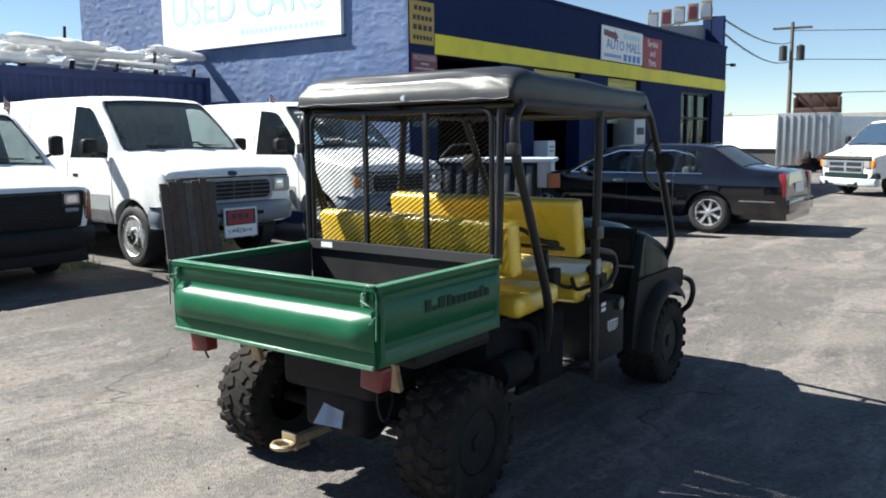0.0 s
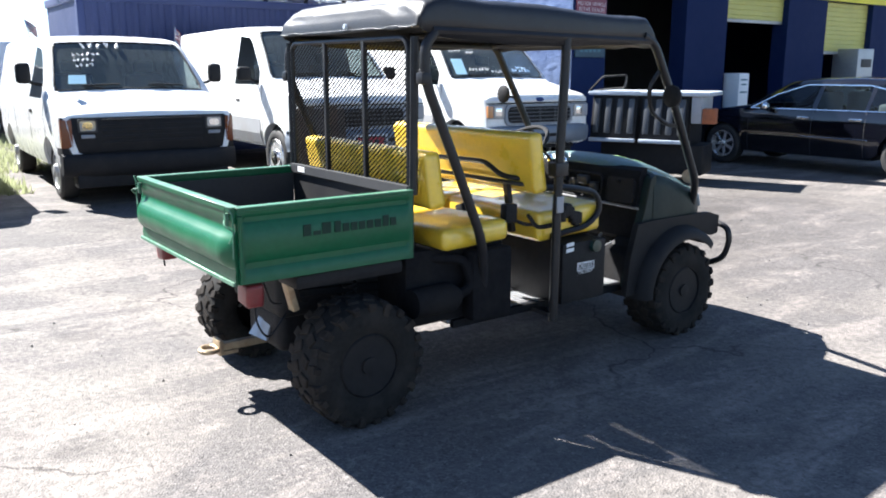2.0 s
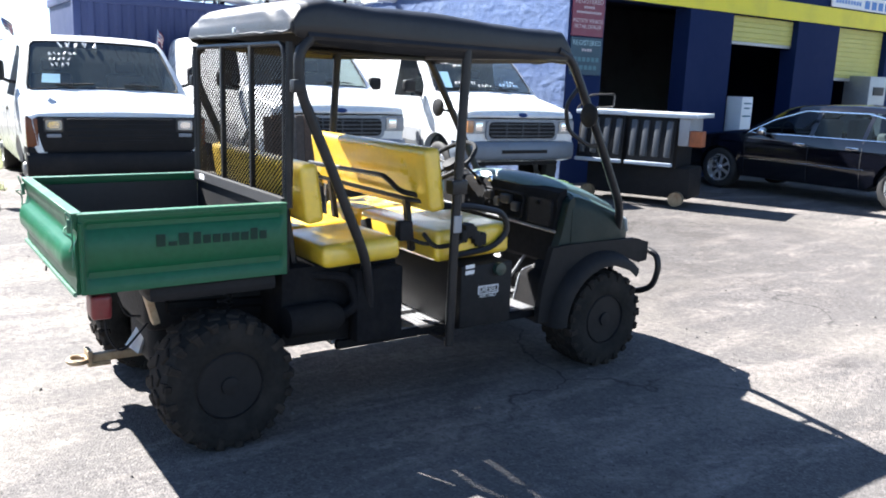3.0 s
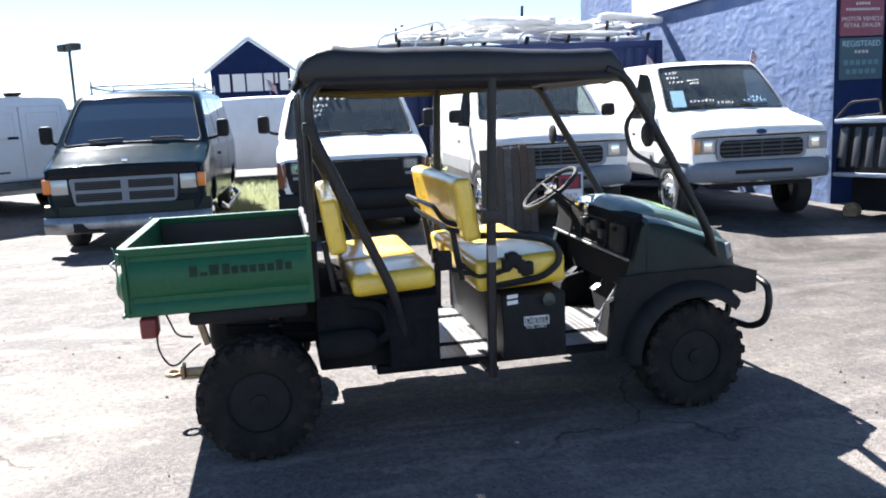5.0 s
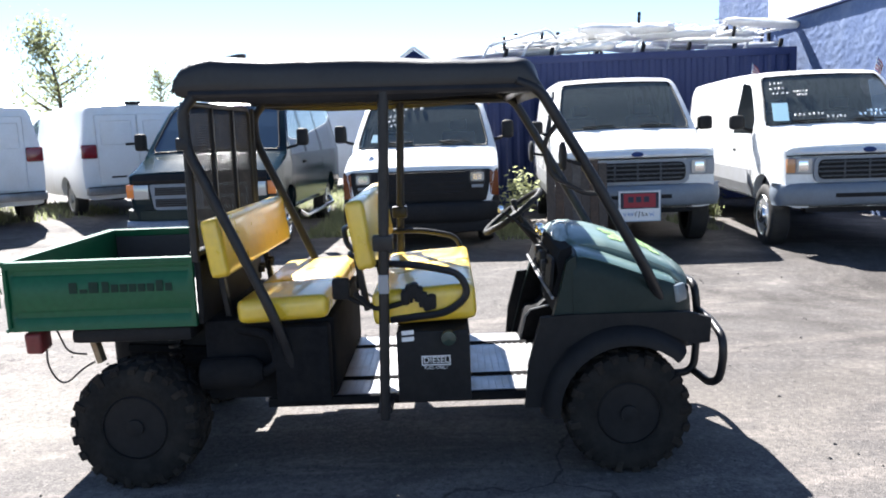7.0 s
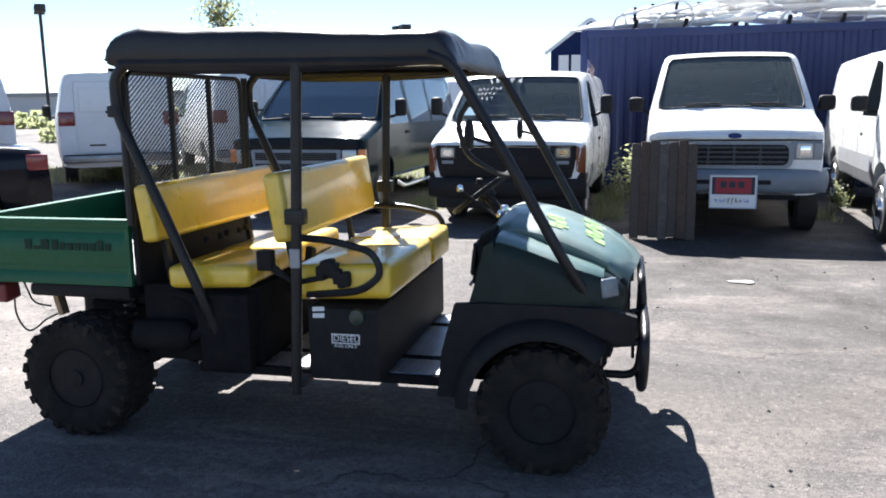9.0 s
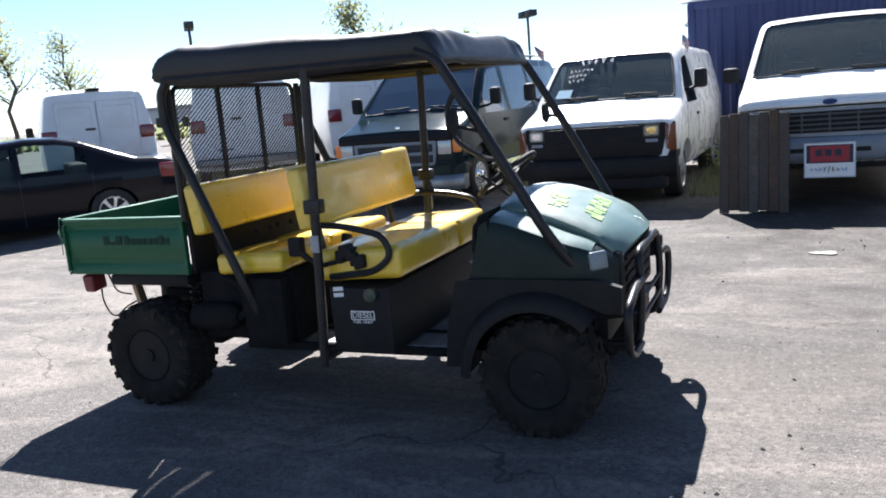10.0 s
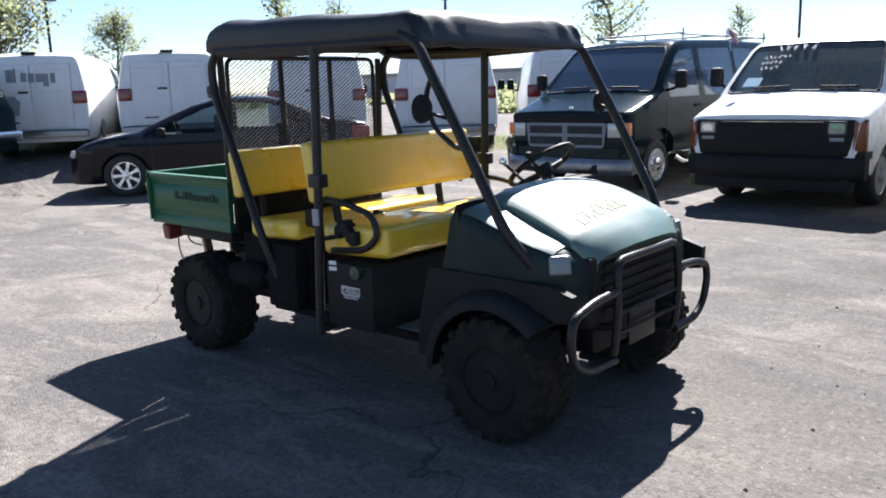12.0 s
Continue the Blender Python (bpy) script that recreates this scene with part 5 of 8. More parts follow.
def tail_van():
    """White cargo van seen from its two rear doors."""
    t = thing("van", Matrix(), "white cargo van parked tail-out on the grass strip", "van", "parked vans")
    top = [(-0.05, 0.62), (-0.052, 0.90), (-0.10, 0.96), (-0.35, 1.03), (-0.72, 1.15), (-0.80, 1.20), (-1.1, 1.5), (-1.42, 1.79), (-1.56, 1.86), (-1.9, 1.92), (-3.2, 1.96), (-4.9, 1.955), (-5.05, 1.90), (-5.12, 1.5), (-5.16, 1.0), (-5.17, 0.55)]
    taper = [(-0.05, 0.95), (-0.15, 0.97), (-0.5, 0.99), (-1.0, 1.0), (-4.6, 1.0), (-5.02, 0.985), (-5.17, 0.955)]
    hw = [(0.3, 0.90), (0.55, 0.98), (1.0, 0.995), (1.2, 0.98), (1.8, 0.85), (2.0, 0.78)]
    shell(t, top, 1.13, hw, taper, 0.36, (-0.88, -4.05), 0.40, [(-1.08, -1.95)], [(-0.80, -1.42, 0.9)], M["whiteold"], inset=0.12, glassm="glass")
    for x in (-0.88, -4.05):
        for y in (-0.8, 0.8):
            wheel(t, x, y, 0.335, 0.22, "steel")
    back = pose(-5.176, 0, 0.55, 0, 2.6, 0)  # the plane of the doors
    for s in (1, -1):
        bm = BM()
        box(bm, -0.016, -0.002, min(s * 0.008, s * 0.69), max(s * 0.008, s * 0.69), 0.05, 1.22, 0.02, 2, back)
        dr = part("rear_door", bm, M["whiteold"], t)
        bm = BM()
        box(bm, -0.022, -0.016, min(s * 0.10, s * 0.62), max(s * 0.10, s * 0.62), 0.72, 1.12, 0.02, 2, back)
        part("blank_window", bm, M["whiteold"], dr)
        bm = BM()
        box(bm, -0.045, 0.03, min(s * 0.70, s * 0.95), max(s * 0.70, s * 0.95), 0.50, 0.73, 0.03, 3, back)
        part("tail_lamp", bm, M["red"], t, "red tail lamp")
    bm = BM()
    box(bm, -0.03, -0.014, 0.05, 0.22, 0.70, 0.74, 0.006, 2, back)
    part("door_handle", bm, M["plastic"], t)
    bm = BM()
    box(bm, -0.02, -0.014, 0.25, 0.50, 0.16, 0.19, 0.004, 1, back)
    part("badge", bm, M["trim"], t)
    bm = BM()
    box(bm, -5.33, -5.17, -0.93, 0.93, 0.44, 0.565, 0.02)
    bp = part("bumper", bm, M["dullchrome"], t, "dull chrome step bumper")
    bm = BM()
    box(bm, -5.31, -5.18, -0.9, 0.9, 0.565, 0.577)
    part("step_pad", bm, M["plastic"], bp)
    bm = BM()
    box(bm, -5.09, -4.93, -0.12, 0.12, 1.95, 1.995, 0.015)
    part("roof_lamp", bm, M["plastic"], t)
    for s in (1, -1):
        mirror(t, -1.1, s * 0.95, 1.17, 0.16, 0.24)
    return t


def park_tail_vans():
    first = tail_van()
    copy_thing(first, pose(-18.2, -0.4, 0.2, 0, 0, -88))
    rows = [(-6.1, -8.3, 53), (-8.22, -7.14, 60), (-10.2, -5.16, 49), (-11.30, -2.79, 38), (-12.8, -0.82, 38)]
    for k, (x, y, n) in enumerate(rows):
        h = radians(n + 180)
        m = pose(x + 5.15 * math.cos(h), y + 5.15 * math.sin(h), gz(x, y) - 0.02, 0, 0, n + 180)
        if k == 0:
            first.matrix_basis = m
        else:
            copy_thing(first, m)
    # ghost of removed lettering across the doors of one van
    back = pose(-5.176, 0, 0.55, 0, 2.6, 0)
    for i, (w, z0, z1) in enumerate(((0.12, 0.90, 1.13), (0.045, 0.90, 1.15), (0.095, 0.91, 1.07), (0.10, 0.90, 1.06), (0.13, 0.90, 1.05), (0.095, 0.82, 1.05), (0.085, 0.88, 1.06))):
        bm = BM()
        y = 0.40 - 0.125 * i
        box(bm, -0.0255, -0.0225, y - w, y, z0, z1, 0.001, 1, back)
        part("ghost_writing", bm, M["ghost"], first, "worn grey trace of old lettering", False)
    bm = BM()
    slab(bm, [back @ Vector((-0.0185, y, z)) for y, z in ((0.62, 0.34), (0.24, 0.30), (0.20, 0.55), (0.30, 0.66), (0.64, 0.62))], (-0.001, 0, 0))
    part("primer_patch", bm, M["flankgrey"], first, "grey primer patch", False)


park_tail_vans()


def sedan(m, label, spec, paint, wheels_style):
    t = thing("car", m, label, "car")
    S, body = shell(t, spec["top"], spec["belt"], spec["hw"], spec["taper"], spec["base"], spec["ax"], spec["R"], spec["windows"], spec["screens"], paint, inset=spec["inset"], glassm=spec["glass"], crown=0.035, wheel_z=spec["r"], low=spec.get("low"))
    for x in spec["ax"]:
        for y in (-spec["wy"], spec["wy"]):
            wheel(t, x, y, spec["r"], 0.22, wheels_style)
    cabin(t, spec["screens"][0][0] - 0.1, 0.66, spec["belt"], 0.45)
    bm = BM()
    for y in (-0.35, 0.35):
        box(bm, spec["screens"][0][0] - 2.3, spec["screens"][0][0] - 2.05, y - 0.3, y + 0.3, 0.6, spec["belt"] + 0.12, 0.06, 3)
    part("rear_seat", bm, M["cabin"], t)
    for s in (1, -1):
        mirror(t, spec["mirror"][0], s * spec["mirror"][1], spec["belt"] - 0.02, 0.13, 0.13, spec.get("mir", "plastic"))
        for x in spec["handles"]:
            bm = BM()
            y = lerp(spec["hw"], spec["belt"] - 0.1)
            box(bm, x - 0.1, x + 0.1, s * y - 0.01, s * y + 0.025, spec["belt"] - 0.14, spec["belt"] - 0.1, 0.01)
            part("door_handle", bm, M[spec["bright"]], t)
    door_seams(t, [(x, spec["base"] + 0.05, spec["belt"]) for x in spec["seams"]], spec["hw"])
    return t, S


def park_cars():
    hw = [(0.2, 0.86), (0.45, 0.93), (0.75, 0.945), (0.95, 0.92), (1.3, 0.68), (1.5, 0.60)]
    big = dict(top=[(0.0, 0.50), (-0.02, 0.72), (-0.15, 0.80), (-0.6, 0.90), (-1.2, 0.985), (-1.42, 1.01), (-1.72, 1.20), (-2.02, 1.38), (-2.22, 1.43), (-3.0, 1.46), (-3.7, 1.445), (-4.0, 1.40), (-4.27, 1.24), (-4.52, 1.085), (-4.75, 1.05), (-5.1, 1.02), (-5.2, 0.98), (-5.24, 0.7), (-5.25, 0.5)],
               taper=[(0.0, 0.78), (-0.25, 0.92), (-0.8, 1.0), (-4.2, 1.0), (-4.9, 0.96), (-5.25, 0.88)], belt=0.97, hw=hw, base=0.24, ax=(-0.98, -4.04), R=0.385, r=0.345, wy=0.80, inset=0.075,
               windows=[(-1.68, -2.56), (-2.64, -3.4), (-3.46, -3.84)], screens=[(-1.42, -2.02, 0.9), (-4.0, -4.52, 0.9)], glass="glass", mirror=(-1.85, 0.88), mir="chrome", handles=(-2.45, -3.3), seams=(-1.48, -2.6, -3.44), bright="chrome")
    t, S = sedan(pose(-8.76, 14.58, 0, 0, 0, 180), "glossy black luxury sedan with chrome trim and alloy wheels", big, M["carblack"], "7")
    for s in (1, -1):
        bm = BM()
        box(bm, -5.24, -5.12, min(s * 0.66, s * 0.84), max(s * 0.66, s * 0.84), 0.62, 1.0, 0.02)
        part("tail_lamp", bm, M["red"], t, "tall red tail lamp")
        y = lerp(hw, 0.55) + 0.0
        bm = BM()
        box(bm, -3.5, -1.5, s * y - 0.004, s * y + 0.012, 0.545, 0.565, 0.003, 1)
        part("chrome_strip", bm, M["chrome"], t)
        bm = BM()
        box(bm, -5.1, -4.35, s * 0.905 - 0.004, s * 0.905 + 0.012, 0.545, 0.565, 0.003, 1)
        part("chrome_strip", bm, M["chrome"], t)
        bm = BM()
        pts = [(x, s * (lerp(hw, z) + 0.006), z) for x, z in [(-1.5, 0.975), (-2.6, 0.98), (-3.92, 0.985), (-3.86, 1.14), (-3.68, 1.29), (-3.35, 1.36), (-2.35, 1.36), (-1.88, 1.2), (-1.5, 0.975)]]
        tube(bm, pts, 0.012, 6)
        part("window_trim", bm, M["chrome"], t, "bright chrome window surround")
    bm = BM()
    box(bm, -5.30, -5.2, -0.82, 0.82, 0.36, 0.58, 0.03)
    part("bumper", bm, M["carblack"], t)
    bm = BM()
    box(bm, -5.255, -5.235, -0.26, 0.26, 0.68, 0.84, 0.01)
    part("number_plate", bm, M["signwhite"], t)
    bm = BM()
    tube(bm, fillet([(-3.82, 0.1, 1.43), (-3.87, 0.1, 1.49), (-3.95, 0.1, 1.49)], 0.02), 0.012, 6)
    part("aerial", bm, M["plastic"], t)
    mid = dict(top=[(-0.10, 0.44), (-0.11, 0.62), (-0.16, 0.71), (-0.26, 0.775), (-0.45, 0.845), (-0.7, 0.905), (-1.05, 0.96), (-1.2, 0.98), (-1.6, 1.17), (-2.05, 1.36), (-2.3, 1.425), (-2.7, 1.46), (-3.1, 1.44), (-3.4, 1.38), (-3.9, 1.17), (-4.15, 1.08), (-4.5, 1.05), (-4.68, 1.0), (-4.76, 0.75), (-4.78, 0.5)],
               taper=[(-0.10, 0.66), (-0.16, 0.76), (-0.26, 0.85), (-0.45, 0.935), (-0.85, 1.0), (-3.9, 1.0), (-4.5, 0.93), (-4.78, 0.82)], belt=0.94, hw=[(0.2, 0.82), (0.45, 0.88), (0.75, 0.90), (0.94, 0.88), (1.3, 0.66), (1.5, 0.56)], base=0.2, ax=(-0.94, -3.73), R=0.37, r=0.33, wy=0.77, inset=0.08,
               windows=[(-1.55, -2.5), (-2.58, -3.45)], screens=[(-1.2, -2.05, 0.9), (-3.4, -4.0, 0.9)], glass="glass", mirror=(-1.55, 0.86), handles=(-2.4, -3.3), seams=(-1.35, -2.54, -3.5), bright="plastic")
    t, S = sedan(spot(-5.6, -5.87, -38) @ pose(0, 0, 0), "dark plum sedan with seven-spoke alloys parked across the lot", mid, M["carnavy"], "7")
    for s in (1, -1):
        bm = BM()
        box(bm, -0.05, 0.05, -0.15, 0.15, -0.055, 0.055, 0.03, 3, pose(-0.245, s * 0.60, 0.675, 0, -22, -s * 33))
        part("headlight", bm, M["lamp"], t, "clear wraparound headlight")
        bm = BM()
        box(bm, -4.74, -4.45, min(s * 0.5, s * 0.84), max(s * 0.5, s * 0.84), 0.74, 0.96, 0.03, 3)
        part("tail_lamp", bm, M["red"], t, "red tail lamp")
    # tail of a dark utility car at the edge of the lot
    tall = dict(top=[(0.0, 0.55), (-0.03, 0.85), (-0.2, 0.95), (-1.0, 1.05), (-1.2, 1.1), (-1.6, 1.4), (-1.9, 1.62), (-2.3, 1.7), (-3.8, 1.70), (-4.1, 1.64), (-4.45, 1.15), (-4.52, 0.95), (-4.55, 0.5)],
                taper=[(0.0, 0.8), (-0.25, 0.93), (-0.8, 1.0), (-3.9, 1.0), (-4.55, 0.93)], belt=1.07, hw=[(0.25, 0.86), (0.5, 0.91), (0.9, 0.92), (1.07, 0.9), (1.6, 0.72), (1.8, 0.64)], base=0.28, ax=(-0.9, -3.55), R=0.4, r=0.36, wy=0.78, inset=0.1,
                windows=[(-1.6, -2.45), (-2.55, -3.3), (-3.4, -4.0)], screens=[(-1.2, -1.9, 0.9), (-4.1, -4.45, 0.9)], glass="glass", mirror=(-1.5, 0.88), handles=(-2.35, -3.2), seams=(-1.4, -2.5, -3.35), bright="plastic")
    t, S = sedan(spot(-4.1, -11.7, 275) @ pose(0, 0, 0), "dark blue utility car parked tail-out by the white vans", tall, M["vandark"], "steel")
    bm = BM()
    box(bm, -4.68, -4.5, -0.88, 0.88, 0.42, 0.60, 0.03)
    part("bumper", bm, M["chrome"], t)
    # far white van by the street
    v, S = flat_van(pose(-4.6, 24.2, 0, 0, 0, -128), "white van with chrome grille parked by the street", M["white"], "cross")


park_cars()


# ---- the scrap box in front of the open bay ----
def scrap_box():
    t = thing("tipper_body", pose(-7.05, 10.62, 0, 0, 0, 24), "white utility box with ribbed black panels set on a low trolley", "utility box")
    bm = BM()
    box(bm, -0.72, 0.72, -0.02, 0.75, 0.55, 1.22, 0.02)
    part("box", bm, M["plastic"], t)
    for k, (a, b) in enumerate(((-0.70, -0.02), (0.04, 0.70))):
        bm = BM()
        box(bm, a, b, -0.06, -0.022, 0.60, 1.24, 0.015, 2, pose(0, -0.05, 1.22) @ pose(0, 0, 0, -10) @ pose(0, 0.05, -1.22))
        p = part("panel", bm, M["plastic"], t, "black ribbed panel")
        for i in range(4):
            x = a + (b - a) * (i + 0.5) / 4
            rb = BM()
            box(rb, x - 0.045, x + 0.045, -0.10, -0.05, 0.68, 1.18, 0.02, 2, pose(0, -0.05, 1.22) @ pose(0, 0, 0, -10) @ pose(0, 0.05, -1.22))
            part("rib", rb, M["darkgrille"], p)
        lip = BM()
        box(lip, a, b, -0.23, -0.14, 0.575, 0.625, 0.012, 2)
        part("lower_lip", lip, M["bumpwhite"], p)
    bm = BM()
    box(bm, -0.76, 0.98, -0.12, 0.80, 1.235, 1.295, 0.02)
    part("lid", bm, M["bumpwhite"], t, "chipped white lid")
    bm = BM()
    tube(bm, fillet([(-0.75, -0.1, 1.3), (-0.55, -0.1, 1.5), (-0.2, -0.1, 1.52), (-0.3, 0.15, 1.34), (-0.72, 0.1, 1.3)], 0.04), 0.014, 7)
    part("handle_frame", bm, M["plastic"], t)
    bm = BM()
    box(bm, 0.73, 0.88, -0.08, 0.6, 0.86, 1.234, 0.02)
    part("side_bin", bm, M["flankgrey"], t)
    bm = BM()
    box(bm, 0.885, 1.06, -0.1, 0.1, 0.86, 1.07, 0.015)
    part("rusty_can", bm, M["rustcan"], t, "orange rusty can")
    bm = BM()
    box(bm, -0.6, 0.9, 0.05, 0.7, 0.12, 0.55, 0.03)
    part("chassis", bm, M["plastic"], t)
    for x in (-0.55, 0.75):
        w = BM()
        lathe(w, [(-0.05, 0.02), (-0.05, 0.10), (0.05, 0.10), (0.05, 0.02)], 20, "y", (x, 0.0, 0.12))
        part("caster", w, M["rust"], t)
    bm = BM()
    box(bm, -0.8, -0.35, -0.12, 0.1, 0.02, 0.05, 0.005)
    part("trolley_board", bm, M["wood"], t)
    t = thing("crate", pose(-8.97, 15.72, 0.03, 0, 0, 4), "tall white papered box standing by the garage pier", "box")
    bm = BM()
    box(bm, -0.17, 0.17, -0.185, 0.185, 0, 1.5, 0.015)
    ca = part("carton", bm, M["signwhite"], t)
    for z, w in ((1.36, 0.12), (1.27, 0.09), (1.12, 0.13)):
        bm = BM()
        box(bm, 0.1705, 0.1725, -w, w, z, z + 0.03)
        part("writing", bm, M["tealink"], ca, "", False)
    t = thing("tool_cabinet", pose(-9.0, 20.2, 0.03), "tall grey machine with a dark screen standing at the third bay", "cabinet")
    bm = BM()
    box(bm, -0.3, 0.3, -0.35, 0.35, 0, 2.03, 0.03)
    part("casing", bm, M["greymetal"], t)
    bm = BM()
    box(bm, 0.3, 0.31, -0.2, 0.24, 1.62, 1.80, 0.01)
    part("screen", bm, M["trim"], t)
    bm = BM()
    box(bm, 0.3, 0.33, -0.26, 0.26, 1.0, 1.4, 0.015)
    part("front_panel", bm, M["greymetal"], t)


scrap_box()


# ---- container with the bundles on it ----
def container():
    X, Y0, Y1, H = -14.1, 4.75, 11.0, 2.72
    t = thing("shipping_container", pose(X, Y0, 0.1), "navy blue corrugated shipping container behind the vans", "container")
    bm = BM()
    prof = []
    n = 28
    L = Y1 - Y0
    for k in range(n):
        y = L * k / n
        p = L / n
        prof += [(0.0, y), (0.0, y + p * 0.32), (-0.024, y + p * 0.5), (-0.024, y + p * 0.82)]
    prof.append((0.0, L))
    a = [bm.verts.new((x, y, 0.14)) for x, y in prof]
    b = [bm.verts.new((x, y, H - 0.1)) for x, y in prof]
    for i in range(len(prof) - 1):
        bm.faces.new((a[i], a[i + 1], b[i + 1], b[i]))
    box(bm, -2.4, -0.05, 0.01, L - 0.01, 0.12, H - 0.02)
    part("corrugated_side", bm, M["container"], t, "", False)
    for z in (0.0, H - 0.1):
        bm = BM()
        box(bm, -2.44, 0.02, -0.02, L + 0.02, z, z + 0.14, 0.01)
        part("rail", bm, M["container"], t)
    for y in (-0.03, L - 0.1):
        bm = BM()
        box(bm, -0.11, 0.025, y, y + 0.12, 0.1, H, 0.01)
        part("corner_post", bm, M["container"], t)
    random.seed(4)
    top = 0.1 + H + 0.04
    for k in range(7):
        y = Y0 + 0.9 + 0.86 * k
        for dx, dz in ((-0.28, 0.0), (-1.7, 0.42)):
            st = thing("rack_stub", pose(X + dx, y + (0.35 if dz else 0), top + dz - 0.02, 0, 0, 0), "short black rack post standing on the container roof", "post", "rack posts")
            bm = BM()
            box(bm, -0.035, 0.035, -0.035, 0.035, 0 - dz, 0.2, 0.008, 1, pose(0, 0, 0, -12 if dz == 0 else 4, 0, 0))
            part("post", bm, M["plastic"], st)
    for k in range(8):
        y = Y0 + 0.6 + 0.7 * k
        w = thing("ladder_rack", pose(X - 0.9, y, top + 0.02, 0, -9, 88 + 6 * math.sin(k * 2.1)), "white tubular ladder rack lying on the container roof", "rack", "racks on the container")
        bm = BM()
        for s in (-0.55, 0.55):
            tube(bm, fillet([(-0.1, s, 0), (0.05, s, 0.22), (1.2, s, 0.30), (1.35, s, 0.1)], 0.08), 0.028, 6)
        for u in (0.15, 0.6, 1.05):
            tube(bm, [(u, -0.6, 0.25), (u, 0.6, 0.28)], 0.026, 6)
        part("tubing", bm, M["tarp"], w)
    for k in range(20):
        y = Y0 + 0.5 + (L - 1.0) * k / 19
        x = X - 0.15 - random.random() * 1.3
        z = top + 0.03 + 0.36 * random.random() * step(0, 2.5, y - Y0)
        ln = 0.9 + random.random() * 1.1
        r = 0.04 + random.random() * 0.055
        w = thing("wrapped_bundle", pose(x, y, z, 0, random.uniform(-4, 4), random.uniform(70, 110)), "white wrapped ladder rack bundle stacked on the container roof", "bundle", "bundles on the container")
        bm = BM()
        rings = []
        for i in range(9):
            u = -ln / 2 + ln * i / 8
            rr = r * (0.75 + 0.35 * random.random()) * (0.6 if i in (0, 8) else 1)
            rings.append([(u, rr * 1.7 * math.cos(q * math.tau / 8), rr * math.sin(q * math.tau / 8) + r) for q in range(8)])
        loft(bm, rings)
        part("wrapping", bm, M["tarp"], w)
        if k % 3 == 0:
            bm = BM()
            tube(bm, [(ln * 0.3, 0, 0), (ln * 0.3 + 0.03, 0, 0.3 + r)], 0.03, 6)
            part("post", bm, M["plastic"], w)
        bm = BM()
        tube(bm, [(-ln * 0.6, 0.05, r * 1.2), (ln * 0.6, -0.05, r * 1.6)], 0.018, 6)
        part("rail", bm, M["alloy"], w)


container()


# ---- trees, lamps, poles, far buildings ----
def leafmat():
    """Leaves let part of the sunlight through."""
    m = mat("leaf", (0.13, 0.15, 0.085), 0.5, var=0.3, col2=(0.19, 0.18, 0.10), amount=0.6, stain=1.0)
    n, l = m.node_tree.nodes, m.node_tree.links
    p = n["Principled BSDF"]
    t = n.new("ShaderNodeBsdfTranslucent")
    t.inputs[0].default_value = (0.37, 0.40, 0.22, 1)
    x = n.new("ShaderNodeMixShader")
    x.inputs[0].default_value = 0.5
    l.new(p.outputs[0], x.inputs[1])
    l.new(t.outputs[0], x.inputs[2])
    l.new(x.outputs[0], n["Material Output"].inputs[0])
    return m


M["leaf"] = leafmat()
M["grass"] = leafmat()
M["drygrass"] = mat("dry_grass", (0.16, 0.19, 0.05), 0.8, var=0.3, col2=(0.28, 0.25, 0.10), amount=0.7, stain=1.5)


def tree(x, y, h, seed, spread=0.3, dens=4200):
    random.seed(seed)
    t = thing("tree", pose(x, y, gz(x, y) - 0.1), "sparse young tree with thin foliage beyond the lot", "tree")
    bm = BM()
    bend = [(0.1 * random.uniform(-1, 1) * k, 0.1 * random.uniform(-1, 1) * k, h * 0.92 * k / 6) for k in range(7)]
    tube(bm, bend, [h * 0.018 * (1 - 0.13 * k) for k in range(7)], 7)
    tips = []
    for k in range(26):
        f = 0.35 + 0.6 * random.random()
        i = min(5, int(f * 6))
        p = Vector(bend[i]).lerp(Vector(bend[i + 1]), f * 6 - i)
        a = random.random() * math.tau
        ln = h * spread * (1.15 - f) * random.uniform(0.7, 1.3)
        q = p + Vector((math.cos(a) * ln * 0.55, math.sin(a) * ln * 0.55, ln * 0.35))
        e = p + Vector((math.cos(a) * ln, math.sin(a) * ln, ln * 0.8))
        tube(bm, [p, q, e], [h * 0.005, h * 0.0035, h * 0.0015], 5)
        tips += [p.lerp(q, 0.6), q, q.lerp(e, 0.5), e]
    part("trunk", bm, M["bark"], t)
    vs, fs = [], []
    for k in range(dens):
        c = random.choice(tips) + Vector((random.gauss(0, 1), random.gauss(0, 1), random.gauss(0, 1))) * h * 0.05
        s = h * random.uniform(0.008, 0.019)
        u = Vector((random.gauss(0, 1), random.gauss(0, 1), random.gauss(0, 1))).normalized()
        w = u.orthogonal().normalized()
        b = len(vs)
        vs += [c - u * s, c + w * s * 0.6, c + u * s, c - w * s * 0.6]
        fs.append((b, b + 1, b + 2, b + 3))
    me = bpy.data.meshes.new("crown")
    me.from_pydata([tuple(v) for v in vs], [], fs)
    me.materials.append(M["leaf"])
    c = new("crown", me)
    c.parent = t


def away(az, dist, ex=0.5, ey=7.35):
    return ex + dist * math.cos(radians(az)), ey + dist * math.sin(radians(az))


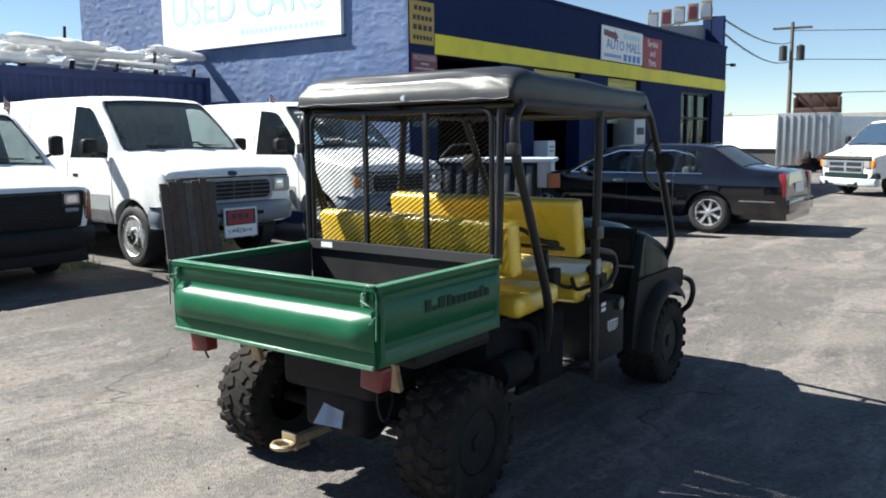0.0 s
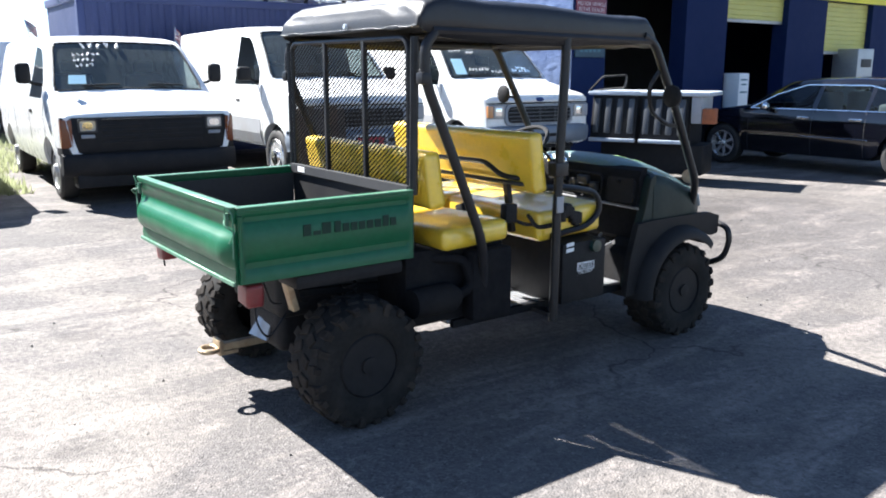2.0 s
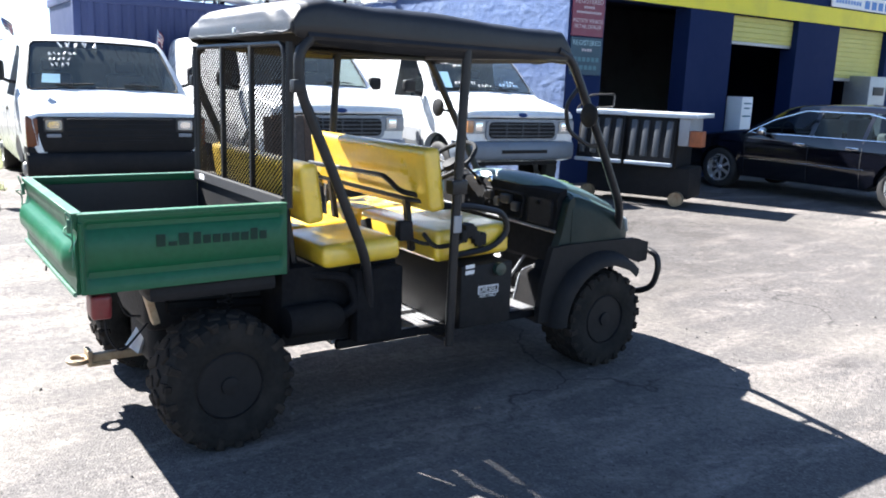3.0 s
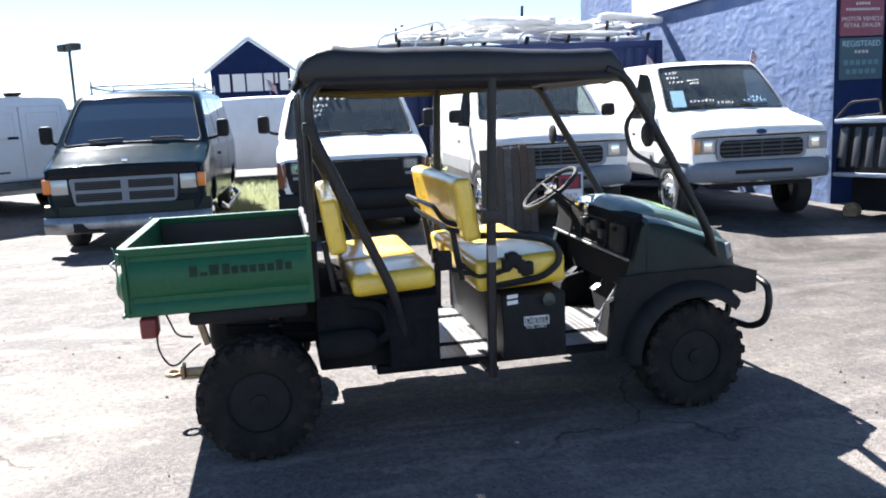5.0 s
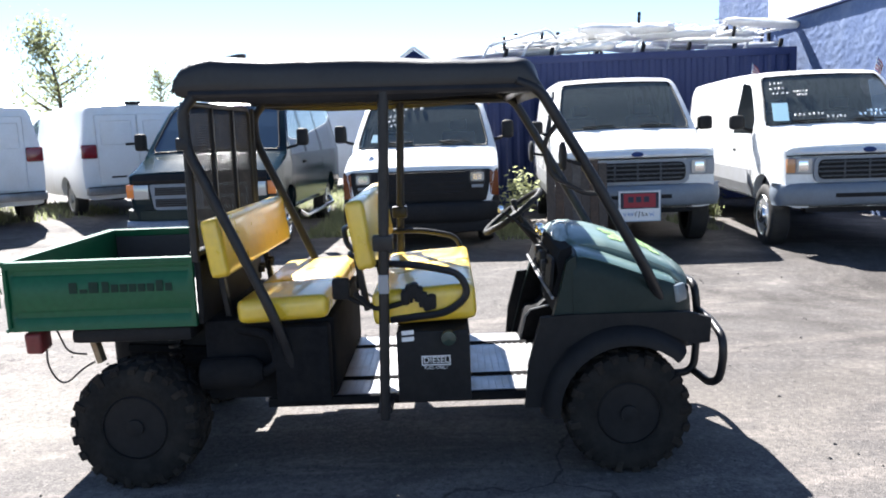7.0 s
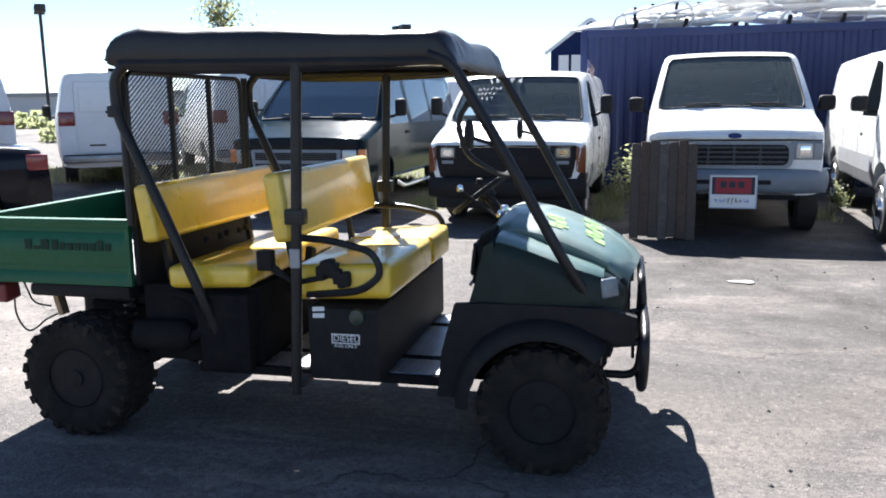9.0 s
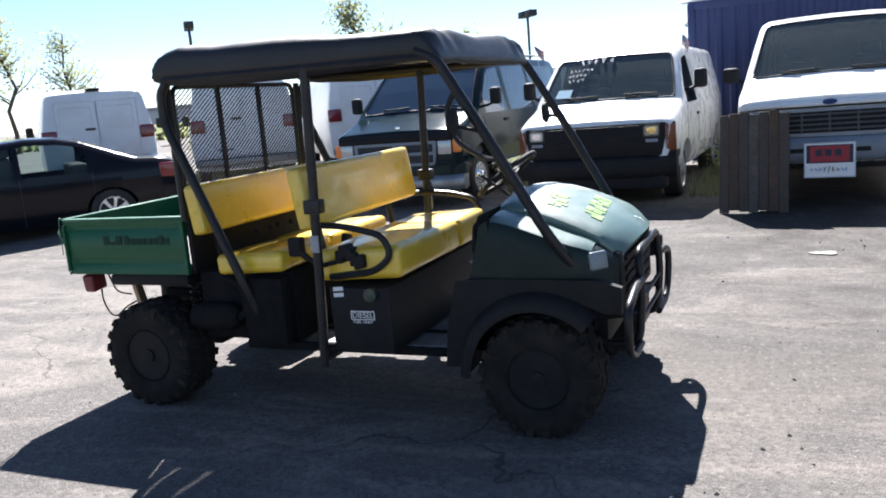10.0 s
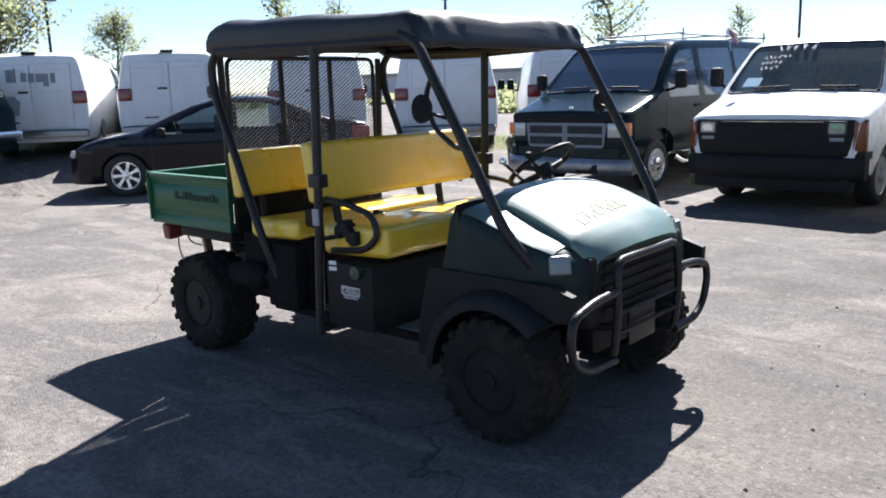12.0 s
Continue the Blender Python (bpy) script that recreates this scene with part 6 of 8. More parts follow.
def distance():
    for az, d, h, s, sp, n in ((-111.5, 44, 8.0, 1, 0.34, 1700), (-118.2, 46, 5.6, 2, 0.33, 1400), (-128.7, 48, 7.4, 3, 0.26, 700), (-132.5, 60, 8.0, 4, 0.3, 700), (-150.5, 38, 6.6, 5, 0.3, 900), (-158.5, 70, 7.2, 6, 0.28, 500), (-104, 50, 9.0, 7, 0.3, 1500), (-98, 40, 8.0, 8, 0.3, 1500)):
        x, y = away(az, d)
        tree(x, y, h, s, sp, n * 2)
    # dual-head lot lamps
    for x, y, h in ((-41.3, -6.1, 5.5), (-31.3, -19.8, 5.9), (-18.0, -33.7, 6.3)):
        t = thing("lot_lamp", pose(x, y, 0.2, 0, 0, 40), "dark steel parking lot lamp with two box heads", "lamp post", "lot lamps")
        bm = BM()
        tube(bm, [(0, 0, 0), (0, 0, h - 0.25)], 0.07, 8)
        part("post", bm, M["trim"], t)
        for s in (1, -1):
            bm = BM()
            box(bm, min(s * 0.1, s * 0.75), max(s * 0.1, s * 0.75), -0.22, 0.22, h - 0.32, h, 0.03)
            part("lamp_head", bm, M["trim"], t)
    # far store with a dark gable
    t = thing("store_building", pose(-93, 1.2, 0), "far dark blue store with a white-edged gable", "building")
    bm = BM()
    slab(bm, [(0, -4.3, 0), (0, 4.3, 0), (0, 4.3, 7.4), (0, 0, 10.5), (0, -4.3, 7.4)], (-6, 0, 0))
    part("gable", bm, M["navy"], t, "", False)
    bm = BM()
    for s in (1, -1):
        tube(bm, [(0.2, s * 4.9, 7.1), (0.2, 0, 10.75)], 0.22, 4)
    part("roof_edge", bm, M["signwhite"], t)
    bm = BM()
    box(bm, -26, -6.1, -14, 14, 0, 4.6)
    part("wall", bm, M["concrete"], t)
    SIGNM = EAST
    bm = BM()
    for i, (a, w) in enumerate(((-3.4, 1.1), (-2.0, 1.3), (-0.5, 1.7), (1.4, 1.0), (2.6, 0.3), (3.1, 0.9))):
        box(bm, 0.05, 0.25, a, a + w, 5.0 + (0.8 if w < 0.5 else 0), 6.9)
    part("sign_shape", bm, M["signwhite"], t, "", False)
    # low far roofs and hedges round the lot
    for x, y, w, d, h, m, nm in ((-70, -14, 14, 10, 2.9, "roofgrey", "low grey commercial building far behind the lot"), (-60, -40, 26, 10, 2.6, "palewall", "low pale commercial building far behind the lot"), (-20, -70, 30, 10, 2.8, "palewall", "low pale commercial building far behind the lot")):
        t = thing("building", pose(x, y, 0), nm, "building")
        bm = BM()
        box(bm, -d / 2, d / 2, -w / 2, w / 2, 0, h)
        part("wall", bm, M[m], t)
        bm = BM()
        box(bm, -d / 2 - 0.2, d / 2 + 0.2, -w / 2 - 0.2, w / 2 + 0.2, h + 0.01, h + 0.3)
        part("roof", bm, M["roofgrey"], t)
    # hedge belts as loose leaves
    random.seed(11)
    vs, fs = [], []
    for az0, az1, d, h, n in ((-165, -108, 52, 2.0, 7000), (95, 110, 120, 5.5, 3500), (-150, -138, 30, 1.7, 2500)):
        for k in range(n):
            az = random.uniform(az0, az1)
            dd = d + random.uniform(-1.5, 1.5)
            x, y = away(az, dd)
            hh = h * (0.55 + 0.45 * noise.noise((x * 0.25, y * 0.25, 1)) + 0.2 * noise.noise((x, y, 3)))
            z = random.random() ** 0.7 * max(0.3, hh) + 0.2
            s = d * random.uniform(0.002, 0.005)
            u = Vector((random.gauss(0, 1), random.gauss(0, 1), random.gauss(0, 1))).normalized()
            w = u.orthogonal().normalized()
            c = Vector((x, y, z))
            b = len(vs)
            vs += [c - u * s, c + w * s, c + u * s, c - w * s]
            fs.append((b, b + 1, b + 2, b + 3))
    me = bpy.data.meshes.new("hedge")
    me.from_pydata([tuple(v) for v in vs], [], fs)
    me.materials.append(M["leaf"])
    tagged(new("hedge", me), "uneven green hedge line beyond the lot", "hedge", "", "stuff")
    # grass strips under the parked vans
    vs, fs = [], []
    random.seed(5)
    strips = ((-12.4, 2.75, 2.2, 0.35, 1900), (-11.0, 5.35, 1.7, 0.2, 800), (-10.3, 7.95, 0.8, 0.2, 260), (-14.8, 2.4, 2.2, 1.6, 6000))
    pts = []
    for cx, cy, lx, ly, n in strips:
        for k in range(n):
            pts.append((cx + random.uniform(-lx, lx), cy + random.uniform(-ly, ly)))
    for k in range(9000):
        u, w = random.uniform(-2.0, 11.5), random.uniform(0.2, 4.5)
        bx, by = -6.0 + u * -0.60 + w * -0.74, -10.2 + u * 0.80 + w * -0.60
        pts.append((bx, by))
    for x, y in pts:
        z = gz(x, y)
        h = random.uniform(0.04, 0.15) * (2.2 if -10.6 < x < -8.5 and random.random() < 0.15 else 1)
        a = random.random() * math.tau
        dx, dy = math.cos(a) * 0.012, math.sin(a) * 0.012
        lx, ly = random.gauss(0, 0.03), random.gauss(0, 0.03)
        b = len(vs)
        vs += [(x - dx, y - dy, z - 0.02), (x + dx, y + dy, z - 0.02), (x + lx, y + ly, z + h)]
        fs.append((b, b + 1, b + 2))
    me = bpy.data.meshes.new("grass")
    me.from_pydata(vs, [], fs)
    me.materials.append(M["grass"])
    tagged(new("grass", me), "dry yellow-green grass strip under the parked vans", "grass", "", "stuff")


def weed(x, y, h, seed, n):
    """A ragged tuft of broad leaves on thin stalks."""
    random.seed(seed)
    t = thing("weed", pose(x, y, gz(x, y)), "yellow-green weed growing between the parked vans", "weed", "weeds between the vans")
    bm = BM()
    tips = []
    for k in range(7):
        a = random.random() * math.tau
        e = Vector((math.cos(a) * h * 0.45 * random.random(), math.sin(a) * h * 0.45 * random.random(), h * random.uniform(0.5, 1.0)))
        tube(bm, [(0, 0, -0.02), e * 0.5 + Vector((0.02, 0, 0)), e], [0.006, 0.005, 0.003], 5)
        tips += [e, e * 0.75, e * 0.5]
    part("stalks", bm, M["drygrass"], t)
    vs, fs = [], []
    for k in range(n):
        c = random.choice(tips) + Vector((random.gauss(0, 1), random.gauss(0, 1), random.gauss(0, 0.7))) * h * 0.11
        c.z = max(c.z, 0.02)
        s = h * random.uniform(0.03, 0.07)
        u = Vector((random.gauss(0, 1), random.gauss(0, 1), random.gauss(0, 0.6))).normalized()
        w = u.orthogonal().normalized()
        b = len(vs)
        vs += [c - u * s, c + w * s * 0.5, c + u * s, c - w * s * 0.5]
        fs.append((b, b + 1, b + 2, b + 3))
    me = bpy.data.meshes.new("leaves")
    me.from_pydata([tuple(v) for v in vs], [], fs)
    me.materials.append(M["grass"])
    new("leaves", me).parent = t


distance()
for wx, wy, wh, ws, wn_ in ((-11.6, 5.6, 0.75, 31, 300), (-10.9, 5.42, 0.6, 32, 220), (-10.6, 8.4, 0.34, 33, 160), (-11.3, 8.6, 0.4, 34, 160)):
    weed(wx, wy, wh, ws, wn_)


def street_side():
    # timber power pole with cross-arm, transformer and wires
    px, py = -15.6, 63.3
    t = thing("utility_pole", pose(px, py, 0, 0, 0, 12), "weathered timber utility pole with cross-arm and transformers", "utility pole")
    bm = BM()
    tube(bm, [(0, 0, 0), (0, 0, 9.6)], [0.17, 0.12], 8)
    part("pole", bm, M["pole"], t)
    bm = BM()
    box(bm, -1.3, 1.3, -0.07, 0.07, 9.1, 9.25)
    part("cross_arm", bm, M["pole"], t)
    for x in (-0.55, 0.6):
        bm = BM()
        lathe(bm, [(6.9, 0.0001), (6.9, 0.28), (7.9, 0.28), (8.0, 0.1), (8.0, 0.0001)], 14, "z", (x, 0, 0))
        part("transformer", bm, M["trim"], t)
    for k, (z, end, sag) in enumerate(((9.0, (60, 58, 7.5), 1.2), (7.0, (60, 58, 4.6), 0.8), (4.6, (60, 58, 4.4), 0.4), (8.2, (-9.15, 27.97, 5.4), 0.4), (6.9, (-9.15, 27.97, 4.95), 0.5))):
        a, b = Vector((px, py, z)), Vector(end)
        w = BM()
        tube(w, [a.lerp(b, i / 12) - Vector((0, 0, sag * 4 * (i / 12) * (1 - i / 12))) for i in range(13)], 0.035, 4)
        tagged(link("overhead_wire", w, M["ink"]), "thin black overhead wire", "wire", "overhead wires")
    # steel container with scrap on top, white trailer body, far sheds
    t = thing("shipping_container", pose(-9.6, 42, 0, 0, 0, 8), "grey-blue steel container standing by the street", "container")
    bm = BM()
    box(bm, -1.3, 1.3, 0, 5, 0.15, 2.65, 0.03)
    part("box", bm, M["greymetal"], t)
    for k in range(8):
        bm = BM()
        box(bm, -1.25 + 0.32 * k, -1.17 + 0.32 * k, -0.04, -0.002, 0.2, 2.55, 0.01, 1)
        part("rib", bm, M["bumpgrey"], t)
    # rusty truck cab, roughed out as a bench with an open frame
    t = thing("scrap_cab", pose(-9.4, 43, 2.65, 0, 0, 8), "brown rusty truck cab on the steel container, built as a bench and frame", "scrap")
    bm = BM()
    box(bm, -1.0, 1.1, -0.4, 0.4, 0, 0.25, 0.04)
    box(bm, -0.95, 1.0, 0.2, 0.4, 0.25, 0.95, 0.05)
    for x in (-1.0, 0.95):
        box(bm, x, x + 0.14, -0.4, 0.4, 0.25, 0.75, 0.04)
    part("seat", bm, M["brown"], t)
    bm = BM()
    for x in (-0.9, -0.3, 0.35, 0.95):
        box(bm, x, x + 0.1, -0.35, -0.25, 0.25, 0.85)
    box(bm, -1.0, 1.1, -0.38, -0.22, 0.85, 0.95, 0.02)
    part("frame", bm, M["brown"], t)
    t = thing("trailer_body", pose(-14.8, 46, 0, 0, 0, -26), "long white trailer body behind the garage", "trailer")
    bm = BM()
    box(bm, -3.2, 3.8, 0, 12, 0.9, 2.6, 0.05)
    part("box", bm, M["white"], t)
    bm = BM()
    box(bm, -3.0, 3.6, 0.2, 11, 0.0, 0.88)
    part("undercarriage", bm, M["trim"], t)
    t = thing("tyre_heap", pose(-7.6, 38.5, 0), "heap of dark scrap parts beside the container", "scrap heap")
    random.seed(8)
    for k in range(14):
        bm = BM()
        x, y, z = random.uniform(-1.3, 1.0), random.uniform(-0.5, 0.5), random.uniform(0.1, 0.6)
        lathe(bm, [(-0.1, 0.16), (-0.09, 0.3), (0.09, 0.3), (0.1, 0.16)], 12, random.choice("xyz"), (x, y, z))
        part("piece", bm, M["brown" if k % 2 else "plastic"], t)
    # rooftop letters frame above the far end of the garage
    t = thing("roof_sign", pose(-10.3, 27.0, 4.4, 0, 0, 20) @ Matrix.Scale(0.72, 4), "rusty red rooftop sign on an angle-iron frame", "sign")
    for k in range(5):
        bm = BM()
        box(bm, -1.4 + 0.58 * k, -0.92 + 0.58 * k, -0.08, 0.08, 1.0 + 0.08 * k, 1.75 + 0.1 * k, 0.02)
        lb = part("letter_box", bm, M["rust"], t)
        bm = BM()
        box(bm, -1.34 + 0.58 * k, -0.98 + 0.58 * k, -0.092, -0.082, 1.12 + 0.08 * k, 1.62 + 0.1 * k, 0.004, 1)
        part("letter_face", bm, M["signmaroon" if k % 2 else "bumpwhite"], lb)
    bm = BM()
    for x in (-1.3, 0.0, 1.4):
        tube(bm, [(x, 0.12, -0.02), (x, 0.12, 1.9)], 0.03, 5)
    tube(bm, [(-1.5, 0.12, 1.0), (1.6, 0.12, 1.45)], 0.03, 5)
    part("frame", bm, M["plastic"], t)
    t = thing("building", pose(-26, 110, 0), "low pale building far down the street", "building")
    bm = BM()
    box(bm, -30, 30, 0, 10, 0, 4.2)
    part("wall", bm, M["concrete"], t)
    t = thing("security_light", pose(WX + 0.02, 27.9, 3.9), "small dark flood light on the building corner", "lamp")
    bm = BM()
    box(bm, 0.0, 0.2, -0.02, 0.02, 0.0, 0.04)
    part("arm", bm, M["plastic"], t)
    bm = BM()
    box(bm, 0.16, 0.32, -0.07, 0.07, -0.05, 0.05, 0.02)
    part("head", bm, M["plastic"], t)


street_side()


# ---- the utility buggy ----
def atv_wheel(t, x, y, r, w):
    s = 1 if x > 0 else -1
    c = (x, y, r - 0.012)
    bm = BM()
    lathe(bm, [(-w * 0.42, r * 0.46), (-w * 0.5, r * 0.58), (-w * 0.5, r * 0.80), (-w * 0.45, r * 0.92), (-w * 0.3, r * 0.962), (0, r * 0.972), (w * 0.3, r * 0.962), (w * 0.45, r * 0.92), (w * 0.5, r * 0.80), (w * 0.5, r * 0.58), (w * 0.42, r * 0.46)], 36, "x", c, 0.0, False)
    wh = part("wheel", bm, M["rubber"], t, "knobbly off-road tyre")
    n = 21
    rng = random.Random(int(100 * (x + 2 * y) + 900))
    bm = BM()
    for k in range(n):
        for u, du, ln, sh, yaw, z1 in ((-0.15, 0.115, 0.026, 0.0, 24, 1.0), (0.15, 0.115, 0.026, 0.5, -24, 1.0), (-0.385, 0.10, 0.021, 0.35, -8, 0.975), (0.385, 0.10, 0.021, 0.85, 8, 0.975)):
            a = (k + sh + rng.uniform(-0.07, 0.07)) * math.tau / n
            m = Matrix.Translation(c) @ Matrix.Rotation(a, 4, "X") @ Matrix.Translation((u * w, 0, 0)) @ Matrix.Rotation(radians(yaw + rng.uniform(-5, 5)), 4, "Z")
            box(bm, -du * w, du * w, -ln, ln, r * 0.90, r * (z1 - rng.uniform(0, 0.008)), 0.004, 1, m)
        for e in (-1, 1):
            # side lugs, long and short in turn
            a = (k + (0.35 if e < 0 else 0.85)) * math.tau / n
            m = Matrix.Translation(c) @ Matrix.Rotation(a, 4, "X")
            box(bm, e * w * 0.46 - 0.014, e * w * 0.46 + 0.014, -0.016, 0.016, r * (0.78 if k % 2 else 0.85), r * 0.945, 0.003, 1, m)
    part("tread", bm, M["tread"], wh, "", False)
    o = s * w * 0.36
    bm = BM()
    ri = r * 0.5
    lathe(bm, [(o + s * 0.02, ri * 1.02), (o + s * 0.03, ri * 0.96), (o - s * 0.02, ri * 0.88), (o - s * 0.04, ri * 0.6), (o - s * 0.015, ri * 0.42), (o - s * 0.01, ri * 0.3), (o + s * 0.03, ri * 0.26), (o + s * 0.035, 0.0001)], 24, "x", c)
    part("rim", bm, M["plastic"], wh, "black steel rim")
    for k in range(4):
        a = k * math.tau / 4 + 0.5
        bm = BM()
        lathe(bm, [(o - s * 0.03, 0.010), (o + s * 0.012, 0.010), (o + s * 0.014, 0.0001)], 6, "x", (c[0], c[1] + 0.055 * math.cos(a), c[2] + 0.055 * math.sin(a)))
        part("wheel_nut", bm, M["greymetal"], wh)


def cushion(bm, x0, x1, y0, y1, z0, z1, rad=0.04, tilt=None):
    return box(bm, x0, x1, y0, y1, z0, z1, rad, 4, tilt)


def buggy():
    t = thing("utility_buggy", pose(-2.855, 4.1, 0), "green and black four-seat utility buggy with yellow seats", "utility vehicle")
    for y in (-1.08, 1.165):
        for x in (-0.585, 0.585):
            atv_wheel(t, x, y, 0.30 if y < 0 else 0.29, 0.26)

    # -- cargo bed --
    R, F, B, T, W = -1.65, -0.785, 0.735, 1.05, 0.625
    bed = BM()
    box(bed, -W + 0.03, W - 0.03, R + 0.03, F, B + 0.03, B + 0.055)
    bed_floor = part("bed_floor", bed, M["bedsteel"], t, "scuffed grey steel bed floor")
    prof = [(0, B), (0, B + 0.045), (-0.014, B + 0.06), (-0.014, B + 0.085), (0, B + 0.10), (0.003, B + 0.16), (0, B + 0.245), (-0.014, B + 0.256), (-0.014, B + 0.276), (0, B + 0.287), (0, T - 0.012), (0.008, T - 0.010), (0.008, T), (-0.035, T), (-0.035, T - 0.02), (-0.026, T - 0.03), (-0.026, B)]
    for s in (1, -1):
        bm = BM()
        mid = [[(s * (W + px), y, z) for px, z in prof] for y in (R + 0.045, F - 0.03)]
        flat = [[(s * (W + (0 if px > -0.02 else px)), y, z) for px, z in prof] for y in (R + 0.012, R + 0.03, F - 0.015, F)]
        loft(bm, [flat[0], flat[1], mid[0], mid[1], flat[2], flat[3]])
        sd = part("bed_side", bm, M["green"], t, "green pressed-steel bed side")
        bm = BM()
        box(bm, min(s * (W - 0.035), s * (W + 0.009)), max(s * (W - 0.035), s * (W + 0.009)), R + 0.01, F, T + 0.0005, T + 0.006, 0.002, 1)
        part("worn_lip", bm, M["green_edge"], sd, "worn pale top edge")
        # thin dark plate added over the green inner face
        bm = BM()
        box(bm, min(s * (W - 0.027), s * (W - 0.031)), max(s * (W - 0.027), s * (W - 0.031)), R + 0.032, F - 0.002, B + 0.056, T - 0.034)
        part("inner_plate", bm, M["trim"], sd, "thin dark plate on the inner bed side", False)
        bm = BM()
        tube(bm, [(s * (W + 0.012), R + 0.018, B + 0.02), (s * (W + 0.012), R + 0.018, T - 0.03)], 0.010, 6)
        part("hinge_rod", bm, M["green"], sd)
    for y0, y1, nm, mt in ((F - 0.0, F + 0.028, "bed_front", "plastic"),):
        bm = BM()
        box(bm, -W + 0.03, W - 0.03, y0, y1, B, T + 0.01, 0.005, 1)
        part(nm, bm, M[mt], t)
    tg = [(0, B + 0.0), (0.004, B + 0.03), (0.0, B + 0.06), (0.022, B + 0.075), (0.036, B + 0.10), (0.040, B + 0.135), (0.034, B + 0.17), (0.018, B + 0.195), (0.0, B + 0.205), (-0.008, B + 0.225), (-0.008, B + 0.25), (0.004, B + 0.265), (0.004, T - 0.015), (0.012, T - 0.012), (0.012, T + 0.002), (-0.03, T + 0.002), (-0.03, B)]
    bm = BM()
    rings = []
    for k in range(25):
        x = -W + 0.012 + (2 * W - 0.024) * k / 24
        end = 0.1 if k in (0, 24) else 1.0
        rings.append([(x, R - (py * end if py > 0.0125 else py) - 0.004 * noise.noise((x * 6, z * 9, 2)) * (1 if 0.01 < py else 0), z) for py, z in tg])
    loft(bm, rings)
    gate = part("tailgate", bm, M["green"], t, "dented green tailgate with rolled centre panel")
    bm = BM()
    box(bm, -W + 0.01, W - 0.01, R - 0.013, R + 0.03, T + 0.0025, T + 0.008, 0.002, 1)
    box(bm, -W + 0.01, W - 0.01, R - 0.016, R - 0.002, B - 0.006, B + 0.012, 0.003, 1)
    part("worn_lip", bm, M["green_edge"], gate)
    for s in (1, -1):
        bm = BM()
        box(bm, s * (W - 0.05) - 0.010, s * (W - 0.05) + 0.010, R - 0.022, R - 0.006, T - 0.075, T - 0.02, 0.004)
        tube(bm, fillet([(s * (W - 0.06), R - 0.02, T - 0.05), (s * W, R - 0.045, T - 0.06), (s * (W + 0.02), R - 0.01, T - 0.09), (s * (W - 0.02), R - 0.02, T - 0.14)], 0.02), 0.0035, 5)
        tube(bm, fillet([(s * (W - 0.05), R - 0.02, T - 0.03), (s * (W - 0.015), R - 0.03, T + 0.02), (s * (W + 0.012), R - 0.012, T - 0.02), (s * (W + 0.01), R - 0.016, T - 0.2)], 0.02), 0.003, 5)
        part("latch", bm, M["green_edge"], gate)
        # tail lamps hung under the bed
        bm = BM()
        box(bm, s * 0.545 - 0.055, s * 0.545 + 0.055, R + 0.05, R + 0.13, B - 0.115, B - 0.012, 0.018, 3, pose(s * 0.545, R, B) @ pose(0, 0, 0, 0, s * 6, 0) @ pose(-s * 0.545, -R, -B))
        part("tail_lamp", bm, M["redpaint"], t, "faded red tail lamp")
        bm = BM()
        box(bm, s * 0.44 - 0.028, s * 0.44 + 0.028, R + 0.27, R + 0.30, B - 0.21, B - 0.01, 0.006, 2, pose(0, R + 0.285, B) @ pose(0, 0, 0, 14) @ pose(0, -R - 0.285, -B))
        part("bed_stay", bm, M["rust"], t)
    # plain shapes for the maker's mark
    for s in (1, -1):
        face = EAST if s > 0 else Matrix(((0, 0, -1, 0), (-1, 0, 0, 0), (0, 1, 0, 0), (0, 0, 0, 1)))
        y0 = -1.35
        for a, w, h in ((0.0, 0.036, 0.05), (0.048, 0.034, 0.018), (0.09, 0.042, 0.05)) + tuple((0.150 + 0.041 * i, 0.031, 0.05 if i in (0, 6) else 0.036) for i in range(8)):
            p = [(s * (W + 0.0042), y0 + a, 0.905), (s * (W + 0.0042), y0 + a + w, 0.905), (s * (W + 0.0042), y0 + a + w, 0.905 + h), (s * (W + 0.0042), y0 + a, 0.905 + h)]
            bm = BM()
            slab(bm, p, (s * 0.002, 0, 0))
            part("mark", bm, M["mark"], t, "", False)
    for pts in ([(0.52, R + 0.12, B - 0.02), (0.52, R + 0.11, B - 0.20), (0.51, R + 0.17, B - 0.30), (0.48, R + 0.26, B - 0.22), (0.44, R + 0.30, B - 0.20)], [(0.50, R + 0.16, B - 0.02), (0.49, R + 0.20, B - 0.14), (0.45, R + 0.27, B - 0.16)], [(-0.52, R + 0.1, B - 0.02), (-0.5, R + 0.06, B - 0.1), (-0.46, R + 0.05, B - 0.13)]):
        bm = BM()
        tube(bm, fillet(pts, 0.07, 6), 0.005, 5)
        part("cable", bm, M["plastic"], t)

    # -- chassis, hitch, drive --
    bm = BM()
    for s in (1, -1):
        tube(bm, [(s * 0.30, R + 0.42, 0.56), (s * 0.30, -0.6, 0.52), (s * 0.30, -0.4, 0.345), (s * 0.30, 0.9, 0.345), (s * 0.28, 1.35, 0.42)], 0.028, 6)
    for y in (R + 0.45, -0.75, -0.3, 0.3, 0.85):
        tube(bm, [(-0.32, y, 0.345 if y > -0.5 else 0.54), (0.32, y, 0.345 if y > -0.5 else 0.54)], 0.024, 6)
    part("chassis", bm, M["matt"], t)
    bm = BM()
    box(bm, -0.28, 0.30, -1.32, -0.62, 0.44, 0.68, 0.05, 3)
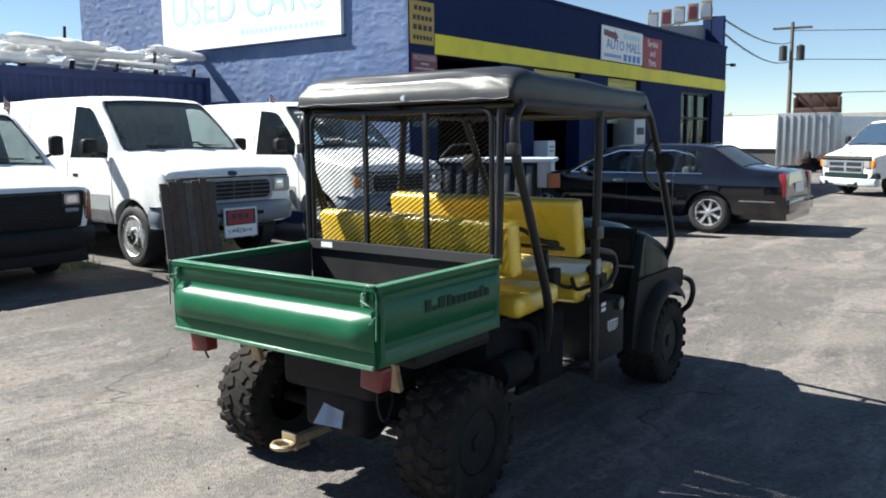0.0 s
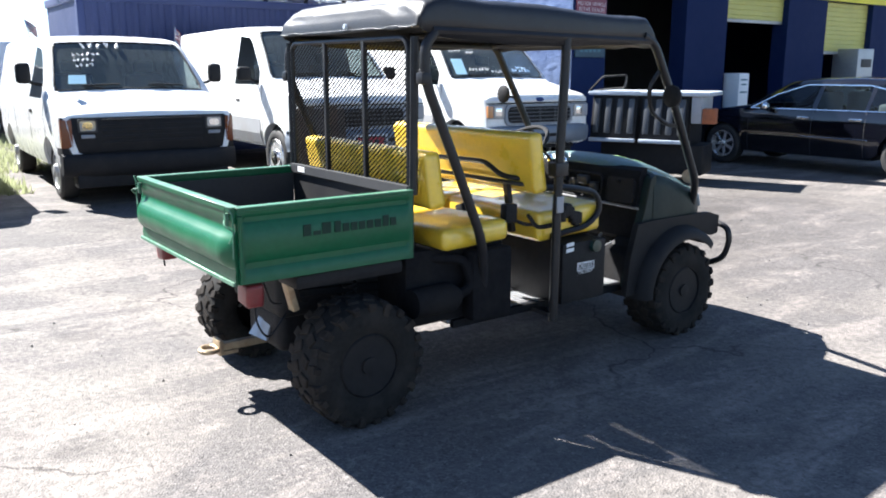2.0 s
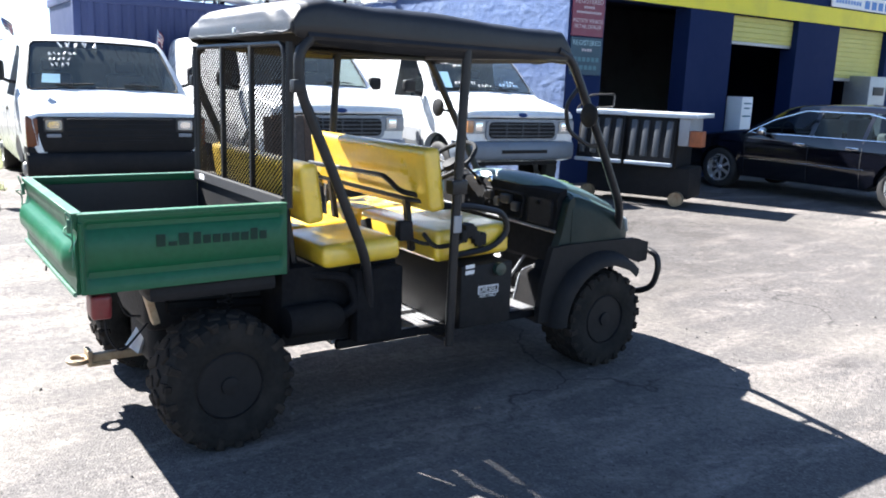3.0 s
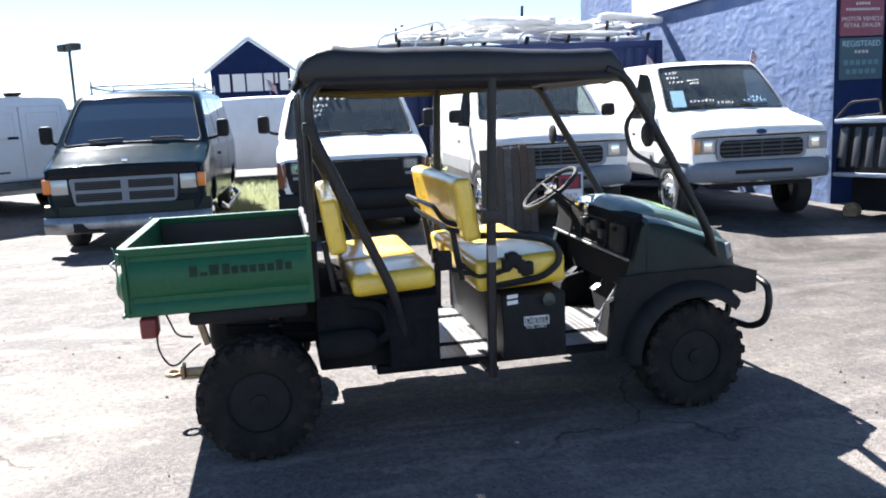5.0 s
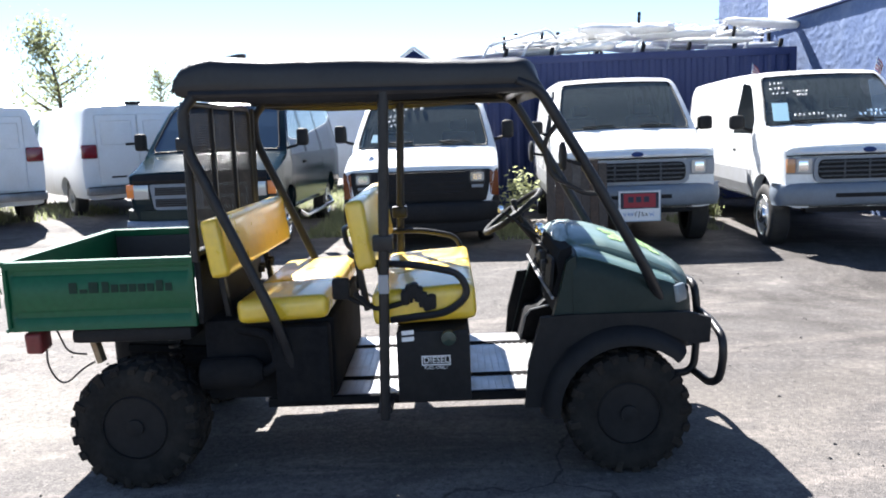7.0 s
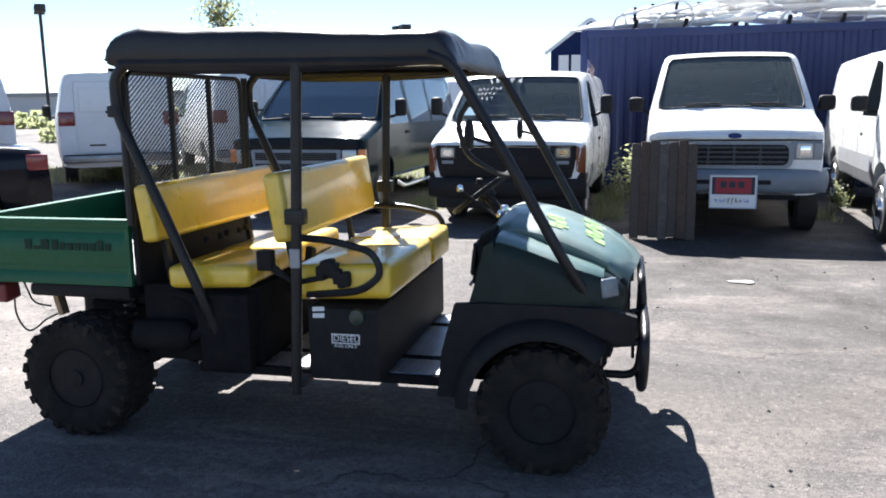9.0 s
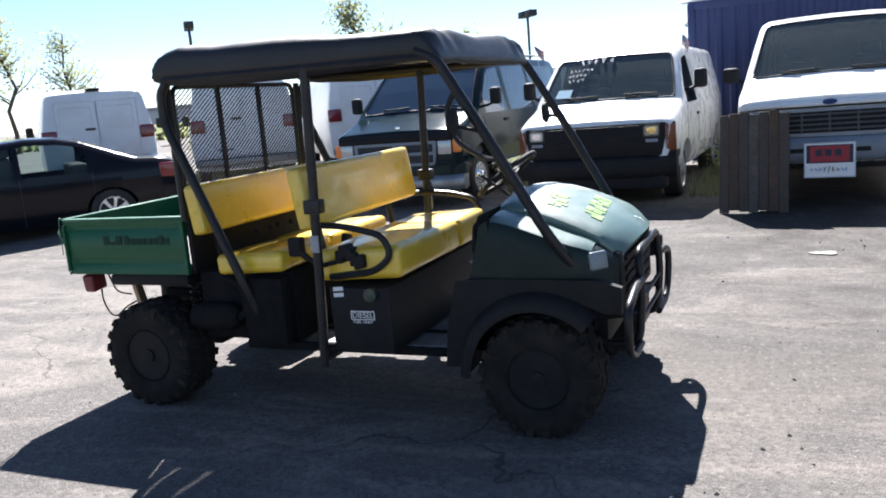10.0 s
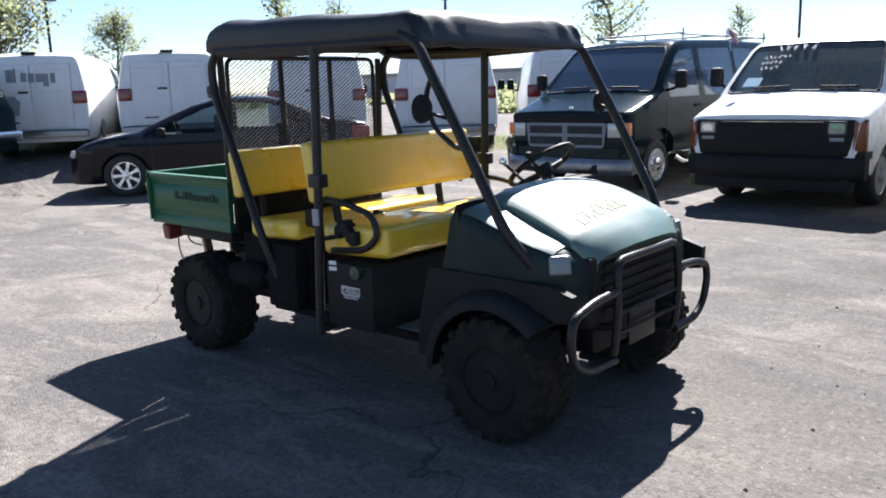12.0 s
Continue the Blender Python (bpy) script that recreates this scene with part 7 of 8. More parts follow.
    box(bm, -0.18, 0.2, -1.28, -0.85, 0.24, 0.46, 0.05, 3)
    lathe(bm, [(-0.5, 0.03), (0.5, 0.03)], 8, "x", (0, -1.08, 0.28))
    lathe(bm, [(-0.14, 0.05), (-0.1, 0.11), (0.1, 0.11), (0.14, 0.05)], 14, "x", (0, -1.08, 0.28))
    part("engine", bm, M["plastic"], t, "dirty black engine and transaxle")
    bm = BM()
    lathe(bm, [(-0.45, 0.028), (0.45, 0.028)], 8, "x", (0, 1.17, 0.28))
    box(bm, -0.22, 0.22, 1.02, 1.4, 0.30, 0.52, 0.04)
    part("front_axle", bm, M["plastic"], t)
    for s in (1, -1):
        for y in (-1.08, 1.165):
            bm = BM()
            pts = [(s * 0.36 + 0.03 * math.cos(a), y + 0.1 + 0.03 * math.sin(a), 0.36 + 0.26 * a / (7 * math.tau)) for a in [k * math.tau / 8 for k in range(57)]]
            tube(bm, pts, 0.008, 5)
            part("spring", bm, M["black"], t)
    bm = BM()
    box(bm, -0.05, -0.01, R + 0.145, R + 0.6, 0.24, 0.28, 0.006)
    h = part("hitch", bm, M["rust"], t, "worn drawbar with a ring eye")
    bm = BM()
    tube(bm, [(-0.03 + 0.048 * math.cos(a), R + 0.10 + 0.042 * math.sin(a), 0.258) for a in [k * math.tau / 18 for k in range(18)]], 0.013, 8, True)
    part("ring", bm, M["rust"], h)
    bm = BM()
    box(bm, -0.075, 0.015, R + 0.135, R + 0.158, 0.228, 0.305, 0.006)
    box(bm, -0.058, -0.002, R + 0.158, R + 0.24, 0.222, 0.243, 0.005)
    part("shank_block", bm, M["rust"], h)
    bm = BM()
    slab(bm, [(-0.06, R + 0.32, 0.29), (0.10, R + 0.34, 0.29), (0.08, R + 0.40, 0.43), (-0.03, R + 0.38, 0.40)], (0, 0.012, 0))
    part("bracket_plate", bm, M["steel"], h, "bright bent steel plate")

    # -- floor and sills --
    bm = BM()
    box(bm, -0.535, 0.535, -0.52, 0.80, 0.335, 0.36, 0.006, 1)
    box(bm, -0.44, 0.44, 0.80, 1.0, 0.335, 0.36, 0.006, 1)
    fl = part("floor_pan", bm, M["steel"], t, "scuffed grey floor pan")
    for k in range(32):
        bm = BM()
        y = -0.15 + 0.012 + 0.034 * k
        w = 0.51 if y < 0.78 else 0.33
        box(bm, -w, w, y, y + 0.006, 0.3605, 0.363)
        part("floor_rib", bm, M["greymetal"], fl, "", False)
    for s in (1, -1):
        bm = BM()
        box(bm, s * 0.545 - 0.018, s * 0.545 + 0.018, -0.50, 0.80, 0.314, 0.358, 0.010)
        part("sill", bm, M["matt"], t)
        bm = BM()
        box(bm, min(s * 0.54, s * 0.70), max(s * 0.54, s * 0.70), 0.025, 0.095, 0.316, 0.338, 0.006)
        part("post_bracket", bm, M["black"], t)

    # -- seat bases --
    bm = BM()
    box(bm, -0.55, 0.55, -0.78, -0.17, 0.36, 0.74, 0.02)
    box(bm, 0.55, 0.645, -0.44, -0.185, 0.36, 0.72, 0.02)
    box(bm, -0.645, -0.55, -0.44, -0.185, 0.36, 0.72, 0.02)
    part("rear_seat_base", bm, M["matt"], t)
    for s in (1, -1):
        bm = BM()
        lathe(bm, [(-0.78, 0.0001), (-0.78, 0.07), (-0.55, 0.075), (-0.5, 0.04), (-0.5, 0.0001)], 16, "y", (s * 0.60, 0, 0.50))
        part("air_filter_can", bm, M["matt"], t)
        bm = BM()
        tube(bm, fillet([(s * 0.60, -0.5, 0.5), (s * 0.62, -0.42, 0.54), (s * 0.60, -0.46, 0.68), (s * 0.5, -0.7, 0.70)], 0.05), 0.025, 8)
        part("intake_hose", bm, M["matt"], t)
    bm = BM()
    box(bm, -0.60, 0.695, 0.125, 0.455, 0.362, 0.692, 0.012)
    fb = part("front_seat_base", bm, M["plastic"], t, "black fuel and battery box under the front bench")
    bm = BM()
    for a, b, c, d in ((0.235, 0.365, 0.573, 0.578), (0.235, 0.365, 0.533, 0.538), (0.235, 0.24, 0.538, 0.573), (0.36, 0.365, 0.538, 0.573)):
        slab(bm, [(0.6955, a, c), (0.6955, b, c), (0.6955, b, d), (0.6955, a, d)], (0.0015, 0, 0))
    part("label_frame", bm, M["whiteink"], fb, "", False)
    letters("label_text", "DIESEL", 0.042, EAST @ pose(0.30, 0.556, 0.6955), M["whiteink"], fb, 0.001, "", squeeze=0.93)
    letters("label_text", "FUEL ONLY", 0.021, EAST @ pose(0.30, 0.522, 0.6955), M["whiteink"], fb, 0.001, "", squeeze=1.0)
    bm = BM()
    for z in (0.645, 0.675):
        slab(bm, [(0.6955, 0.15, z), (0.6955, 0.205, z + 0.004), (0.6955, 0.205, z + 0.024), (0.6955, 0.15, z + 0.02)], (0.001, 0, 0))
    part("sticker", bm, M["whiteink"], fb, "", False)
    bm = BM()
    lathe(bm, [(0.695, 0.035), (0.72, 0.033), (0.725, 0.0001)], 16, "x", (0, 0.36, 0.66))
    part("filler_cap", bm, M["darkgreen"], fb)

    # -- yellow seats --
    def bench(y0, y1, z0, z1, nm, gap):
        for a, b in ((-0.62, gap - 0.004), (gap + 0.004, 0.62)):
            bm = BM()
            cushion(bm, a, b, y0, y1, z0, z1, 0.045, pose(0, 0, 0, 2.5, 0, 0))
            for v in bm.verts:
                v.co.z += 0.010 * noise.noise(v.co * 4)
            part(nm, bm, M["yellow"], t, "yellow vinyl seat cushion")

    bench(-0.57, -0.15, 0.752, 0.862, "rear_cushion", 0.10)
    bench(0.05, 0.525, 0.695, 0.862, "front_cushion", -0.18)
    for y, z0, z1, nm, lean in ((-0.635, 0.955, 1.225, "rear_backrest", -8), (0.005, 0.97, 1.285, "front_backrest", -9)):
        bm = BM()
        m = pose(0.03, y, z0) @ pose(0, 0, 0, -lean, 0, -1.8 if nm == "rear_backrest" else 0.0)
        cushion(bm, -0.655, 0.625, -0.045, 0.045, 0, z1 - z0, 0.035, m)
        bk = part(nm, bm, M["yellow"], t, "yellow vinyl backrest")
        for x in (-0.42, 0.42):
            bm = BM()
            box(bm, x - 0.02, x + 0.02, -0.075, -0.046, -0.22, 0.05, 0.004, 1, m)
            part("back_bracket", bm, M["black"], bk)
    # grab rail behind the front backrest
    bm = BM()
    tube(bm, fillet([(-0.56, -0.04, 1.0), (-0.56, -0.13, 1.10), (0.35, -0.13, 1.12), (0.45, -0.10, 1.05), (0.62, 0.02, 1.03)], 0.05), 0.014, 8)
    tube(bm, fillet([(-0.58, -0.02, 0.96), (-0.52, -0.09, 1.02), (0.52, -0.09, 1.02), (0.63, 0.04, 1.0)], 0.05), 0.012, 8)
    part("grab_rail", bm, M["black"], t)
    # hip hoops at the bench ends
    for s in (1, -1):
        bm = BM()
        tube(bm, fillet([(s * 0.60, 0.03, 0.99), (s * 0.63, 0.22, 0.985), (s * 0.64, 0.42, 0.94), (s * 0.64, 0.46, 0.84), (s * 0.64, 0.36, 0.76), (s * 0.62, 0.10, 0.73)], 0.08, 6), 0.017, 8)
        part("hip_hoop", bm, M["black"], t)
    # belts and buckles
    for k in range(7):
        a = k * 0.9
        bm = BM()
        box(bm, 0.585, 0.655, 0.15 + 0.02 * k, 0.19 + 0.02 * k, 0.80 + 0.03 * math.sin(a), 0.87 + 0.03 * math.sin(a), 0.015, 2)
        part("belt_fold", bm, M["plastic"], t)
    bm = BM()
    tube(bm, fillet([(0.62, 0.2, 0.82), (0.66, 0.10, 0.80), (0.60, 0.02, 0.78), (0.62, -0.06, 0.86)], 0.04), 0.012, 6)
    part("seat_belt", bm, M["plastic"], t, "black bundled seat belt")
    bm = BM()
    tube(bm, fillet([(0.60, 0.06, 0.80), (0.58, -0.04, 0.80), (0.55, -0.12, 0.84)], 0.04), 0.010, 6)
    box(bm, 0.52, 0.575, -0.17, -0.09, 0.82, 0.92, 0.016, 2, pose(0, 0, 0))
    part("belt_buckle", bm, M["plastic"], t)
    # a pouch hanging in the gap between the benches
    bm = BM()
    box(bm, 0.05, 0.12, -0.11, -0.07, 0.775, 0.855, 0.014, 2, pose(0.085, -0.09, 0.86) @ pose(0, 0, 0, 0, -18, 0) @ pose(-0.085, 0.09, -0.86))
    part("belt_buckle", bm, M["plastic"], t)
    bm = BM()
    tube(bm, fillet([(0.11, -0.08, 0.78), (0.17, -0.03, 0.75), (0.24, 0.04, 0.76)], 0.04), 0.007, 6)
    part("belt_stalk", bm, M["plastic"], t)
    for k in range(5):
        bm = BM()
        lathe(bm, [(0, 0.0001), (0, 0.018), (0.03, 0.016), (0.03, 0.0001)], 8, "z", (0.05 + 0.11 * k - 0.3, -0.62 + 0.02 * (k % 2), 0.885))
        part("belt_buckle", bm, M["plastic"], t)

    # -- roll cage --
    P = 0.024
    for s in (1, -1):
        x = 0.012 + s * 0.672
        bm = BM()
        tube(bm, fillet([(x, -0.70, 1.76), (x, -0.755, 1.70), (x, -0.755, 1.55), (x, -0.59, 1.18), (x, -0.41, 0.76), (s * 0.60, -0.34, 0.45)], 0.12, 6), P, 10)
        part("rear_leg", bm, M["black"], t)
        bm = BM()
        tube(bm, [(s * 0.61, -0.772, 1.03), (s * 0.62, -0.765, 1.74)], 0.020, 8)
        part("screen_post", bm, M["black"], t)
        bm = BM()
        tube(bm, [(x, 0.115, 1.75), (s * 0.685, 0.082, 0.95), (s * 0.70, 0.06, 0.29)], P, 10)
        p = part("mid_post", bm, M["black"], t)
        bm = BM()
        box(bm, s * 0.686 - 0.006 + s * 0.021, s * 0.686 + 0.006 + s * 0.021, 0.058, 0.104, 0.87, 0.955, 0.003, 1)
        part("decal", bm, M["flankgrey"], p)
        bm = BM()
        box(bm, s * 0.682 - 0.032, s * 0.682 + 0.032, 0.04, 0.13, 1.06, 1.13, 0.01)
        part("clamp", bm, M["black"], p)
        bm = BM()
        tube(bm, fillet([(x, 0.69, 1.775), (x, 0.79, 1.735), (x, 1.025, 1.335), (x * 0.985, 1.25, 0.93), (x * 0.86, 1.335, 0.775)], 0.08, 5), P, 10)
        part("front_leg", bm, M["black"], t)
        bm = BM()
        tube(bm, [(x, -0.72, 1.765), (x, 0.78, 1.745)], P * 0.9, 8)
        part("roof_rail", bm, M["black"], t)
        bm = BM()
        box(bm, x - 0.026, x + 0.026, -0.79, -0.735, 1.53, 1.585, 0.012)
        part("clamp", bm, M["black"], t)
    for y, z in ((-0.72, 1.80), (0.10, 1.80), (0.745, 1.752)):
        bm = BM()
        tube(bm, [(-0.66, y, z), (0.684, y, z)], P * 0.8, 8)
        part("roof_bow", bm, M["black"], t)
    # rail with grip on the front leg, and a wing mirror
    bm = BM()
    tube(bm, fillet([(0.675, 0.87, 1.60), (0.65, 0.80, 1.50), (0.64, 0.84, 1.36), (0.66, 0.98, 1.28), (0.68, 1.06, 1.28)], 0.05, 5), 0.012, 7)
    part("grab_handle", bm, M["black"], t)
    bm = BM()
    lathe(bm, [(-0.012, 0.0001), (-0.012, 0.052), (-0.004, 0.062), (0.008, 0.060), (0.013, 0.04), (0.014, 0.0001)], 24, "y", (0.755, 0.874, 1.45))
    tube(bm, [(0.74, 0.87, 1.44), (0.68, 0.985, 1.40)], 0.008, 6)
    part("mirror", bm, M["plastic"], t, "small black mirror clamped to the cage")
    bm = BM()
    lathe(bm, [(-0.012, 0.0001), (-0.012, 0.052), (-0.004, 0.062), (0.008, 0.060), (0.013, 0.04), (0.014, 0.0001)], 24, "y", (-0.695, 0.89, 1.43))
    tube(bm, [(-0.68, 0.89, 1.42), (-0.645, 0.985, 1.40)], 0.008, 6)
    part("mirror", bm, M["plastic"], t, "small black mirror clamped to the cage")

    # -- rear screen of expanded metal --
    y = -0.772
    z0, z1 = 1.062, 1.735
    fr = BM()
    tube(fr, fillet([(-0.575, y, z0 - 0.02), (-0.575, y, z1), (0.575, y, z1), (0.575, y, z0 - 0.02)], 0.06, 6), 0.013, 8)
    sc = part("screen_frame", fr, M["black"], t)
    for x in (-0.195, 0.195):
        bm = BM()
        box(bm, x - 0.013, x + 0.013, y - 0.012, y + 0.012, z0 - 0.03, z1, 0.003, 1)
        part("screen_bar", bm, M["black"], sc)
    bm = BM()
    slab(bm, [(-0.60, y - 0.03, 1.024), (0.60, y - 0.03, 1.024), (0.60, y - 0.03, 1.070), (-0.60, y - 0.03, 1.070)], (0, 0.045, 0))
    part("screen_sill", bm, M["trim"], sc, "scuffed dark steel angle")
    bm = BM()
    slab(bm, [(-0.50, y - 0.0315, 1.033), (-0.42, y - 0.0315, 1.033), (-0.42, y - 0.0315, 1.062), (-0.50, y - 0.0315, 1.062)], (0, 0.001, 0))
    part("sticker", bm, M["whiteink"], sc, "", False)
    # strands: zigzag ribbons, long diamonds lying level
    vs, fs = [], []
    px, pz, wv = 0.0345, 0.0118, 0.0036
    nz = int((z1 - z0) / pz)
    nx = int(1.15 / px)
    for r in range(nz):
        zc = z0 + pz * r
        sg = 1 if r % 2 else -1
        row = []
        for k in range(nx * 2 + 1):
            x = -0.575 + px * k / 2
            up = sg * (1 if k % 2 else -1)
            z = zc + up * pz * 0.5
            b = len(vs)
            d = -0.0022
            vs += [(x, y - d, z - wv / 2), (x, y + d, z + wv / 2)]
            vs += [(x, y - d + 0.001, z - wv / 2 - 0.0005), (x, y + d + 0.001, z + wv / 2 - 0.0005)]
            row.append(b)
        for a, b in zip(row, row[1:]):
            fs += [(a, b, b + 1, a + 1), (a + 2, a + 3, b + 3, b + 2), (a, a + 2, b + 2, b), (a + 1, b + 1, b + 3, a + 3)]
    me = bpy.data.meshes.new("expanded_mesh")
    me.from_pydata(vs, [], fs)
    me.materials.append(M["meshblack"])
    ob = new("expanded_mesh", me)
    ob.parent = t
    tagged(ob, "black expanded-metal mesh", "", "", "stuff")

    # -- canvas roof --
    bm = BM()
    rings = []
    stations = [-0.795 + 0.005 * k for k in range(44)] + [-0.57 + 1.36 * k / 80 for k in range(81)] + [0.805]
    ztop = [(-0.795, 1.775), (-0.785, 1.825), (-0.755, 1.875), (-0.70, 1.915), (-0.62, 1.937), (-0.3, 1.927), (0.1, 1.91), (0.42, 1.897), (0.60, 1.888), (0.68, 1.876), (0.725, 1.862), (0.755, 1.835), (0.785, 1.785), (0.805, 1.75)]
    zlow = [(-0.795, 1.79), (-0.77, 1.762), (-0.7, 1.74), (-0.6, 1.728), (-0.3, 1.712), (0.05, 1.708), (0.5, 1.722), (0.75, 1.735), (0.805, 1.73)]
    for y in stations:
        zt, zl = lerp(ztop, y), lerp(zlow, y)
        w = 0.680 if -0.78 < y < 0.79 else 0.668
        ring = []
        for k in range(97):
            a = math.pi * k / 96
            ca, sa = math.cos(a), math.sin(a)
            x = 0.012 + w * math.copysign(abs(ca) ** 0.22, ca)
            z = zl + (zt - zl) * abs(sa) ** 0.24
            sag = 0.012 * math.sin((y + 0.8) / 0.8 * math.pi) ** 2 * abs(sa)
            ends = step(0.5, 0.74, -y) if y < 0 else step(0.60, 0.72, y)
            # creases along the rear slope, slanting ones down the front slope
            if y < 0:
                rid = 1 - abs(noise.noise((x * 1.5 + 2.0, zt * 11 + y * 6 + x * 2.4, 4.0))) * 2.2
            else:
                rid = 1 - abs(noise.noise((x * 7.0 + y * 6.0, y * 1.8 - x * 0.9, 4.0))) * 2.6
            crease = (0.013 if y < 0 else 0.021) * rid * ends
            fold = 0.003 * noise.noise((x * 3.0 + y * 2.0, y * 7.0, 4.0)) + 0.004 * noise.noise((x * 5.0 - y * 5, y * 4.0, 7.0)) * ends + 0.002 * noise.noise((x * 14, y * 11, 1.0))
            inner = step(0.0, 0.25, abs(sa)) * step(0.795 if y < 0 else 0.805, 0.76, abs(y))
            ring.append((x, y + math.copysign(0.7 * crease * inner, y), z - sag + fold * (0.3 + abs(sa)) + 0.7 * crease * inner))
        rings.append(ring)
    loft(bm, rings, closed=False)
    # hanging hems front and rear
    for y, s in ((-0.795, -1), (0.805, 1)):
        src = rings[0] if s < 0 else rings[-1]
        hem = [src, [(x * 0.995, yy + s * 0.006, max(z - 0.03, 1.785 if s < 0 else 1.735) - (0.0 if s < 0 else 0.02) + 0.008 * noise.noise((x * 9, 1, 2))) for x, yy, z in src]]
        loft(bm, hem, closed=False)
    bmesh.ops.remove_doubles(bm, verts=bm.verts, dist=0.0005)
    rf = part("canvas_roof", bm, M["canvas"], t, "black vinyl canvas roof with sagging folds")
    so = rf.modifiers.new("thick", "SOLIDIFY")
    so.thickness, so.offset = 0.006, 0
    for x in (0.09,):
        bm = BM()
        lathe(bm, [(-0.012, 0.012), (0.0, 0.014), (0.004, 0.0001)], 10, "y", (x, -0.808, 1.80))
        part("roof_stud", bm, M["bumpwhite"], rf)

    # -- nose: cowl, hood, fenders --
    zs = [(0.93, 0.995), (0.97, 1.002), (1.04, 0.985), (1.10, 0.965), (1.19, 0.932), (1.28, 0.898), (1.37, 0.868), (1.44, 0.838), (1.50, 0.78)]
    zb = [(0.93, 0.60), (1.0, 0.64), (1.17, 0.655), (1.35, 0.63), (1.45, 0.57), (1.50, 0.56)]
    ww = [(0.93, 0.622), (1.0, 0.63), (1.2, 0.63), (1.33, 0.618), (1.40, 0.59), (1.46, 0.545), (1.50, 0.49)]
    bm = BM()
    rings = []
    for k in range(29):
        y = 0.93 + 0.57 * k / 28
        h, z0, w = lerp(zs, y), lerp(zb, y), lerp(ww, y)
        half = [(0, z0), (w * 0.92, z0), (w * 0.99, z0 + 0.03), (w * 1.003, z0 + 0.10), (w, h - 0.08), (w * 0.985, h - 0.03), (w * 0.955, h - 0.008), (w * 0.91, h), (w * 0.70, h + 0.012), (w * 0.3, h + 0.012), (0, h + 0.012)]
        rings.append([(x, y, z) for x, z in half] + [(-x, y, z) for x, z in half[-2:0:-1]])
    loft(bm, rings)
    cw = part("cowl", bm, M["cowl"], t, "dusty green-black front cowl")
    for s in (1, -1):
        # cheek running down to the floor behind the cowl
        bm = BM()
        rim = fillet([(s * 0.565, y, z) for y, z in ((0.735, 0.34), (0.80, 0.60), (0.865, 0.80), (0.905, 0.975), (0.945, 0.995))], 0.05, 4)
        slab(bm, rim + [(s * 0.565, 0.96, 0.70), (s * 0.565, 0.90, 0.56), (s * 0.565, 0.82, 0.34)], (s * 0.055, 0, 0))
        part("cheek", bm, M["cowl"], cw, "dusty green-black side cheek", False)
        bm = BM()
        rings = []
        for k in range(18):
            y = 0.955 + 0.455 * k / 17
            h, w = lerp(zs, y), lerp(ww, y)
            sk = [(w * 0.62, h + 0.016), (w * 0.72, h + 0.018), (w * 0.86, h + 0.010), (w * 0.925, h + 0.004), (w * 0.965, h - 0.010)]
            rings.append([(s * x, y, z) for x, z in sk] + [(s * (x - 0.006), y, z - 0.012) for x, z in sk[::-1]])
        loft(bm, rings)
        part("shoulder", bm, M["hood"], cw, "green shoulder panel")
    zc = [(0.90, 1.015), (0.925, 1.048), (0.97, 1.064), (1.04, 1.062), (1.12, 1.048), (1.22, 1.016), (1.32, 0.976), (1.42, 0.93), (1.50, 0.884), (1.545, 0.848), (1.565, 0.828)]
    wc = [(0.90, 0.39), (0.97, 0.42), (1.1, 0.432), (1.3, 0.445), (1.45, 0.45), (1.52, 0.43), (1.565, 0.38)]
    bm = BM()
    rings = []
    for k in range(34):
        y = 0.90 + 0.665 * k / 33
        h, w = lerp(zc, y), lerp(wc, y)
        drop = min(0.10, h - lerp(zs, min(y, 1.44)) + 0.02) if y < 1.44 else 0.075
        half = [(0.0, h + 0.012), (w * 0.35, h + 0.009), (w * 0.65, h - 0.002), (w * 0.85, h - 0.016), (w * 0.95, h - 0.028), (w, h - 0.044), (w * 1.01, h - max(drop, 0.055))]
        rings.append([(x, y - 0.05 * (x / w) ** 2 * step(1.4, 1.56, y), z) for x, z in half[::-1]] + [(-x, y - 0.05 * (x / w) ** 2 * step(1.4, 1.56, y), z) for x, z in half[1:]])
    loft(bm, rings, closed=False)
    first, last = rings[0], rings[-1]
    loft(bm, [first, [(x, y + 0.01, z - 0.06) for x, y, z in first]], closed=False)
    loft(bm, [last, [(x * 0.98, y - 0.03, z - 0.04) for x, y, z in last]], closed=False)
    bmesh.ops.remove_doubles(bm, verts=bm.verts, dist=0.0005)
    hd = part("hood", bm, M["hood"], t, "scuffed dark green hood")
    so = hd.modifiers.new("thick", "SOLIDIFY")
    so.thickness, so.offset = 0.008, -1
    # lime block marks on the hood
    def rise(x, q):
        w = lerp(wc, q)
        return lerp(zc, q) + 0.003 + lerp([(0, 0.012), (w * 0.35, 0.009), (w * 0.65, -0.002), (w * 0.85, -0.016), (w * 0.95, -0.028)], abs(x))

    for k in range(9):
        a, yy = (-0.13 + 0.075 * k, 1.29 + 0.006 * k) if k < 6 else (0.12 + 0.075 * (k - 6), 1.13 + 0.012 * (k - 6))
        bm = BM()
        for u0, u1, v0, v1 in ((0, 0.026, 0, 0.085), (0.026, 0.062, 0.055 * (k % 2), 0.03 + 0.055 * (k % 2)), (0.034, 0.06, 0.035, 0.085 - 0.012 * (k % 3))):
            p = [(a + u0, yy + v0), (a + u1, yy + v0), (a + u1, yy + v1), (a + u0, yy + v1)]
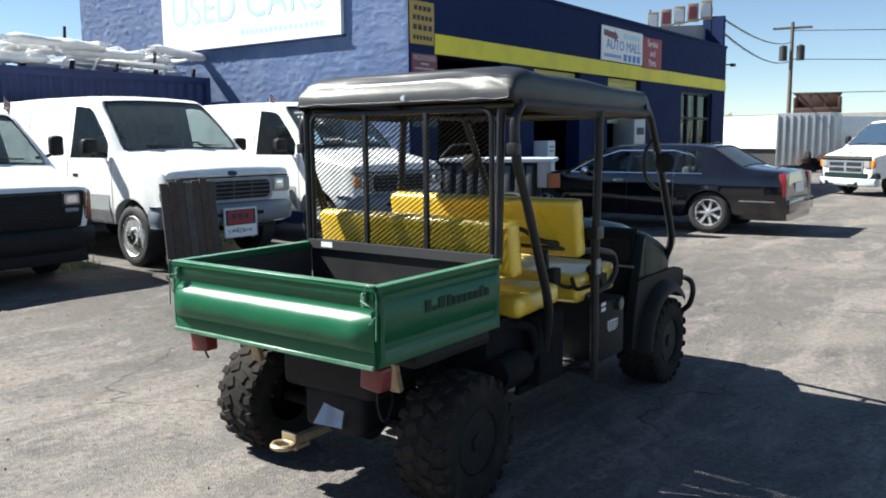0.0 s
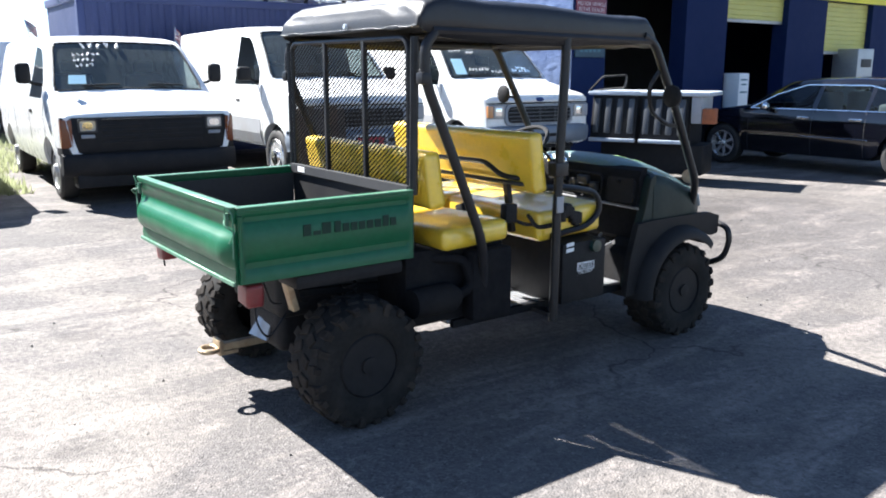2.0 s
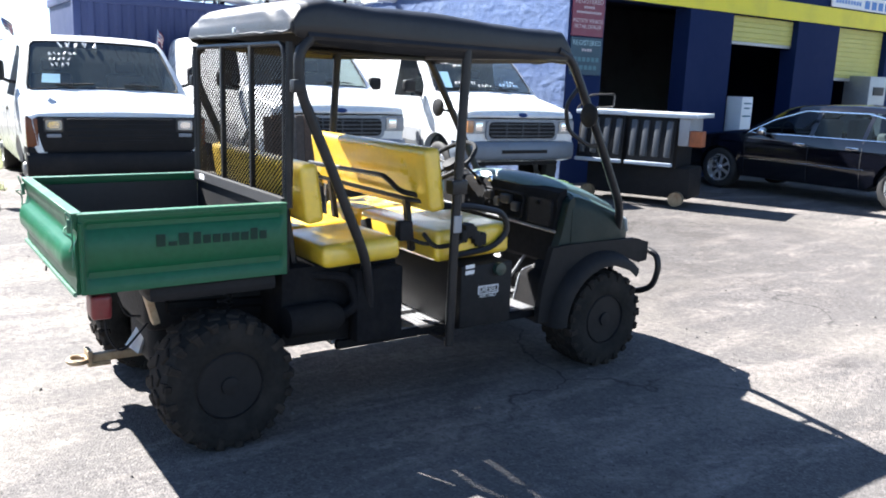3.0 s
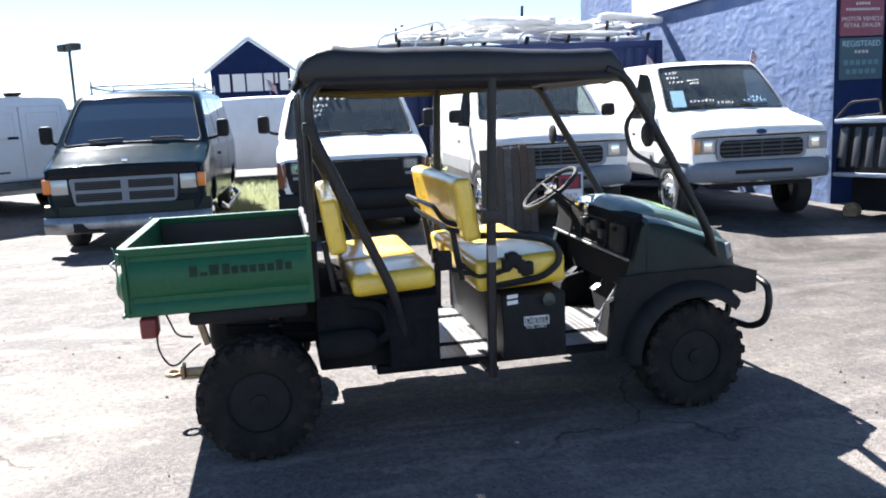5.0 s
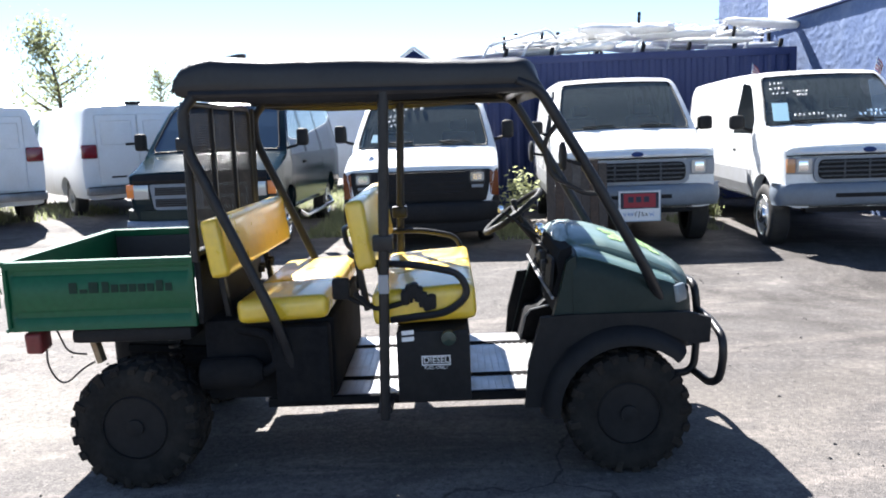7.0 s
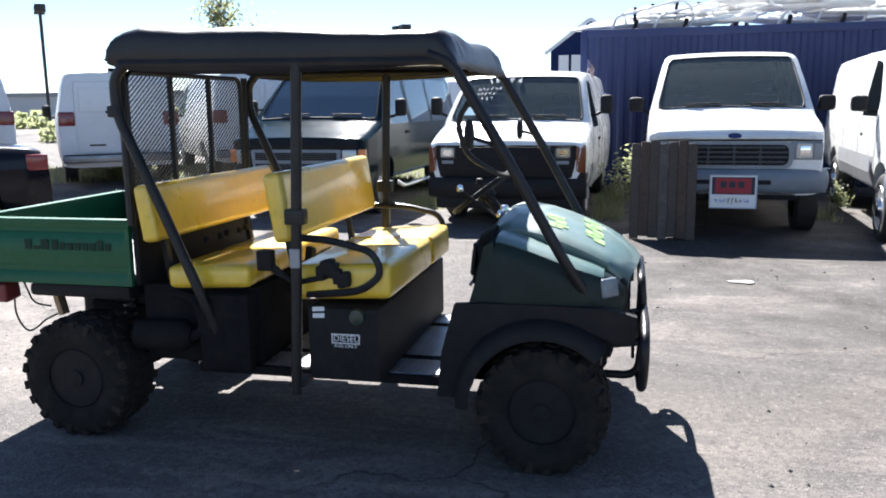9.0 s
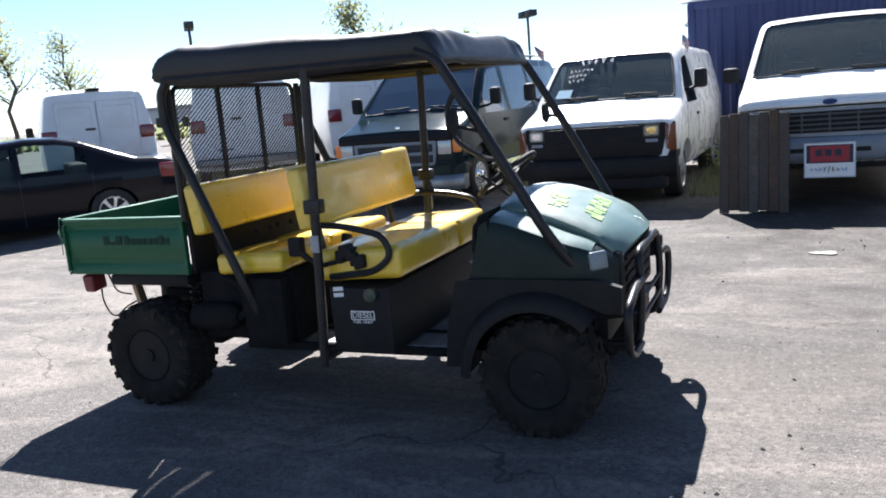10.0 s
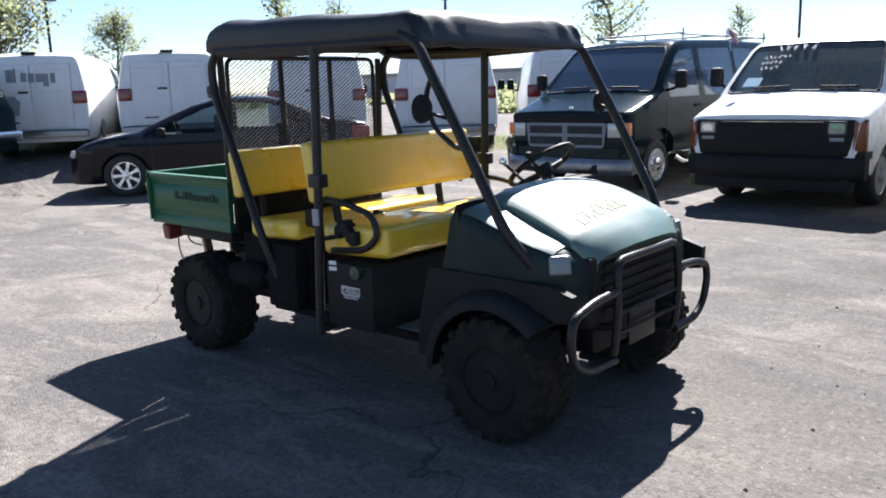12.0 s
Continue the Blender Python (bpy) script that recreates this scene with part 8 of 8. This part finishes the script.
            slab(bm, [(x, q, rise(x, q)) for x, q in p], (0, 0.0, 0.0015))
        part("mark", bm, M["limeink"], hd, "", False)
    # face: grille and lamps
    bm = BM()
    box(bm, -0.44, 0.44, 1.40, 1.512, 0.50, 0.815, 0.03, 3)
    gr = part("grille", bm, M["plastic"], t)
    for k in range(5):
        bm = BM()
        box(bm, -0.34, 0.34, 1.51, 1.524, 0.55 + 0.05 * k, 0.575 + 0.05 * k, 0.005)
        part("grille_bar", bm, M["plastic"], gr)
    for s in (1, -1):
        bm = BM()
        box(bm, s * 0.545 - 0.048, s * 0.545 + 0.048, 1.36, 1.444, 0.755, 0.838, 0.014, 3, pose(s * 0.55, 1.425, 0.80) @ pose(0, 0, 0, 10, 0, -s * 40) @ pose(-s * 0.55, -1.425, -0.80))
        part("headlight", bm, M["hazylens"], t, "cloudy clear headlight")
        # fender flare over the front wheel
        bm = BM()
        rings = []
        for k in range(17):
            a = radians(46 + 136 * k / 16)
            cy, cz = math.cos(a), math.sin(a)
            r0, r1 = 0.335, 0.36
            rings.append([(s * u, 1.165 + rr * cy * 1.06, 0.285 + rr * cz * 1.06) for u, rr in ((0.36, r1 + 0.01), (0.64, r1 + 0.01), (0.70, r1 - 0.008), (0.72, r1 - 0.035), (0.72, r0 - 0.04), (0.70, r0 - 0.012), (0.36, r0))])
        loft(bm, rings)
        part("fender_flare", bm, M["plastic"], t, "matt black fender flare")
        bm = BM()
        slab(bm, [(s * 0.605, y, z) for y, z in ((0.70, 0.30), (0.80, 0.30), (0.82, 0.45), (0.90, 0.58), (1.05, 0.645), (1.3, 0.645), (1.48, 0.575), (1.545, 0.585), (1.55, 0.695), (1.45, 0.725), (1.2, 0.73), (0.9, 0.73), (0.78, 0.72), (0.72, 0.5))], (s * 0.04, 0, 0))
        part("side_panel", bm, M["plastic"], t)
        # rear fender
        bm = BM()
        box(bm, min(s * 0.40, s * 0.60), max(s * 0.40, s * 0.60), -1.38, -0.82, 0.66, 0.73, 0.03)
        part("rear_fender", bm, M["plastic"], t)
    # footwell: toe board, wheel-arch boxes, pedals
    bm = BM()
    slab(bm, [(-0.56, 0.955, 0.36), (-0.56, 0.975, 0.565), (-0.56, 0.915, 0.60), (-0.56, 0.915, 0.98), (-0.56, 0.925, 0.98), (-0.56, 1.015, 0.60), (-0.56, 1.015, 0.36)], (1.12, 0, 0))
    part("bulkhead", bm, M["matt"], t)
    for s in (1, -1):
        bm = BM()
        loft(bm, [[(s * x, 0.765, 0.361), (s * x, 0.80, 0.50), (s * x, 0.812, 0.528), (s * x, 0.83, 0.538), (s * x, 0.95, 0.565), (s * x, 0.99, 0.565), (s * x, 0.99, 0.361)] for x in (0.345, 0.352, 0.555, 0.562)])
        ab = part("wheel_arch_box", bm, M["matt"], t, "black wheel-arch box in the footwell")
        # pale bead stands in for sunlight on the box's rear and top edge
        bm = BM()
        tube(bm, [(s * 0.345, 0.767, 0.366), (s * 0.345, 0.80, 0.50), (s * 0.345, 0.83, 0.538), (s * 0.345, 0.95, 0.565)], 0.006, 6)
        part("lit_edge", bm, M["flankgrey"], ab, "pale bead painted in for the sunlit edge")
        bm = BM()
        slab(bm, [(s * 0.562, y, z) for y, z in ((0.742, 0.36), (0.806, 0.60), (0.87, 0.80), (0.91, 0.97), (0.91, 0.36))], (-s * 0.004, 0, 0))
        part("side_lining", bm, M["matt"], t, "", False)
    for x, y, z in ((0.0, 0.894, 0.535),):
        bm = BM()
        box(bm, x - 0.035, x + 0.035, y - 0.028, y + 0.028, z - 0.007, z + 0.007, 0.006, 2, pose(x, y, z) @ pose(0, 0, 0, 32) @ pose(-x, -y, -z))
        pd = part("pedal", bm, M["steel"], t, "bare steel pedal")
        bm = BM()
        tube(bm, fillet([(x, y + 0.005, z - 0.006), (x, y + 0.05, z + 0.03), (x, 0.975, 0.70)], 0.03), 0.009, 6)
        part("pedal_arm", bm, M["black"], pd)
    bm = BM()
    tube(bm, [(0.135, 0.834, 0.366), (0.19, 0.90, 0.50), (0.23, 0.965, 0.63)], 0.010, 7)
    box(bm, 0.105, 0.165, 0.812, 0.856, 0.361, 0.371, 0.003, 1)
    part("shift_link", bm, M["flankgrey"], t, "bare steel linkage rod")
    # dash: moulded face, pale worn lip, glove door, open cubby, switch pods
    bm = BM()
    loft(bm, [[(x, 0.95, 0.775), (x, 0.885, 0.78), (x, 0.845, 0.80), (x, 0.848, 0.83), (x, 0.868 + 0.012 * math.sin(x * 7) ** 2, 0.90), (x, 0.865, 0.965), (x, 0.885, 1.012), (x, 0.935, 1.03)] for x in [-0.56 + 0.07 * k for k in range(17)]])
    da = part("dash", bm, M["matt"], t)
    bm = BM()
    tube(bm, [(-0.575, 0.842, 0.822), (0.0, 0.838, 0.81), (0.585, 0.842, 0.798)], 0.0075, 7)
    part("dash_lip", bm, M["lipgrey"], da, "pale worn lower lip")
    for a, b, nm in ((0.33, 0.545, "glove_door"), (-0.10, 0.28, "cubby_frame")):
        ring = rounded(0.0, a, b, 0.822, 0.968, 0.03)
        bm = BM()
        face = [(p[1], 0.846 + (p[2] - 0.82) * 0.10, p[2]) for p in ring]
        if nm == "glove_door":
            slab(bm, face, (0, -0.012, 0.002))
        else:
            tube(bm, face, 0.007, 6, True)
        gd = part(nm, bm, M["plastic"], da)
        if nm == "glove_door":
            bm = BM()
            lathe(bm, [(-0.014, 0.0001), (-0.014, 0.010), (0, 0.013)], 12, "y", (0.43, 0.842, 0.945))
            part("latch", bm, M["matt"], gd)
            bm = BM()
            tube(bm, [(p[0] * 0.94 + 0.026, p[1] - 0.013, p[2] * 0.90 + 0.0895) for p in face], 0.0025, 5, True)
            part("door_bead", bm, M["plastic"], gd)
    for x, z, w in ((-0.04, 0.93, 0.035), (0.05, 0.90, 0.03), (0.13, 0.925, 0.045), (0.22, 0.89, 0.03)):
        bm = BM()
        box(bm, x - w, x + w, 0.832, 0.872, z - 0.028, z + 0.028, 0.012, 3)
        part("switch_pod", bm, M["trim"], da)
    # steering
    c = Vector((-0.34, 0.742, 1.108))
    m = Matrix.Translation(c) @ pose(0, 0, 0, 36, 0, 0)
    bm = BM()
    tube(bm, [m @ Vector((0.192 * math.cos(a), 0.192 * math.sin(a), 0)) for a in [k * math.tau / 28 for k in range(28)]], 0.015, 8, True)
    sw = part("steering_wheel", bm, M["plastic"], t)
    bm = BM()
    for a in (0.1, math.pi - 0.1, -math.pi / 2):
        tube(bm, [m @ Vector((0.03 * math.cos(a), 0.03 * math.sin(a), -0.03)), m @ Vector((0.18 * math.cos(a), 0.18 * math.sin(a), 0))], 0.011, 6)
    lathe(bm, [(-0.05, 0.0001), (-0.05, 0.045), (-0.01, 0.05), (0, 0.0001)], 16, "z")
    for v in bm.verts:
        if v.co.length < 0.2:
            v.co = m @ v.co
    part("spokes", bm, M["plastic"], sw)
    bm = BM()
    tube(bm, [m @ Vector((0, 0, -0.04)), (-0.34, 0.98, 0.82)], 0.028, 8)
    tube(bm, [(-0.30, 0.80, 1.05), (-0.22, 0.74, 1.16)], 0.009, 6)
    lathe(bm, [(0, 0.0001), (0, 0.02), (0.03, 0.016), (0.035, 0.0001)], 10, "z", (-0.22, 0.74, 1.155))
    tube(bm, [(-0.12, 0.87, 0.98), (-0.10, 0.66, 1.14)], 0.008, 6)
    co = part("column", bm, M["plastic"], t)
    for x, y, z, r in ((-0.10, 0.66, 1.13, 0.02), (-0.20, 0.875, 1.005, 0.028), (-0.06, 0.875, 1.005, 0.022)):
        bm = BM()
        lathe(bm, [(0, 0.0001), (0, r * 0.8), (r * 0.8, r), (r * 1.6, r * 0.7), (r * 1.8, 0.0001)], 12, "z", (x, y, z))
        part("knob", bm, M["chrome"], co, "bright metal knob")

    # -- brush guard --
    bm = BM()
    tube(bm, fillet([(0.33, 1.40, 0.345), (0.33, 1.565, 0.345), (0.33, 1.585, 0.60), (0.325, 1.570, 0.79), (-0.255, 1.570, 0.79), (-0.26, 1.585, 0.60), (-0.26, 1.565, 0.345), (-0.26, 1.40, 0.345)], 0.07, 6), 0.019, 10)
    part("centre_hoop", bm, M["black"], t, "black tubular brush guard hoop")
    for s in (1, -1):
        bm = BM()
        tube(bm, fillet([(0.035 + s * 0.29, 1.580, 0.665), (0.04 + s * 0.50, 1.585, 0.655), (0.06 + s * 0.63, 1.585, 0.62), (0.06 + s * 0.65, 1.585, 0.54), (0.06 + s * 0.62, 1.580, 0.42), (0.04 + s * 0.51, 1.575, 0.36), (0.035 + s * 0.29, 1.570, 0.35)], 0.06, 6), 0.019, 10)
        part("side_hoop", bm, M["black"], t, "black tubular brush guard side loop")
    for z in (0.47, 0.56):
        bm = BM()
        tube(bm, [(-0.26, 1.580, z), (0.33, 1.580, z)], 0.011, 6)
        part("guard_bar", bm, M["black"], t)
    bm = BM()
    box(bm, -0.09, 0.16, 1.535, 1.550, 0.37, 0.54, 0.006)
    part("guard_plate", bm, M["black"], t)
    for s in (1, -1):
        bm = BM()
        tube(bm, [(0.035 + s * 0.29, 1.570, 0.50), (0.035 + s * 0.29, 1.35, 0.47)], 0.016, 6)
        part("guard_stay", bm, M["black"], t)


buggy()
